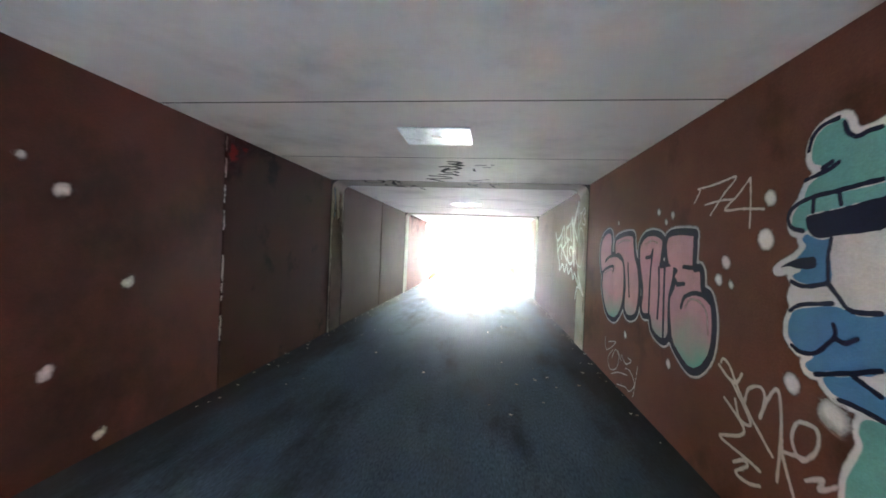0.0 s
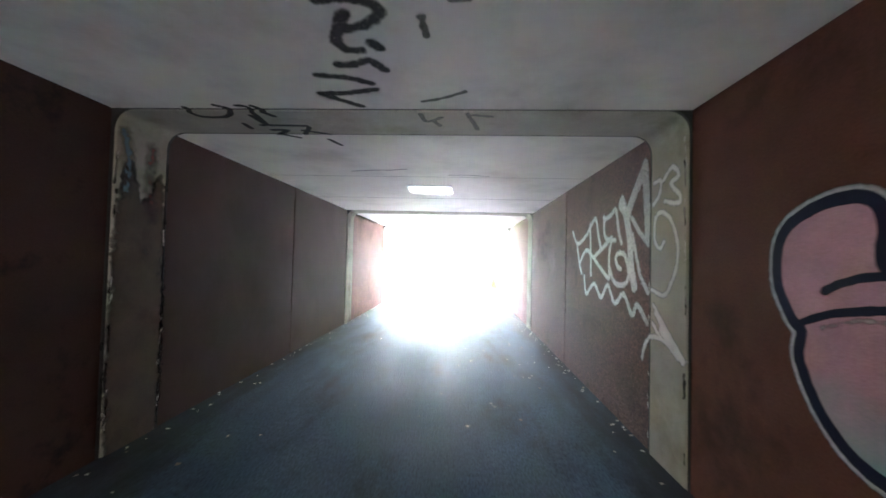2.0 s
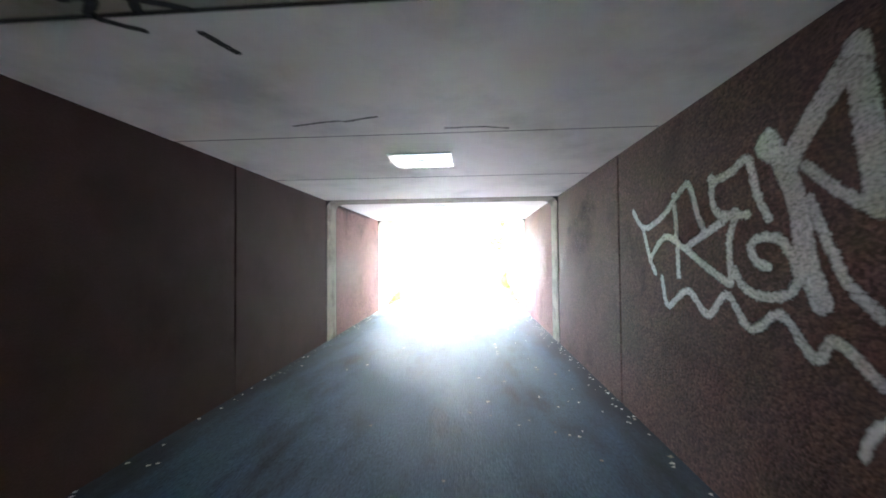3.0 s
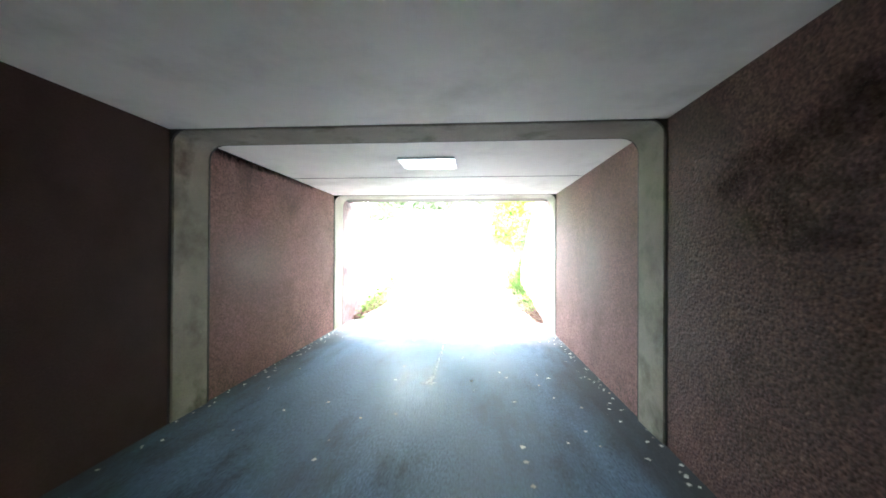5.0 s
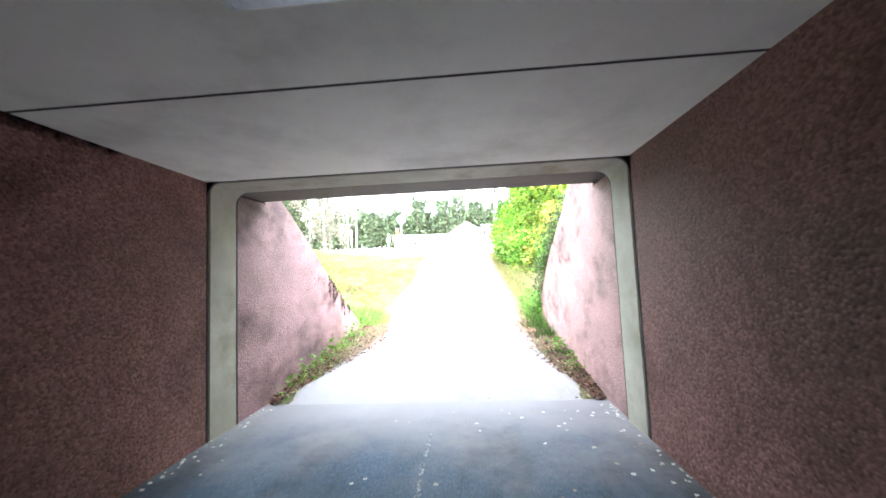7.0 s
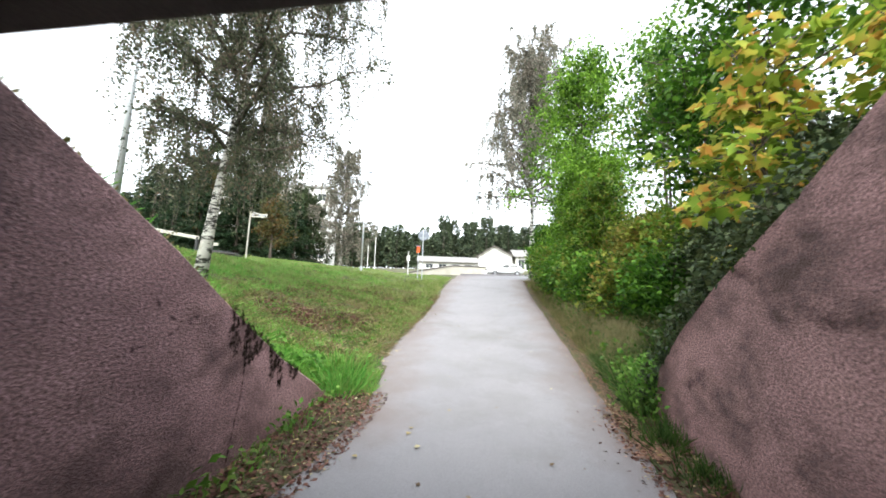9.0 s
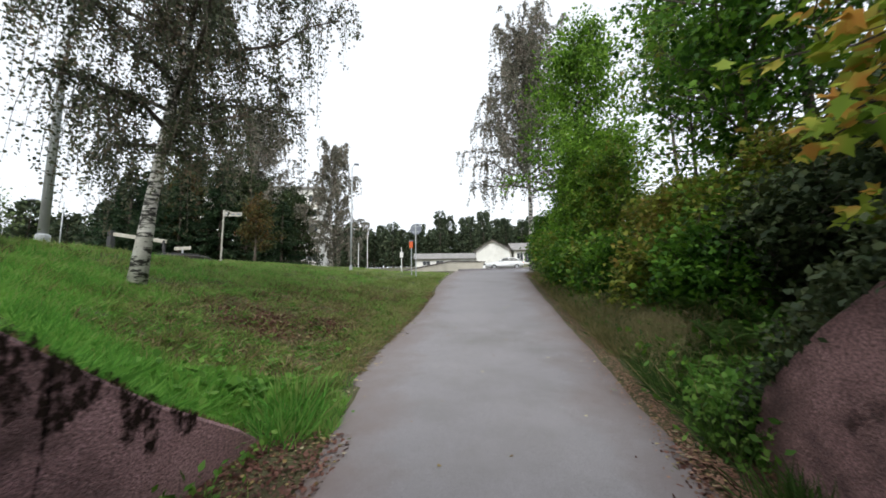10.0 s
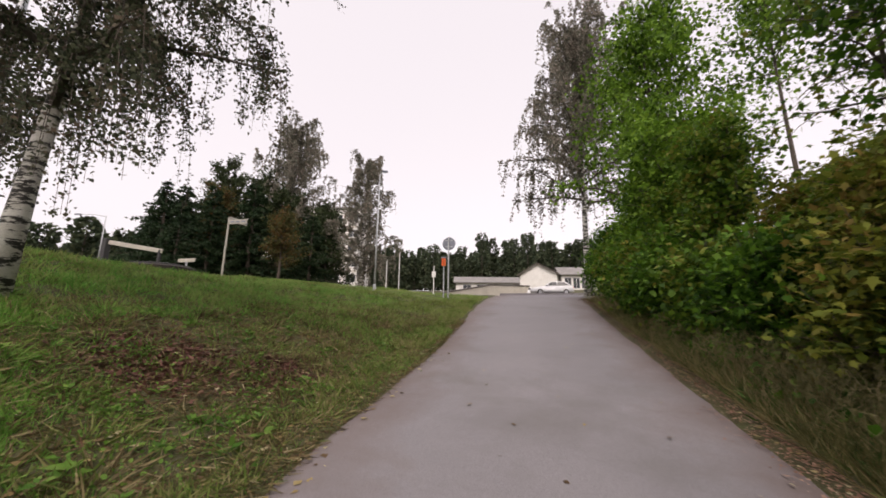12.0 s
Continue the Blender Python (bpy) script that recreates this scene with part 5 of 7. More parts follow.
# dark conifers and mixed trees on the far left
for k, (x, y, h, w) in enumerate(((-27.5, 40.5, 7.4, 3.0), (-22.6, 44.0, 8.8, 2.8), (-30.5, 44.5, 8.0, 2.8), (-24.6, 39.5, 5.2, 2.0), (-19.4, 46.0, 6.4, 2.2), (-28.0, 42.5, 8.0, 2.8), (-24.5, 42.0, 7.6, 2.6), (-36.6, 46.0, 6.8, 2.8), (-33.4, 45.0, 8.2, 3.0), (-17.6, 45.0, 6.0, 2.4))):
    conifer("spruce_tree", "dark green spruce with drooping boughs", (x, y, ground_z(x, y)), h, w, 20 + k, group="spruces on the bank")
tree("maple_tree", "rust-tinged maple among dark spruces", (-26.5, 44.5, ground_z(-26.5, 44.5)), 8.2, 0.15, rust_leaf, bark_dark, 24, 2.6, 0.2, 0.6, 0.2, 0.7, 0, 9, 34, 0.14, seed=31)
tree("maple_tree", "small green maple with rusty branch ends", (-17.2, 41.0, ground_z(-17.2, 41.0)), 4.6, 0.1, rust_leaf, bark_dark, 20, 1.6, 0.2, 0.6, 0.2, 0.6, 0, 9, 34, 0.12, seed=33)
for k, (x, y, h, l) in enumerate(((-20.8, 50.5, 8.4, 2.8), (-29.5, 48.5, 10.5, 3.2), (-25.0, 47.5, 11.0, 3.4), (-22.3, 47.0, 9.0, 3.0), (-27.6, 46.0, 12.0, 3.2), (-32.0, 49.0, 9.4, 3.4), (-35.6, 50.0, 7.6, 3.4), (-17.8, 47.6, 6.8, 2.6))):
    tree("broadleaf_tree", "dense dark green broadleaf tree", (x, y, ground_z(x, y)), h, 0.16, dull_leaf, bark_dark, 28, l, 0.06, 0.5, 0.2, 0.9, 0, 10, 36, 0.18, seed=40 + k, group="dark trees on the bank")

# trees and shrubs along the east side of the path
tree("lime_tree", "bright green lime tree above the shrubs", (5.3, 37.2, 3.4), 13.2, 0.2, green_leaf, bark_dark, 40, 4.6, 0.22, 0.55, 0.22, 1.1, 0, 10, 44, 0.17, seed=51, spread=0.34, layer=0.4, flat=0.4)
tree("ash_tree", "thin-trunked ash with sparse green foliage", (8.6, 34.0, 3.3), 13.0, 0.10, green_leaf, bark_dark, 18, 2.6, 0.58, 0.6, 0.2, 1.1, 0, 8, 30, 0.16, seed=53, spread=0.32, layer=0.4, flat=0.4)
tree("maple_tree", "slim green maple with a high crown over the shrubs", (5.3, 26.2, 2.0), 6.8, 0.07, shrub_leaf, bark_dark, 22, 2.0, 0.48, 0.5, 0.2, 0.7, 0, 8, 12, 0.13, seed=56, shape=LOBED_LEAF, spread=0.22, layer=0.4)
tree("maple_tree", "dense dark green maple above the path edge", (5.3, 24.1, 1.9), 6.0, 0.07, dark_leaf, bark_dark, 30, 2.1, 0.4, 0.45, 0.2, 0.7, 0, 10, 18, 0.14, seed=59, shape=LOBED_LEAF, spread=0.22, layer=0.4)
tree("maple_tree", "overhanging dark green maple at the shrub edge", (6.4, 24.0, 2.9), 8.6, 0.13, dark_leaf, bark_dark, 28, 3.3, 0.38, 0.45, 0.18, 1.0, 0, 9, 15, 0.18, seed=55, shape=LOBED_LEAF, spread=0.28, layer=0.4)
tree("maple_tree", "green maple behind the wing wall", (7.4, 18.6, 3.2), 9.0, 0.12, dark_leaf, bark_dark, 26, 3.4, 0.3, 0.5, 0.2, 0.9, 0, 9, 26, 0.17, seed=57, shape=LOBED_LEAF, spread=0.28, layer=0.4)
tree("maple_tree", "dark green maple behind the wing wall", (10.8, 20.0, 3.3), 9.0, 0.14, shrub_leaf, bark_dark, 22, 3.4, 0.25, 0.5, 0.2, 0.9, 0, 7, 18, 0.2, seed=58, spread=0.3)
tree("maple_tree", "yellowish green maple between the shrubs", (4.4, 32.0, ground_z(4.4, 32.0)), 6.0, 0.08, green_leaf, bark_dark, 26, 2.1, 0.2, 0.5, 0.2, 0.9, 0, 10, 24, 0.16, seed=60, shape=LOBED_LEAF, spread=0.26, layer=0.4)
# dull_leaf shrubs at y 20-22 carry the dark hollow's shade in their colour.
SHRUBS = [(3.9, 24.4, 1.9, olive_leaf), (4.3, 26.6, 1.9, olive_leaf), (4.0, 28.8, 3.8, shrub_leaf), (4.9, 31.3, 5.0, green_leaf), (3.7, 33.4, 4.2, green_leaf), (4.2, 36.4, 4.2, dark_leaf), (3.3, 39.0, 3.0, dark_leaf),
          (5.6, 24.0, 1.6, olive_leaf), (6.4, 28.4, 1.8, olive_leaf), (5.6, 21.2, 2.0, dull_leaf), (4.3, 21.7, 1.3, dull_leaf), (6.0, 19.4, 2.4, shrub_leaf), (7.8, 25.2, 1.5, olive_leaf), (4.6, 20.0, 1.7, dull_leaf), (4.4, 41.6, 3.4, dark_leaf),
          (4.2, 23.0, 1.8, shrub_leaf), (8.6, 22.0, 2.6, olive_leaf), (5.0, 22.6, 1.9, olive_leaf), (4.5, 25.2, 1.8, shrub_leaf), (3.6, 30.6, 2.8, shrub_leaf),
          (3.5, 22.6, 1.0, dark_leaf), (3.3, 23.9, 1.1, olive_leaf), (3.1, 25.4, 1.2, dark_leaf), (2.95, 27.0, 1.3, shrub_leaf), (2.8, 28.6, 1.5, dark_leaf), (2.8, 30.2, 1.6, shrub_leaf), (2.85, 32.2, 1.7, dark_leaf), (2.9, 34.6, 1.8, shrub_leaf), (3.0, 37.2, 1.8, dark_leaf)]
for k, (x, y, h, lm) in enumerate(SHRUBS):
    word = {green_leaf: "bright green", shrub_leaf: "olive green", dark_leaf: "dark green", dull_leaf: "dull dark green", olive_leaf: "brownish olive"}[lm]
    tree("shrub", f"dense {word} leafy shrub beside the path", (x, y, ground_z(x, y)), h, 0.05, lm, bark_dark, 30, 0.42 * h + 0.35, 0.04, 0.75, 0.25, 0.55, 0, 9, 35 if y < 27 else 32, 0.10 if y < 27 else 0.115, seed=70 + k, shape=LOBED_LEAF if y < 27 else OVAL_LEAF, flat=0.62, group="shrubs along the path", category="shrub", taper=0.55, spread=0.2, layer=0.4)
pale_bush = leaf_material("pale_willow_leaf", [(0.09, 0.13, 0.055), (0.16, 0.22, 0.09), (0.24, 0.30, 0.14)], 0.45)
for k, (x, y, h) in enumerate(((-8.6, 20.4, 0.45), (-9.5, 21.3, 0.6), (-10.4, 22.2, 0.55), (-11.6, 22.4, 0.7))):
    tree("shrub", "low pale green bush on top of the bank", (x, y, ground_z(x, y)), h, 0.03, pale_bush, bark_dark, 20, 0.6, 0.05, 0.8, 0.2, 0.4, 0, 8, 18, 0.055, seed=130 + k, group="low bushes on the bank", category="shrub", spread=0.12)
tree("maple_sapling", "young maple turning yellow and orange behind the wing wall", (3.0, 18.75, 1.5), 3.2, 0.03, yellow_leaf, bark_dark, 19, 0.9, 0.22, 0.3, 0.3, 0.34, 0, 6, 9, 0.155, seed=91, shape=LOBED_LEAF, spread=0.09, category="tree", flat=0.66, layer=0.3)
tree("maple_sapling", "young maple with yellow leaves over the wing wall", (3.9, 18.2, 2.2), 2.5, 0.025, yellow_leaf, bark_dark, 12, 0.85, 0.3, 0.35, 0.3, 0.34, 0, 6, 9, 0.16, seed=92, shape=LOBED_LEAF, spread=0.09, category="tree", flat=0.66, layer=0.3)


# far woods behind the houses
def woods(spots_of, label):
    spots, ways, sizes, wood = [], [], [], bmesh.new()
    for x, y, z, h, w in spots_of:
        add_tube(wood, [(x, y, z - 0.3), (x, y, z + h * 0.85)], [0.2, 0.06], 5, False)
        m = 1100
        f = rng.uniform(0.03, 1, m) ** 0.8
        rad = w * np.sqrt(rng.uniform(0, 1, m)) * (1.08 - f) ** 0.5 * (1 + 0.3 * np.sin(f * 17 + x))
        az = rng.uniform(0, 6.283, m)
        spots.append(np.stack([x + rad * np.cos(az), y + rad * np.sin(az), z + h * f], 1))
        ways.append(np.stack([np.cos(az), np.sin(az), rng.normal(0, 0.6, m)], 1))
        sizes.append(rng.uniform(0.35, 0.75, m))
    link("far_wood_trunks", wood, bark_dark, kind="stuff", label="dark trunks of the far pine wood", category="woods")
    leaf_cloud("far_wood", np.concatenate(spots), np.concatenate(ways), np.concatenate(sizes), far_green, None, OVAL_LEAF, 1.3, "stuff", label, "woods")


far = []
for k in range(230):
    x = rng.uniform(-80, 40)
    y = 112 + rng.uniform(0, 24) - abs(x + 10) * 0.12
    h = rng.uniform(7, 13) + (2.0 if -16 < x < 2 else 0)
    far.append((x, y, ground_z(x, y), h, rng.uniform(2.0, 4.0)))
for k in range(46):
    x = rng.uniform(-110, -40)
    y = rng.uniform(48, 78)
    far.append((x, y, ground_z(x, y), rng.uniform(6.0, 10.5), rng.uniform(2.2, 3.6)))
woods(far, "dark mixed wood of pines and broadleaf trees")

# grass: blades on the banks and verges
grass_mat = leaf_material("grass_blade", [(0.088, 0.235, 0.042), (0.15, 0.385, 0.068), (0.235, 0.47, 0.10), (0.32, 0.40, 0.13)], 0.6)
dry_mat = leaf_material("dry_verge_grass", [(0.10, 0.10, 0.035), (0.20, 0.17, 0.072), (0.33, 0.26, 0.14)], 0.4)


def blades(name, count, pick, size, mat, label, lean=0.5, width=0.95, shape=BLADE):
    spots, sizes = [], []
    while len(spots) < count:
        x, y = pick()
        keep, tall = lawn(x, y)
        if rng.uniform() < keep:
            spots.append((x, y, ground_z(x, y) - 0.015))
            sizes.append(size * tall * rng.uniform(0.5, 1.4))
    spots = np.array(spots)
    ways = rng.normal(0, lean, (count, 3))
    ways[:, 2] = 1
    leaf_cloud(name, spots, ways, np.array(sizes), mat, None, shape, width, "stuff", label, "grass")


def lawn(x, y):
    """How thick and how long the grass stands; bare trampled patches keep little of it."""
    patch = noise.noise((x * 0.45, y * 0.45, 11))
    bare = 0.25 if (math.hypot((x + 4.4) / 1.5, (y - 23.6) / 1.1) + 0.8 * patch < 1 or math.hypot((x + 3.0) / 0.9, (y - 22.4) / 0.8) + 0.8 * patch < 1) else 1.0
    tall = 1.0 + 0.5 * noise.noise((x * 0.8, y * 0.8, 2))
    if -6.0 < x < -1.9 and 20.9 < y < 26.5:
        clump = noise.noise((x * 1.3, y * 1.3, 21)) + 0.5 * noise.noise((x * 4, y * 4, 5))
        bare = min(bare, (0.1 if min(math.hypot((x + 4.75) / 1.0, (y - 23.3) / 0.8), math.hypot((x + 3.55) / 0.6, (y - 24.0) / 0.5)) + 0.5 * clump < 1 else 0.6) + 0.7 * smooth((clump + 0.05) / 0.35))
        bare *= 0.6
        tall *= 0.8
    if x < 0 and y < 20.6:
        tall *= 1.5
    return bare, max(0.5, tall)


# mown tufts with dark gaps between them
def tufts(count, pick, per, size, mat, label, lean=0.8):
    spots, ways, sizes = [], [], []
    for _ in range(count):
        x, y = pick()
        big = size * rng.uniform(0.5, 1.5)
        if rng.uniform() > lawn(x, y)[0]:
            continue
        p = rng.normal(0, big * 0.5, (per, 2))
        lay = rng.normal(0, 0.5, 2)
        for dx, dy in p:
            spots.append((x + dx, y + dy, ground_z(x + dx, y + dy) - 0.01))
            ways.append((dx / big * lean + lay[0] + rng.normal(0, 0.3), dy / big * lean + lay[1] + rng.normal(0, 0.3), 0.55))
            sizes.append(big * rng.uniform(0.5, 1.3))
    leaf_cloud("grass", np.array(spots), np.array(ways), np.array(sizes), mat, None, BLADE, 1.0, "stuff", label, "grass")


def west_near():
    y = 15.6 + 13 * rng.uniform() ** 1.2
    edge = 2.4 if y < 19.7 else -float(np.interp(y, EDGE_Y, EDGE_L)) + 0.03
    return -edge + (0.12 if y > 19.7 else 0.0) - 5.6 * rng.uniform() ** 1.3, y


def west_far():
    y = rng.uniform(22, 44)
    return float(np.interp(y, EDGE_Y, EDGE_L)) - rng.uniform(0, 13), y


def east_verge():
    y = 19.7 + 16 * rng.uniform() ** 1.3
    return float(np.interp(y, EDGE_Y, EDGE_R)) + 0.13 + 1.5 * rng.uniform() ** 1.2, y


blades("grass", 66000, west_near, 0.105, grass_mat, "green uneven grass on the bank beside the path")


def west_wing():
    y = 15.7 + 7.2 * rng.uniform()
    return -2.4 - max(0.0, y - 20.4) * 1.3 - 4.4 * rng.uniform() ** 1.3, y


bank_mat = leaf_material("rough_bank_grass", [(0.12, 0.22, 0.045), (0.19, 0.33, 0.075), (0.28, 0.40, 0.11), (0.37, 0.38, 0.17)], 0.5, clump_scale=0.7)
fringe_mat = leaf_material("drying_fringe_grass", [(0.10, 0.17, 0.04), (0.16, 0.25, 0.06), (0.25, 0.29, 0.09), (0.36, 0.31, 0.16)], 0.4, clump_scale=1.4)
mown_mat = leaf_material("mown_olive_grass", [(0.14, 0.10, 0.05), (0.105, 0.145, 0.038), (0.15, 0.22, 0.05), (0.22, 0.30, 0.075), (0.34, 0.32, 0.14)], 0.5, clump_scale=1.4)
clod_mat = leaf_material("matted_brown_grass", [(0.06, 0.045, 0.022), (0.11, 0.085, 0.04), (0.19, 0.15, 0.075), (0.30, 0.24, 0.13)], 0.25, clump_scale=2.0)
verge_mat = leaf_material("dark_verge_grass", [(0.028, 0.060, 0.014), (0.055, 0.110, 0.024), (0.09, 0.15, 0.036)], 0.35)
lush_mat = leaf_material("lush_grass_blade", [(0.10, 0.26, 0.042), (0.165, 0.385, 0.066), (0.25, 0.46, 0.095)], 0.6)
blades("grass", 88000, west_wing, 0.11, lush_mat, "lush bright grass behind the wing wall", 0.8)
def west_dry():
    y = 21.3 + 8 * rng.uniform() ** 1.1
    return float(np.interp(y, EDGE_Y, EDGE_L)) + 0.09 - 5.6 * rng.uniform() ** 1.2, y


blades("grass", 16000, west_dry, 0.085, dry_mat, "short drying grass on the bank beside the path", 0.9)
blades("grass", 62000, west_far, 0.13, bank_mat, "rough mown grass on the bank")
def east_edge():
    y = 20.2 + 14 * rng.uniform() ** 1.4
    return float(np.interp(y, EDGE_Y, EDGE_R)) + 0.4 + 0.8 * rng.uniform(), y


def east_dry():
    y = 22.3 + 14 * rng.uniform() ** 1.2
    return float(np.interp(y, EDGE_Y, EDGE_R)) + 0.08 + 1.5 * rng.uniform() ** 1.2, y


blades("grass", 20000, east_dry, 0.34, dry_mat, "long drying verge grass along the path edge", 0.85, 0.8, STALK)
tufts(230, east_edge, 60, 0.18, verge_mat, "dark arching grass tufts along the path edge", 1.1)
tufts(150, east_edge, 44, 0.2, fringe_mat, "drying arching grass tufts along the path edge", 1.1)
blades("grass", 26000, east_verge, 0.26, verge_mat, "dark green verge grass along the path edge", 0.8, 0.8, STALK)
blades("grass", 420, east_verge, 0.62, dry_mat, "tall dry seed stalks along the path edge", 0.45, 0.3, STALK)
heads = []
for x, y, m in ((2.45, 22.3, 1500), (2.3, 21.4, 900), (2.75, 21.9, 700), (2.4, 23.6, 1100), (2.75, 23.2, 700), (2.3, 25.2, 800), (2.6, 24.4, 700), (2.35, 27.0, 600)):
    p = np.stack([rng.normal(x, 0.22, m), rng.normal(y, 0.34, m), np.zeros(m)], 1)
    p[:, 2] = [ground_z(a, b) for a, b in p[:, :2]] + (0.05 + 0.5 * rng.uniform(size=m) ** 0.9)
    heads.append(p)
heads = np.concatenate(heads)
seed_mat = leaf_material("brown_seed_head", [(0.13, 0.125, 0.055), (0.22, 0.20, 0.095), (0.34, 0.295, 0.16)], 0.5)
ways = rng.normal(0, 0.6, (len(heads), 3))
ways[:, 2] += 0.8
leaf_cloud("grass_heads", heads, ways, 0.15 * rng.uniform(0.4, 1.4, len(heads)), seed_mat, None, STALK, 1.0, "stuff", "feathery brown grass heads along the path edge", "grass")
m = 2600
spots = np.array([(x, y, ground_z(x, y) + 0.03 + 0.42 * rng.uniform() ** 1.6) for x, y in (east_verge() for _ in range(m))])
spots[:, 0] += 0.15
leaf_cloud("low_undergrowth", spots, rng.normal(0, 0.8, (m, 3)), 0.10 * rng.uniform(0.5, 1.4, m), dark_leaf, None, OVAL_LEAF, 1.2, "stuff", "low dark green undergrowth along the path edge", "undergrowth", 0.5)


def tuft(name, x, y, count, size, mat, label, spread=0.18, z=None, lean=0.5):
    p = np.stack([rng.normal(x, spread, count), rng.normal(y, spread, count), np.zeros(count)], 1)
    p[:, 2] = [(z if z is not None else max(ground_z(a, b), path_z(b))) - 0.01 for a, b in p[:, :2]]
    w = rng.normal(0, lean, (count, 3))
    w[:, 2] = 1
    w[:, :2] += (p[:, :2] - (x, y)) * 2
    leaf_cloud(name, p, w, size * rng.uniform(0.5, 1.3, count), mat, None, BLADE, 0.6, "stuff", label, "grass tuft")


for x, y, s in ((-1.95, 19.7, 0.34), (-2.1, 20.1, 0.4), (-1.92, 17.0, 0.16), (-1.95, 16.2, 0.14), (-1.9, 17.9, 0.15), (-1.95, 18.6, 0.16), (1.95, 18.9, 0.3), (1.98, 18.2, 0.24), (2.05, 19.7, 0.34), (1.98, 17.0, 0.14)):
    tuft("grass_tuft", x, y, 240 if x > 0 or y > 19 else 60, s * (0.8 if x > 0 else 1.0), verge_mat if x > 0 else grass_mat, "green grass tuft at the foot of the wing wall", 0.13)


def bank_any():
    y = 20.3 + 15 * rng.uniform() ** 1.3
    return float(np.interp(y, EDGE_Y, EDGE_L)) - 0.15 - 8.0 * rng.uniform() ** 1.15, y


def bank_high():
    y = 20.3 + 13 * rng.uniform() ** 1.3
    return float(np.interp(y, EDGE_Y, EDGE_L)) - 2.8 - 5.2 * rng.uniform(), y


def bank_near():
    y = 20.6 + 8.0 * rng.uniform() ** 1.2
    return float(np.interp(y, EDGE_Y, EDGE_L)) - 0.35 - 3.7 * rng.uniform() ** 1.1, y


def path_fringe():
    y = 20.6 + 18 * rng.uniform() ** 1.2
    return float(np.interp(y, EDGE_Y, EDGE_L)) - 0.28 + rng.normal(0, 0.1), y


def wall_brow():
    y = 15.7 + 4.2 * rng.uniform()
    return -2.8 - abs(rng.normal(0, 0.5)), y


tufts(2700, bank_any, 22, 0.135, mown_mat, "mown olive tufts on the bank")
tufts(1300, bank_high, 22, 0.14, grass_mat, "fresh green tufts on the bank")
tufts(300, bank_near, 60, 0.15, mown_mat, "coarse matted tussocks on the mown bank", 1.6)
tufts(620, bank_near, 46, 0.16, clod_mat, "matted brown grass clods on the mown bank", 1.9)
tufts(900, path_fringe, 26, 0.13, fringe_mat, "longer grass fringe along the path edge")
tufts(820, wall_brow, 34, 0.25, lush_mat, "long bent grass behind the wing wall", 1.2)

# broad-leaved weeds and ferns
fern_leaf = leaf_material("fern_frond", [(0.045, 0.10, 0.022), (0.080, 0.155, 0.034), (0.12, 0.20, 0.05)], 0.4)
weed_leaf = leaf_material("weed_leaf", [(0.056, 0.140, 0.021), (0.105, 0.224, 0.035), (0.168, 0.280, 0.056)], 0.35)
for k, (x, y, m, s) in enumerate(((-2.25, 20.4, 60, 0.08), (-2.5, 20.9, 40, 0.06), (-2.0, 20.0, 44, 0.08), (-2.95, 20.15, 110, 0.15), (-3.4, 20.35, 90, 0.13), (-2.5, 20.1, 80, 0.14), (2.42, 20.72, 80, 0.17), (2.8, 21.0, 60, 0.15), (3.4, 21.3, 70, 0.16), (2.6, 20.3, 60, 0.13), (3.2, 22.3, 50, 0.12), (3.1, 23.6, 40, 0.10), (3.0, 25.6, 60, 0.13), (2.3, 21.0, 44, 0.10), (2.6, 28.0, 50, 0.12))):
    p = np.stack([rng.normal(x, 0.26, m), rng.normal(y, 0.26, m), np.zeros(m)], 1)
    p[:, 2] = [ground_z(a, b) for a, b in p[:, :2]] + rng.uniform(0.02, 0.28, m)
    w = rng.normal(0, 0.8, (m, 3))
    leaf_cloud("weed", p, w, 0.6 * s * rng.uniform(0.6, 1.3, m), weed_leaf, None, ROUND_LEAF, 1.0, "stuff", "broad-leaved green weeds on the verge", "weeds", 0.6)
for x, y, m, s in ((-1.95, 15.75, 26, 0.07), (-1.92, 16.3, 34, 0.09), (-1.9, 16.7, 22, 0.07), (-1.94, 17.3, 40, 0.10), (-1.9, 17.8, 30, 0.08), (-1.95, 18.5, 36, 0.09), (-1.9, 19.1, 30, 0.08), (1.95, 16.4, 30, 0.08), (1.93, 17.2, 40, 0.10)):
    p = np.stack([rng.normal(x, 0.07, m), rng.normal(y, 0.16, m), np.zeros(m)], 1)
    p[:, 2] = [max(ground_z(a, b), path_z(b)) for a, b in p[:, :2]] + rng.uniform(0.02, 0.22, m)
    leaf_cloud("weed", p, rng.normal(0, 0.7, (m, 3)) + (0, 0, 0.3), s * rng.uniform(0.5, 1.2, m), weed_leaf, None, OVAL_LEAF, 0.9, "stuff", "small green weeds at the foot of the wing wall", "weeds", 0.4)
for x, y, m, s in ((-2.35, 20.25, 34, 0.20), (-2.7, 20.0, 22, 0.17), (-2.15, 20.55, 18, 0.15)):
    p = np.stack([rng.normal(x, 0.14, m), rng.normal(y, 0.14, m), np.zeros(m)], 1)
    p[:, 2] = [ground_z(a, b) for a, b in p[:, :2]] + rng.uniform(0.04, 0.24, m)
    w = rng.normal(0, 0.8, (m, 3))
    w[:, :2] += (p[:, :2] - (x, y)) * 6
    leaf_cloud("broad_weed", p, w, s * rng.uniform(0.5, 1.2, m), weed_leaf, None, LOBED_LEAF, 0.8, "stuff", "broad-leaved green weed at the end of the wing wall", "weeds", 0.7)
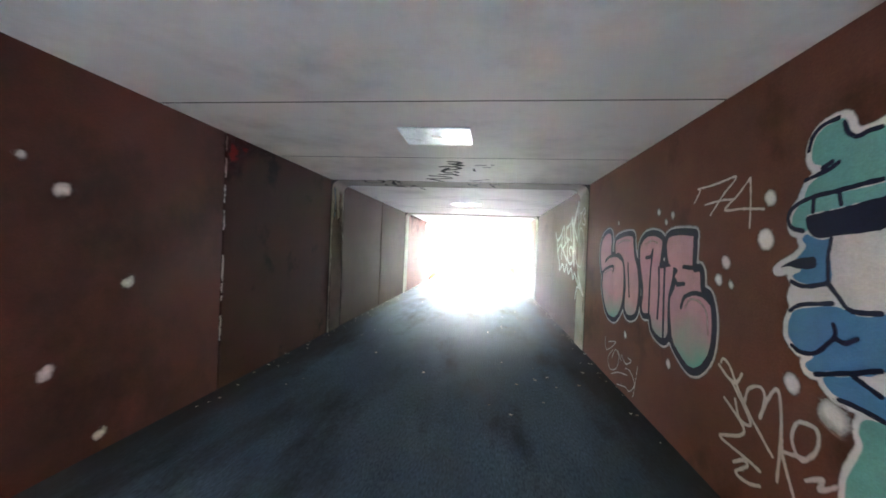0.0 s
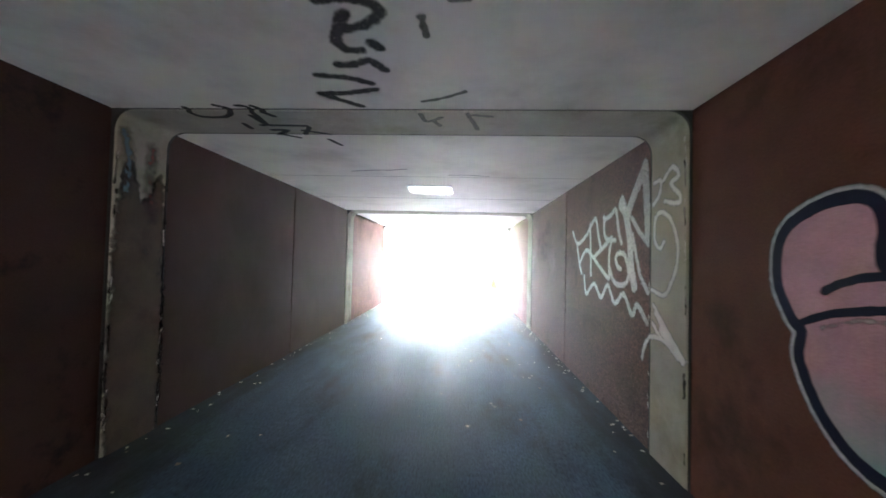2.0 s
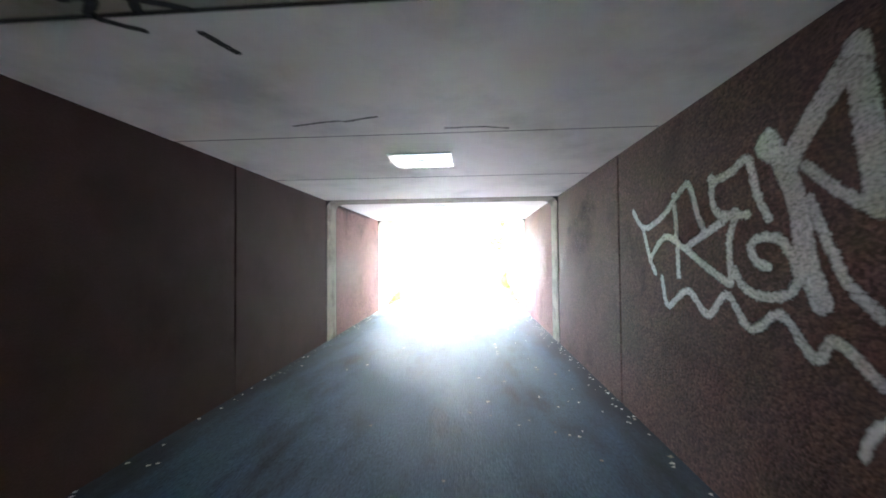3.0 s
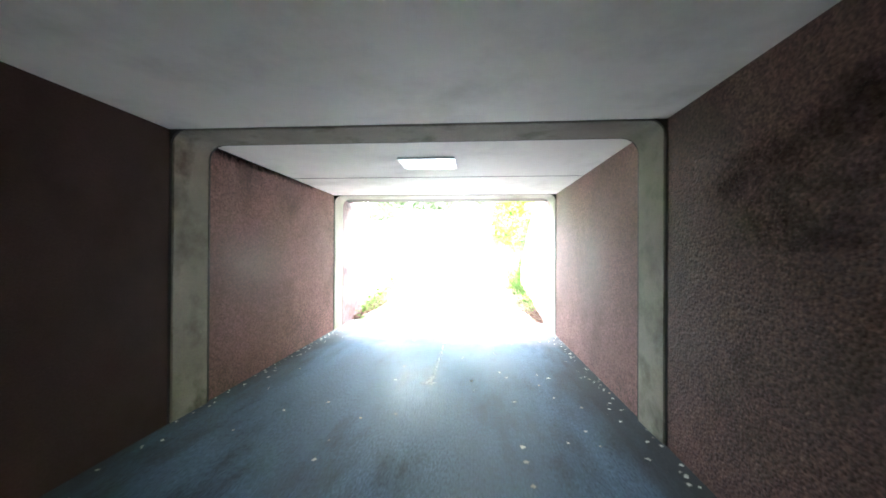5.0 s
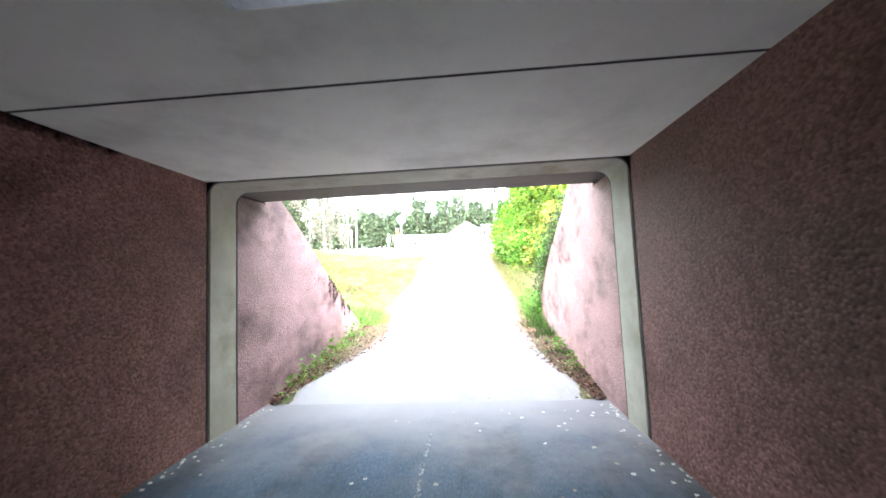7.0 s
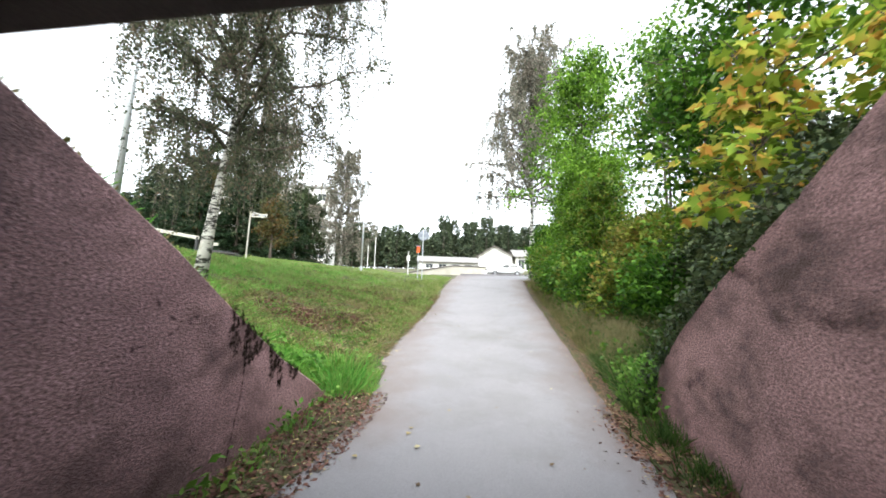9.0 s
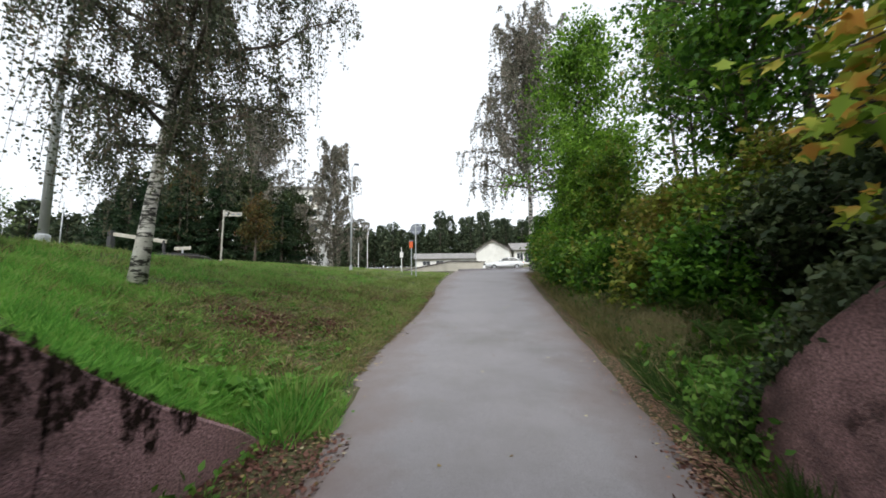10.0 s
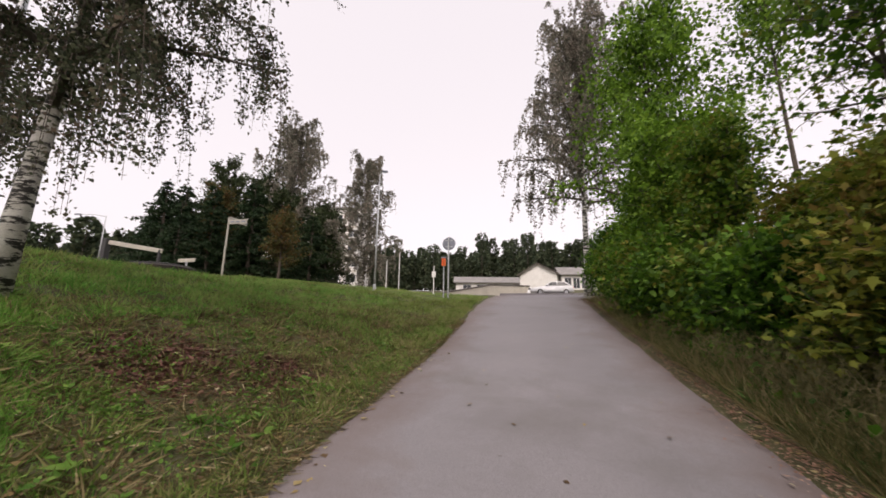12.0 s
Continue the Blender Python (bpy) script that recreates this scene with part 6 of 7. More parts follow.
for k, (x, y, z) in enumerate(((2.55, 20.0, 0.55), (2.95, 21.3, 0.8), (3.5, 21.5, 0.75), (3.2, 22.2, 0.9), (2.7, 20.6, 0.5))):
    fern = thing("fern", "green fern with arching fronds at the path edge", "fern", "ferns", at=(x, y, ground_z(x, y)))
    pos, way, siz = [], [], []
    for a in np.arange(8) * 0.785 + k * 0.9 + rng.normal(0, 0.2, 8):
        reach, up = z * rng.uniform(0.45, 0.7), z * rng.uniform(0.6, 0.95)
        for s in np.linspace(0.12, 1, 30):
            c = np.array([math.cos(a) * s * reach, math.sin(a) * s * reach, up * s * (1.6 - s * 0.9)])
            for side in (-1, 1):
                pos.append(c)
                way.append((-side * math.sin(a) + 0.35 * math.cos(a), side * math.cos(a) + 0.35 * math.sin(a), -0.1))
                siz.append(z * (0.19 * math.sin(math.pi * min(1, s * 0.85 + 0.18)) + 0.012))
    leaf_cloud("fronds", np.array(pos), np.array(way), np.array(siz), fern_leaf, fern, OVAL_LEAF, 0.36, flat=0.8)

# leafy rosettes spread over the mown bank
pos, way, siz = [], [], []
for _ in range(190):
    x, y = bank_near()
    big = rng.uniform(0.05, 0.11)
    for a in np.arange(9) * 0.698 + rng.uniform(0, 6):
        pos.append((x + 0.02 * math.cos(a), y + 0.02 * math.sin(a), ground_z(x, y) + rng.uniform(0.02, 0.09)))
        way.append((math.cos(a), math.sin(a), rng.uniform(0.1, 0.7)))
        siz.append(big * rng.uniform(0.6, 1.3))
leaf_cloud("weed", np.array(pos), np.array(way), np.array(siz), weed_leaf, None, OVAL_LEAF, 0.8, "stuff", "leafy green weed rosettes on the mown bank", "weeds", 0.6)

clip_mat = leaf_material("mown_clippings", [(0.075, 0.082, 0.03), (0.16, 0.135, 0.06), (0.27, 0.21, 0.10), (0.125, 0.078, 0.048), (0.11, 0.155, 0.045), (0.19, 0.105, 0.07)], 0.2)


def mown():
    y = 21.5 + 9 * rng.uniform()
    edge = float(np.interp(y, EDGE_Y, EDGE_L))
    return edge + 0.16 - 5.0 * rng.uniform() ** 1.2, y


spots = []
while len(spots) < 42000:
    x, y = mown()
    if math.hypot((x + 4.0) / 1.2, (y - 23.3) / 0.9) < 1 or noise.noise((x * 0.5, y * 0.5, 11)) + 0.4 * noise.noise((x * 2.0, y * 2.0, 4)) < 0.25:
        spots.append((x, y, max(ground_z(x, y), path_z(y) - 0.02) + rng.uniform(0.01, 0.05)))
ways = rng.normal(size=(len(spots), 3))
ways[:, 2] *= 0.25
leaf_cloud("grass_clippings", np.array(spots), ways, 0.10 * rng.uniform(0.4, 1.5, len(spots)), clip_mat, None, BLADE, 0.9, "stuff", "brown mown clippings lying on the bank", "grass clippings")
straws = np.array([(x, y, ground_z(x, y) + 0.05) for x, y in (mown() for _ in range(2000))])
ways = rng.normal(size=(len(straws), 3))
ways[:, 2] *= 0.2
straw_mat = leaf_material("dry_straw", [(0.26, 0.21, 0.11), (0.40, 0.34, 0.20), (0.20, 0.15, 0.085)], 0.2)
leaf_cloud("dry_straw", straws, ways, 0.16 * rng.uniform(0.4, 1.4, len(straws)), straw_mat, None, BLADE, 0.7, "stuff", "pale dry straws on the mown bank", "straw")

# dark weeds hanging over the east wing wall's end
spots = []
for k in range(5200):
    y = 16.9 + 2.75 * rng.uniform() ** 0.75
    top = float(np.interp(y, [p for p, _ in TOP_E], [z for _, z in TOP_E]))
    out_of = abs(rng.normal(0, 0.22))
    thick = 0.5 + 0.5 * math.sin(y * 5.1) * math.sin(y * 2.3 + 1)
    spots.append((2.42 - out_of, y, top + rng.uniform(-0.02, 0.16 + 0.3 * thick) - 0.9 * max(0.0, out_of - 0.3)))
leaf_cloud("hanging_weeds", np.array(spots), rng.normal(0, 0.7, (len(spots), 3)) + (-0.3, 0, -0.1), 0.055 * rng.uniform(0.5, 1.4, len(spots)), dull_leaf, None, OVAL_LEAF, 1.0, "stuff", "dark leafy weeds hanging over the wing wall", "weeds", 0.4)
spots = np.stack([rng.normal(2.12, 0.16, 1500), rng.normal(19.75, 0.22, 1500), np.zeros(1500)], 1)
spots[:, 2] = [max(ground_z(a, b), path_z(b)) for a, b in spots[:, :2]] + 0.55 * rng.uniform(size=1500) ** 1.3
leaf_cloud("weed", spots, rng.normal(0, 0.8, (1500, 3)), 0.07 * rng.uniform(0.5, 1.4, 1500), weed_leaf, None, OVAL_LEAF, 0.9, "stuff", "green weeds at the end of the wing wall", "weeds", 0.4)

# moss and short grass along the wing walls' top edges
for side, line in ((-1, TOP_W), (1, TOP_E)):
    spots = []
    for k in range(2600):
        y = rng.uniform(15.6, 19.5)
        top = float(np.interp(y, [p for p, _ in line], [z for _, z in line]))
        spots.append((side * (W + 0.02 + 0.26 * rng.uniform() ** 0.7), y, top - 0.012))
    ways = rng.normal(0, 0.6, (len(spots), 3))
    ways[:, 2] = 0.7
    leaf_cloud("moss_fringe", np.array(spots), ways, 0.045 * rng.uniform(0.3, 1.4, len(spots)), dry_mat if side < 0 else verge_mat, None, OVAL_LEAF, 0.7, "stuff", "pale moss and grass stubble along the wing wall top", "moss")

m = 6500
first = rng.uniform(size=m) < 0.68
spots = np.stack([np.where(first, rng.normal(-4.75, 0.5, m), rng.normal(-3.55, 0.3, m)), np.where(first, rng.normal(23.3, 0.4, m), rng.normal(24.0, 0.28, m)), np.zeros(m)], 1)
spots[:, 2] = [ground_z(a, b) + 0.03 for a, b in spots[:, :2]]
mulch_mat = leaf_material("reddish_mulch", [(0.06, 0.028, 0.022), (0.12, 0.055, 0.042), (0.19, 0.095, 0.074)], 0.1)
leaf_cloud("mulch_patch", spots, rng.normal(size=(m, 3)) * (1, 1, 0.3), 0.06 * rng.uniform(0.4, 1.4, m), mulch_mat, None, OVAL_LEAF, 1.2, "stuff", "reddish brown mulch on the bare patch of the bank", "mulch", 0.5)

# patches of clover and small weeds between the mown clippings
for x, y, m, r in ((-3.1, 21.9, 420, 0.34), (-4.6, 22.3, 460, 0.4), (-3.6, 23.6, 320, 0.3), (-5.2, 21.4, 460, 0.45), (-2.7, 25.0, 360, 0.3), (-4.9, 24.8, 300, 0.35), (-3.4, 20.8, 420, 0.4), (-3.05, 22.75, 520, 0.22), (-3.9, 22.2, 420, 0.2), (-4.9, 23.2, 480, 0.24), (-2.75, 23.7, 360, 0.18)):
    p = np.stack([rng.normal(x, r, m), rng.normal(y, r * 0.8, m), np.zeros(m)], 1)
    p[:, 2] = [ground_z(a, b) for a, b in p[:, :2]] + rng.uniform(0.02, 0.10, m)
    leaf_cloud("clover_patch", p, rng.normal(0, 0.8, (m, 3)), 0.026 * rng.uniform(0.6, 1.4, m), weed_leaf, None, ROUND_LEAF, 1.0, "stuff", "patch of green clover in the mown grass", "weeds", 0.6)

# fallen leaves and crumbs on the ground
litter_mat = leaf_material("fallen_leaf", [(0.100, 0.060, 0.030), (0.220, 0.150, 0.060), (0.340, 0.270, 0.120), (0.420, 0.380, 0.240)], 0.1)


def litter(name, count, pick, size, label, mat=litter_mat):
    p = np.array([pick() for _ in range(count)])
    w = rng.normal(size=(count, 3))
    w[:, 2] *= 0.12
    leaf_cloud(name, p, w, size * rng.uniform(0.5, 1.4, count), mat, None, OVAL_LEAF, 1.5, "stuff", label, "fallen leaves", 0.85)


def tunnel_edge():
    side = rng.choice((-1, 1))
    y = 15.3 - 13.5 * rng.uniform() ** 1.8
    return side * (W - 0.02 - abs(rng.normal(0, 0.09))), y, 0.006


def tunnel_floor():
    y = 15.2 - 13 * rng.uniform() ** 1.6
    return rng.choice((rng.uniform(-1.9, 1.9), 1.3 + rng.normal(0, 0.35))), y, 0.006


def path_side():
    y = 15.4 + 22 * rng.uniform() ** 1.5
    left, right = float(np.interp(y, EDGE_Y, EDGE_L)), float(np.interp(y, EDGE_Y, EDGE_R))
    if y < 19.5:
        left, right = -1.85, 1.85
    x = right - 0.02 + rng.normal(0, 0.14) if rng.uniform() < 0.7 else left + rng.normal(0, 0.14)
    return x, y, max(ground_z(x, y), path_z(y) + 0.014) + 0.012


def path_mid():
    y = 15.4 + 16 * rng.uniform()
    return rng.uniform(-1.2, 1.4), y, path_z(y) + 0.045


def bank_spot():
    y = 20 + 9 * rng.uniform()
    x = -1.5 - 4.8 * rng.uniform()
    return x, y, ground_z(x, y) + 0.035


pale_mat = leaf_material("pale_dry_leaf", [(0.16, 0.13, 0.10), (0.36, 0.34, 0.30), (0.50, 0.48, 0.44)], 0.1)
litter("fallen_leaves", 330, tunnel_edge, 0.034, "pale dry leaves along the foot of the tunnel walls", pale_mat)
litter("fallen_leaves", 130, tunnel_floor, 0.04, "scattered pale leaves on the tunnel floor", pale_mat)
litter("fallen_leaves", 1100, path_side, 0.036, "brown and yellow leaves gathered along the path edges")
pink_mat = leaf_material("pinkish_fallen_leaf", [(0.14, 0.075, 0.05), (0.26, 0.14, 0.095), (0.36, 0.23, 0.17)], 0.1)


def east_rim():
    y = 18.5 + 20 * rng.uniform() ** 1.3
    right = float(np.interp(y, EDGE_Y, EDGE_R))
    x = right + 0.06 - abs(rng.normal(0, 0.16))
    return x, y, max(ground_z(x, y), path_z(y) + 0.01) + 0.014


def wing_foot():
    y = 15.2 + 4.6 * rng.uniform()
    side = rng.choice((-1, 1))
    f = smooth((y - 15.4) / 2.6)
    x = side * (2.07 - (0.75 * f + 0.12) * rng.uniform() ** 1.3)
    return x, y, max(ground_z(x, y), path_z(y) - 0.01) + 0.02


litter("fallen_leaves", 9000, east_rim, 0.026, "pinkish brown leaves swept along the path edge", pink_mat)
litter("fallen_leaves", 800, wing_foot, 0.027, "dry leaves lying at the foot of the wing walls")
spots = np.array([wing_foot() for _ in range(1300)])
ways = rng.normal(size=(len(spots), 3))
ways[:, 2] *= 0.15
leaf_cloud("plant_debris", spots, ways, 0.06 * rng.uniform(0.3, 1.3, len(spots)), clip_mat, None, BLADE, 1.2, "stuff", "brown stalks and plant debris along the wing walls", "plant debris")
crumbs = np.array([wing_foot() for _ in range(9000)])
leaf_cloud("soil_crumbs", crumbs - (0, 0, 0.006), rng.normal(size=(9000, 3)) * (1, 1, 0.3), 0.045 * rng.uniform(0.3, 1.3, 9000), mulch_mat, None, OVAL_LEAF, 1.3, "stuff", "dark brown soil crumbs along the wing walls", "soil", 0.6)
litter("fallen_leaves", 60, path_mid, 0.05, "single fallen leaves on the asphalt path")
litter("fallen_leaves", 1500, bank_spot, 0.062, "brown leaves scattered on the grass bank")

# ---- things beyond the mouth ----
galvanised = material("galvanised_steel", (0.36, 0.38, 0.40), (0.48, 0.50, 0.52), 4.0, 0.5, 0.1, 0.2, 60, metallic=0.5)
white_metal = plain("white_painted_metal", (0.72, 0.72, 0.70), 0.5)
black_metal = plain("black_painted_metal", (0.03, 0.03, 0.032), 0.6)
house_white = material("white_render", (0.62, 0.61, 0.58), (0.74, 0.73, 0.70), 0.8, 0.85, 0.05, 0.2, 30, stain=(0.55, 0.53, 0.49), stain_scale=0.5)
roof_grey = material("grey_felt_roof", (0.16, 0.155, 0.15), (0.26, 0.25, 0.24), 1.2, 0.85, 0.08, 0.3, 12)
trim_dark = plain("dark_roof_trim", (0.10, 0.085, 0.075), 0.7)
window_glass = material("dark_window_glass", (0.02, 0.025, 0.03), (0.05, 0.055, 0.06), 2.0, 0.12, 0.05)
beige_render = material("beige_render", (0.42, 0.39, 0.33), (0.55, 0.51, 0.44), 1.0, 0.85, 0.05, 0.25, 30)
orange_plastic = plain("orange_plastic", (0.75, 0.13, 0.03), 0.5)
sign_grey = plain("grey_sign_back", (0.19, 0.21, 0.26), 0.55)
beige_paint = plain("weathered_beige_paint", (0.42, 0.40, 0.35), 0.6)
dark_wood = material("weathered_dark_timber", (0.03, 0.026, 0.022), (0.06, 0.052, 0.045), 4, 0.9, 0.05, 0.4, 40)


def street_lamp(label, base, height, radius, arm, head=0.5):
    ob = thing("street_lamp", label, "street lamp", "street lamps", at=base)
    part("pole", tube([(0, 0, -0.2), (0, 0, height * 0.5), (0, 0, height)], [radius, radius * 0.8, radius * 0.55], 12), galvanised, ob, smooth=True)
    part("base_collar", tube([(0, 0, -0.05), (0, 0, 0.28), (0, 0, 0.32)], [radius * 1.5, radius * 1.45, radius], 12), galvanised, ob)
    part("arm", tube([(0, 0, height - 0.05), (arm[0] * 0.4, arm[1] * 0.4, height + 0.15), (arm[0], arm[1], height + 0.2)], [radius * 0.5, radius * 0.4, radius * 0.35], 8), galvanised, ob)
    bm = box(-head / 2, head / 2, -0.09, 0.09, 0, 0.1, 0.03)
    lamp = part("lamp_head", bm, sign_grey, ob)
    lamp.location = (arm[0], arm[1], height + 0.16)
    lamp.rotation_euler = (0, 0, math.atan2(arm[1], arm[0]))
    return ob


street_lamp("tall tapered galvanised lamp post on the grass bank", (-11.36, 24.1, ground_z(-11.36, 24.1)), 11.5, 0.11, (1.4, 0.2))
street_lamp("thin distant lamp post with a horizontal arm", (-34.5, 41.2, ground_z(-34.5, 41.2)), 4.8, 0.06, (-2.6, -0.4), 0.6)
street_lamp("slim grey lamp post beside a slender birch", (-8.4, 37.4, ground_z(-8.4, 37.4)), 6.4, 0.06, (0.25, 0.1), 0.3)


def post(label, base, height, radius, mat=white_metal):
    ob = thing("marker_post", label, "post", "thin posts on the bank", at=base)
    part("pole", tube([(0, 0, -0.2), (0, 0, height)], [radius, radius * 0.85], 10), mat, ob)
    part("cap", tube([(0, 0, height), (0, 0, height + 0.03), (0, 0, height + 0.045)], [radius, radius * 0.9, radius * 0.3], 10), mat, ob)
    part("foot", tube([(0, 0, -0.05), (0, 0, 0.12)], [radius * 2.4, radius * 2.0], 10), mat, ob)
    return ob


post("thin pale flag pole on the grass", (-10.6, 46.5, ground_z(-10.6, 46.5)), 3.1, 0.035)
post("short pale post on the grass", (-9.3, 41.0, ground_z(-9.3, 41.0)), 1.8, 0.03)
low = post("short pale post with a small plate", (-6.1, 40.6, ground_z(-6.1, 40.6)), 1.7, 0.03)
part("plate", box(-0.12, 0.12, -0.02, -0.005, 1.05, 1.4, 0.004), white_metal, low)

# round traffic sign seen from the back, and an orange marker beside it
sign = thing("road_sign", "round road sign seen from its grey back on a steel post", "road sign", at=(-4.34, 37.0, ground_z(-4.34, 37.0)))
part("pole", tube([(0, 0, -0.2), (0, 0, 3.1)], [0.035, 0.035], 10), galvanised, sign)
disc = bmesh.new()
bmesh.ops.create_cone(disc, cap_ends=True, segments=32, radius1=0.33, radius2=0.32, depth=0.02, matrix=pose(0, 0.06, 2.78, 90, 0, 0))
part("disc", disc, sign_grey, sign, "round grey sign plate")
for z in (2.62, 2.94):
    part("bracket", box(-0.2, 0.2, 0.03, 0.05, z - 0.02, z + 0.02, 0.004), galvanised, sign)
marker = thing("orange_marker", "slim post carrying an upright orange panel", "marker", at=(-4.8, 37.9, ground_z(-4.8, 37.9)))
part("pole", tube([(0, 0, -0.2), (0, 0, 2.2)], [0.03, 0.03], 10), galvanised, marker)
part("panel", box(-0.11, 0.11, -0.05, -0.03, 1.72, 2.12, 0.012), orange_plastic, marker, "orange panel")
part("cap", box(-0.15, 0.15, -0.055, -0.025, 2.12, 2.2, 0.01), sign_grey, marker)

# finger-post with two blank boards
finger = thing("finger_post", "white signpost with two pale direction boards on the grass bank", "signpost", at=(-12.15, 31.38, ground_z(-12.15, 31.38)))
part("pole", tube([(0, 0, -0.2), (0.02, 0, 2.55)], [0.04, 0.038], 10), beige_paint, finger)
for size, turn, z in ((1.15, -12, 2.35), (0.75, 70, 2.5)):
    board = part("direction_board", box(0.03, size, -0.015, 0.015, -0.09, 0.09, 0.006), beige_paint, finger)
    board.location, board.rotation_euler = (0, 0, z), (0, radians(5), radians(turn))
    for k in range(3):
        part("lettering_bar", box(0.15 + k * 0.3 * size, 0.15 + k * 0.3 * size + 0.2 * size, -0.019, -0.0155, -0.03, 0.03), sign_grey, board)

# boom barrier, low board, sunken well cover
barrier = thing("boom_barrier", "black-posted boom barrier with a sloping grey arm", "barrier", at=(-16.0, 29.7, ground_z(-16.0, 29.7)))
part("post", box(-0.1, 0.1, -0.1, 0.1, -0.15, 1.05, 0.02), black_metal, barrier)
arm = part("arm", box(0.1, 2.35, -0.03, 0.03, -0.08, 0.08, 0.01), beige_paint, barrier, "white painted arm")
arm.location, arm.rotation_euler = (0, 0, 0.92), (0, radians(9), radians(10))
part("rest", box(2.15, 2.25, 0.33, 0.43, -0.3, 0.6, 0.01), black_metal, barrier)
board = thing("low_sign", "small white board on a short post", "sign", at=(-14.7, 32.0, ground_z(-14.7, 32.0)))
part("post", tube([(0, 0, -0.2), (0, 0, 0.62)], [0.04, 0.04], 8), galvanised, board)
part("panel", box(-0.45, 0.45, -0.03, 0.0, 0.5, 0.66, 0.008), beige_paint, board)
well = thing("well_cover", "dark low round well cover sunk in the grass", "well cover", at=(-10.9, 27.9, ground_z(-10.9, 27.9)))
part("ring", tube([(0, 0, -0.3), (0, 0, 0.06), (0, 0, 0.1)], [0.95, 0.95, 0.86], 20), dark_wood, well)
part("lid", tube([(0, 0, 0.1), (0, 0, 0.14), (0, 0, 0.16)], [0.78, 0.78, 0.68], 20), black_metal, well)


# low-roofed white houses
def window(parent, x0, x1, z0, z1, y, cross=True):
    pane = part("window", box(x0, x1, y - 0.03, y + 0.02, z0, z1), window_glass, parent)
    t = 0.07
    for a, b, c, d in ((x0 - t, x1 + t, z0 - t, z0), (x0 - t, x1 + t, z1, z1 + t), (x0 - t, x0, z0, z1), (x1, x1 + t, z0, z1)):
        part("frame", box(a, b, y - 0.06, y + 0.02, c, d), white_metal, pane)
    if cross:
        part("mullion", box((x0 + x1) / 2 - 0.03, (x0 + x1) / 2 + 0.03, y - 0.05, y + 0.02, z0, z1), white_metal, pane)


def house(label, at, turn, width, length, eave, ridge, over=0.5):
    """Gable ends lie at x = -length / 2 and x = length / 2, the long front faces -y."""
    ob = thing("house", label, "house", "low white houses", at=at)
    ob.rotation_euler = (0, 0, radians(turn))
    bm = bmesh.new()
    ends = []
    for x in (-length / 2, length / 2):
        ends.append([bm.verts.new(c) for c in ((x, -width / 2, -1.0), (x, -width / 2, eave), (x, 0, ridge), (x, width / 2, eave), (x, width / 2, -1.0))])
    bm.faces.new(ends[0]), bm.faces.new(ends[1][::-1])
    for i in range(4):
        bm.faces.new((ends[0][i], ends[0][i + 1], ends[1][i + 1], ends[1][i]))
    bmesh.ops.recalc_face_normals(bm, faces=bm.faces)
    part("wall", bm, house_white, ob)
    slope = (ridge - eave) / (width / 2)
    for side in (-1, 1):
        bm = bmesh.new()
        prof = [(0, ridge + 0.02), (side * (width / 2 + over), eave - slope * over + 0.02), (side * (width / 2 + over), eave - slope * over + 0.2), (0, ridge + 0.2)]
        a = [bm.verts.new((-length / 2 - over, y, z)) for y, z in prof]
        b = [bm.verts.new((length / 2 + over, y, z)) for y, z in prof]
        bm.faces.new(a), bm.faces.new(b[::-1])
        for i in range(4):
            bm.faces.new((a[i], a[(i + 1) % 4], b[(i + 1) % 4], b[i]))
        bmesh.ops.recalc_face_normals(bm, faces=bm.faces)
        part("roof", bm, roof_grey, ob, "grey felt roof slope")
        part("gutter", tube([(-length / 2 - over, side * (width / 2 + over + 0.05), eave - slope * over + 0.1), (length / 2 + over, side * (width / 2 + over + 0.05), eave - slope * over + 0.1)], [0.06, 0.06], 6), trim_dark, ob)
        for x in (-length / 2 - over - 0.03, length / 2 + over):
            bm = bmesh.new()
            p = [(0, ridge - 0.02), (side * (width / 2 + over), eave - slope * over - 0.02), (side * (width / 2 + over), eave - slope * over + 0.23), (0, ridge + 0.23)]
            a = [bm.verts.new((x, y, z)) for y, z in p]
            b = [bm.verts.new((x + 0.03, y, z)) for y, z in p]
            bm.faces.new(a), bm.faces.new(b[::-1])
            for i in range(4):
                bm.faces.new((a[i], a[(i + 1) % 4], b[(i + 1) % 4], b[i]))
            part("bargeboard", bm, trim_dark, ob)
    return ob


house("white rendered house with a grey gabled roof", (0.6, 97.5, 8.3), 80, 7.0, 9.0, 2.9, 4.9)
porch = house("white rendered house wing with a dark entrance", (7.6, 98.0, 8.3), 10, 6.0, 8.0, 3.0, 4.6)
for x in (-3.4, -1.8, -0.2):
    window(porch, x, x + 1.2, 0.3, 2.3, -3.0)
ha = house("long low white house with a grey roof", (-11.5, 102.5, 8.6), 12, 8.0, 13.5, 1.7, 3.2)
for x in (-5.2, -2.2, 0.8, 3.6):
    window(ha, x, x + 1.6, 0.3, 1.2, -4.0)

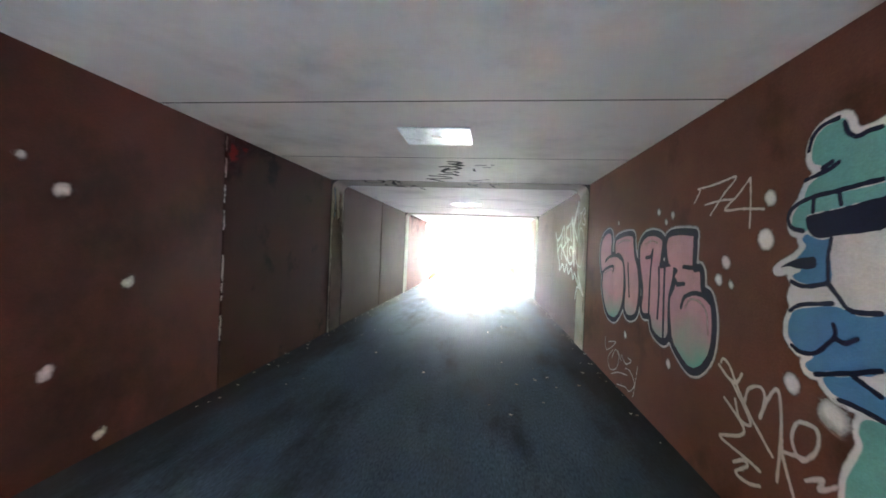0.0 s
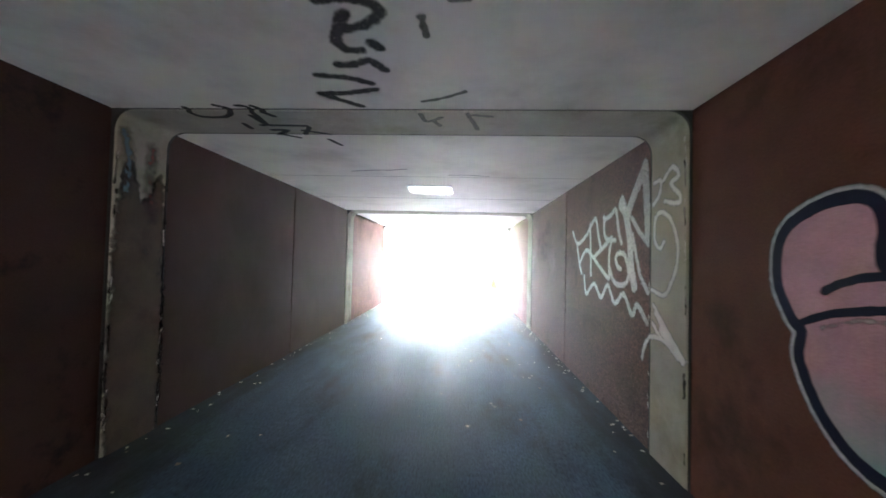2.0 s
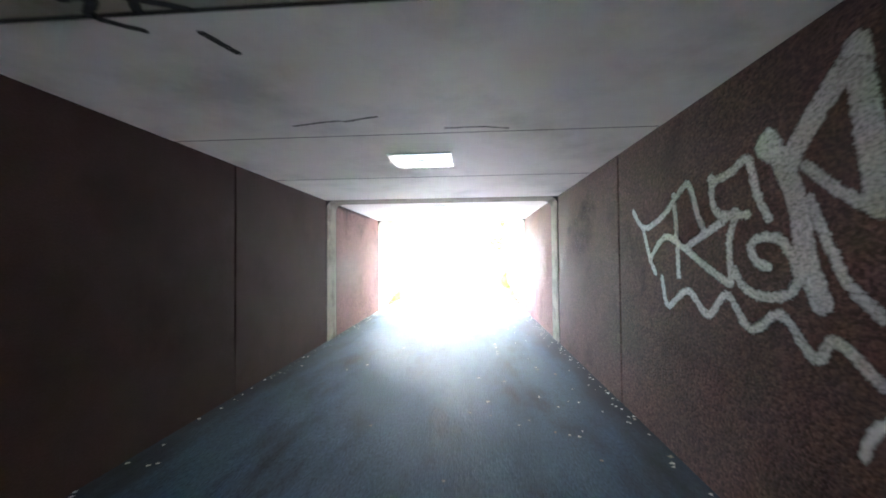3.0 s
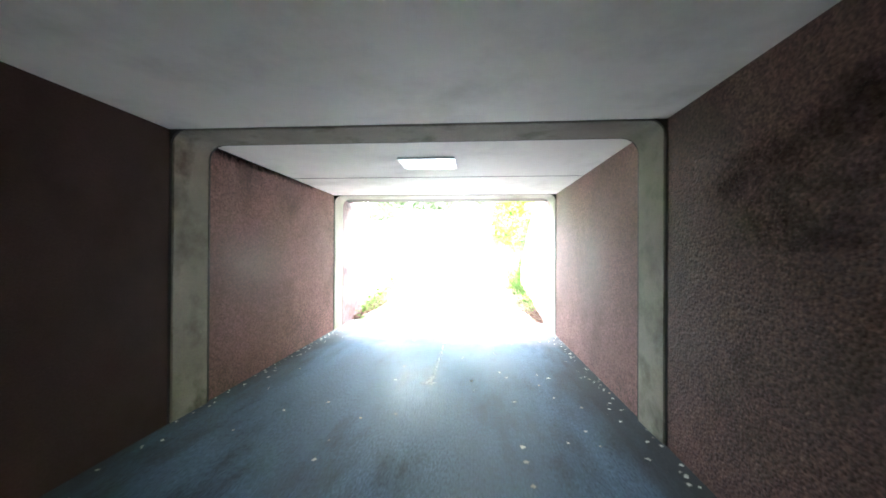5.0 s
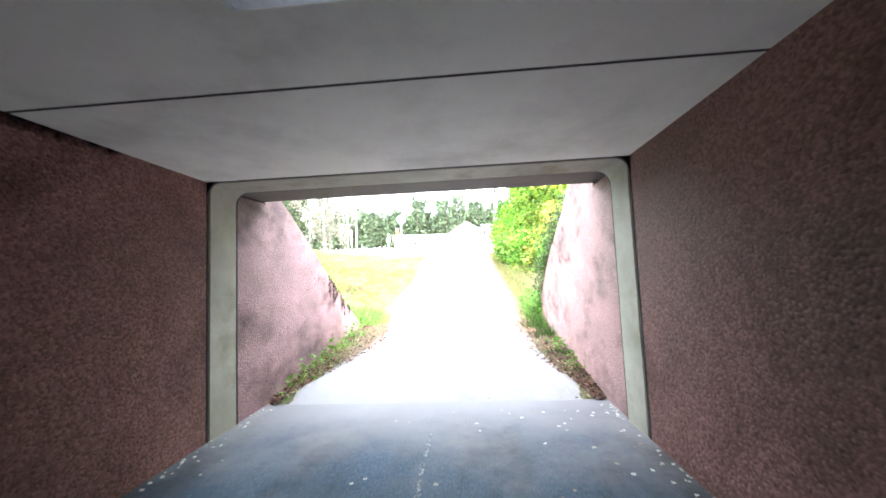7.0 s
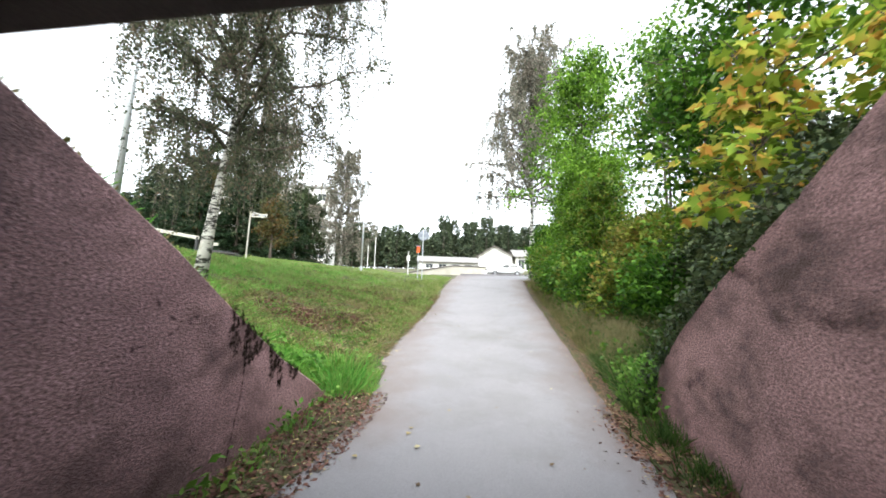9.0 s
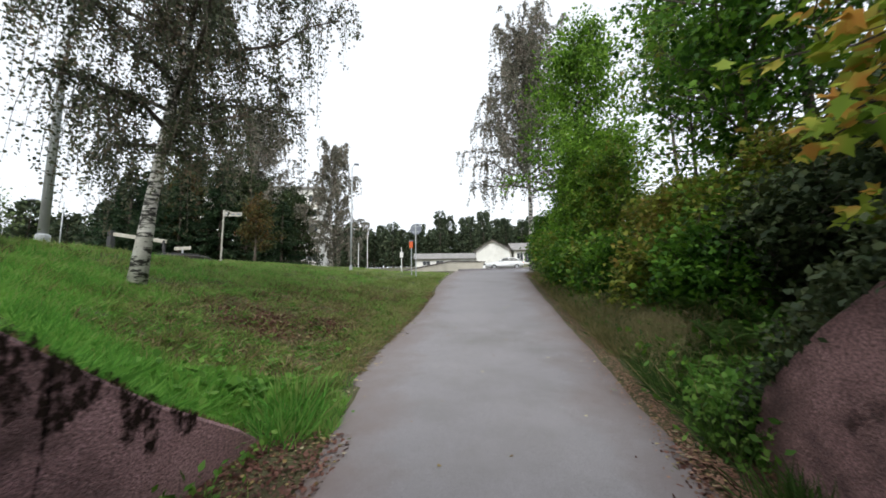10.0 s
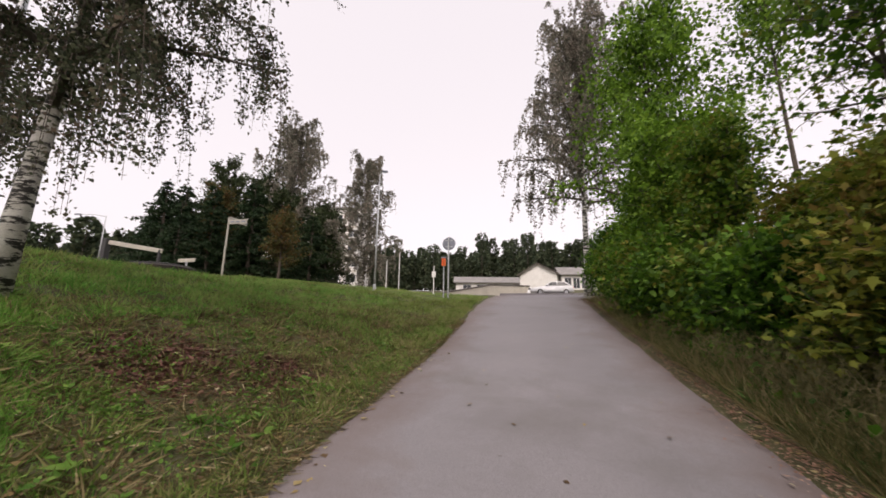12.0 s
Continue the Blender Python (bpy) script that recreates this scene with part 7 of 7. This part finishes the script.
# beige retaining wall with a dark coping in front of the car park
bm, cap = bmesh.new(), bmesh.new()
line = [(-10.2, 53.8, 4.35), (-7.6, 57.9, 5.25), (-5.45, 61.5, 6.02), (-3.5, 64.2, 6.2), (-1.3, 66.9, 6.35)]
for target, x_in, lift0, lift1 in ((bm, 0.14, -2.2, 0.0), (cap, 0.2, 0.002, 0.13)):
    rows = []
    for x, y, z in line:
        rows.append([target.verts.new((x + dx, y - dx * 0.6, z + dz)) for dx, dz in ((-x_in, lift0), (-x_in, lift1), (x_in, lift1), (x_in, lift0))])
    for a, b in zip(rows, rows[1:]):
        for i in range(4):
            target.faces.new((a[i], a[(i + 1) % 4], b[(i + 1) % 4], b[i]))
    target.faces.new(rows[0]), target.faces.new(rows[-1][::-1])
    bmesh.ops.recalc_face_normals(target, faces=target.faces)
low_wall = thing("retaining_wall", "low beige retaining wall with a dark sloping coping", "wall")
part("wall_body", bm, beige_render, low_wall)
part("coping", cap, trim_dark, low_wall, "dark coping")
link("car_park", box(-4, 26, 58, 72, 3.4, 4.86), asphalt, label="flat asphalt car park at the top of the path", category="car park", kind="structure").rotation_euler = (0, 0, 0)

# parked cars
car_paint = material("white_car_paint", (0.70, 0.71, 0.72), (0.76, 0.77, 0.78), 2.0, 0.25, 0.05)
rubber = plain("tyre_rubber", (0.02, 0.02, 0.02), 0.85)
alloy = plain("alloy_rim", (0.45, 0.46, 0.48), 0.35, 0.8)


def extrude(profile, half, inset=0.0):
    """A side outline (x, z) drawn out over the width, narrower towards the top where inset is given."""
    bm = bmesh.new()
    top = max(z for _, z in profile)
    low = min(z for _, z in profile)
    sides = []
    for s in (-1, 1):
        sides.append([bm.verts.new((x, s * (half - inset * (z - low) / max(0.01, top - low)), z)) for x, z in profile])
    bm.faces.new(sides[0]), bm.faces.new(sides[1][::-1])
    n = len(profile)
    for i in range(n):
        bm.faces.new((sides[0][i], sides[1][i], sides[1][(i + 1) % n], sides[0][(i + 1) % n]))
    bmesh.ops.recalc_face_normals(bm, faces=bm.faces)
    return bm


def parked_car(label, at, turn):
    ob = thing("car", label, "car", "parked cars", at=at)
    ob.rotation_euler = (0, 0, radians(turn))
    lower = [(-2.15, 0.32), (-2.2, 0.55), (-2.1, 0.78), (-1.3, 0.92), (-0.75, 0.98), (1.7, 1.02), (2.15, 0.95), (2.2, 0.6), (2.12, 0.3)]
    body = extrude(lower, 0.88, 0.06)
    bmesh.ops.bevel(body, geom=list(body.edges), offset=0.05, segments=2, affect="EDGES")
    part("body", body, car_paint, ob, "white painted body", True)
    cabin = extrude([(-0.95, 0.95), (-0.1, 1.43), (0.5, 1.49), (1.35, 1.44), (2.0, 1.0)], 0.8, 0.16)
    bmesh.ops.bevel(cabin, geom=list(cabin.edges), offset=0.04, segments=2, affect="EDGES")
    part("cabin", cabin, car_paint, ob, "white roof and pillars", True)
    for s in (-1, 1):
        for prof in ([(-0.7, 1.03), (-0.1, 1.36), (0.42, 1.41), (0.42, 1.03)], [(0.5, 1.03), (0.5, 1.41), (1.2, 1.37), (1.65, 1.06)]):
            g = extrude(prof, 0.012)
            win = part("side_window", g, window_glass, ob, "dark side window")
            win.location = (0, s * 0.76, 0)
            win.rotation_euler = (radians(s * 12), 0, 0)
            win.location.z, win.location.y = 0.03, s * 0.995
    for x in (-1.35, 1.35):
        for s in (-1, 1):
            wheel = part("wheel", tube([(x, s * 0.68, 0.31), (x, s * 0.9, 0.31)], [0.31, 0.31], 20), rubber, ob, "black tyre")
            part("rim", tube([(x, s * 0.89, 0.31), (x, s * 0.915, 0.31)], [0.2, 0.18], 16), alloy, wheel, "alloy rim")
    for s in (-1, 1):
        part("headlight", box(-2.19, -2.0, s * 0.62 - 0.16, s * 0.62 + 0.16, 0.62, 0.76, 0.03), alloy, ob, "clear headlight")
        part("tail_light", box(2.05, 2.19, s * 0.68 - 0.12, s * 0.68 + 0.12, 0.7, 0.9, 0.03), orange_plastic, ob, "red tail light")
        part("door_mirror", box(-0.62, -0.45, s * 0.97 - 0.08, s * 0.97 + 0.08, 1.0, 1.12, 0.03), car_paint, ob)
    return ob


parked_car("white parked hatchback at the top of the path", (1.25, 61.6, 4.87), 8)
parked_car("white parked car beyond the crest of the path", (-2.6, 67.0, 4.87), 15)

# five-storey block of flats behind the trees
flats = thing("apartment_building", "white five-storey block of flats seen between trees", "building", at=(-44.0, 77.9, 8.0))
flats.rotation_euler = (0, 0, radians(14))
part("wall", box(-12, 12, 0, 11, -1, 14.5), house_white, flats)
part("roof", box(-12.4, 12.4, -0.4, 11.4, 14.5, 14.9), roof_grey, flats)
for row in range(5):
    part("floor_band", box(-12.02, 12.02, -0.06, 0.0, row * 2.8 - 0.15, row * 2.8 + 0.1), beige_render, flats)
    for col in range(8):
        x = -10.8 + col * 3.0
        window(flats, x, x + 1.7, row * 2.8 + 0.85, row * 2.8 + 2.2, 0.0)
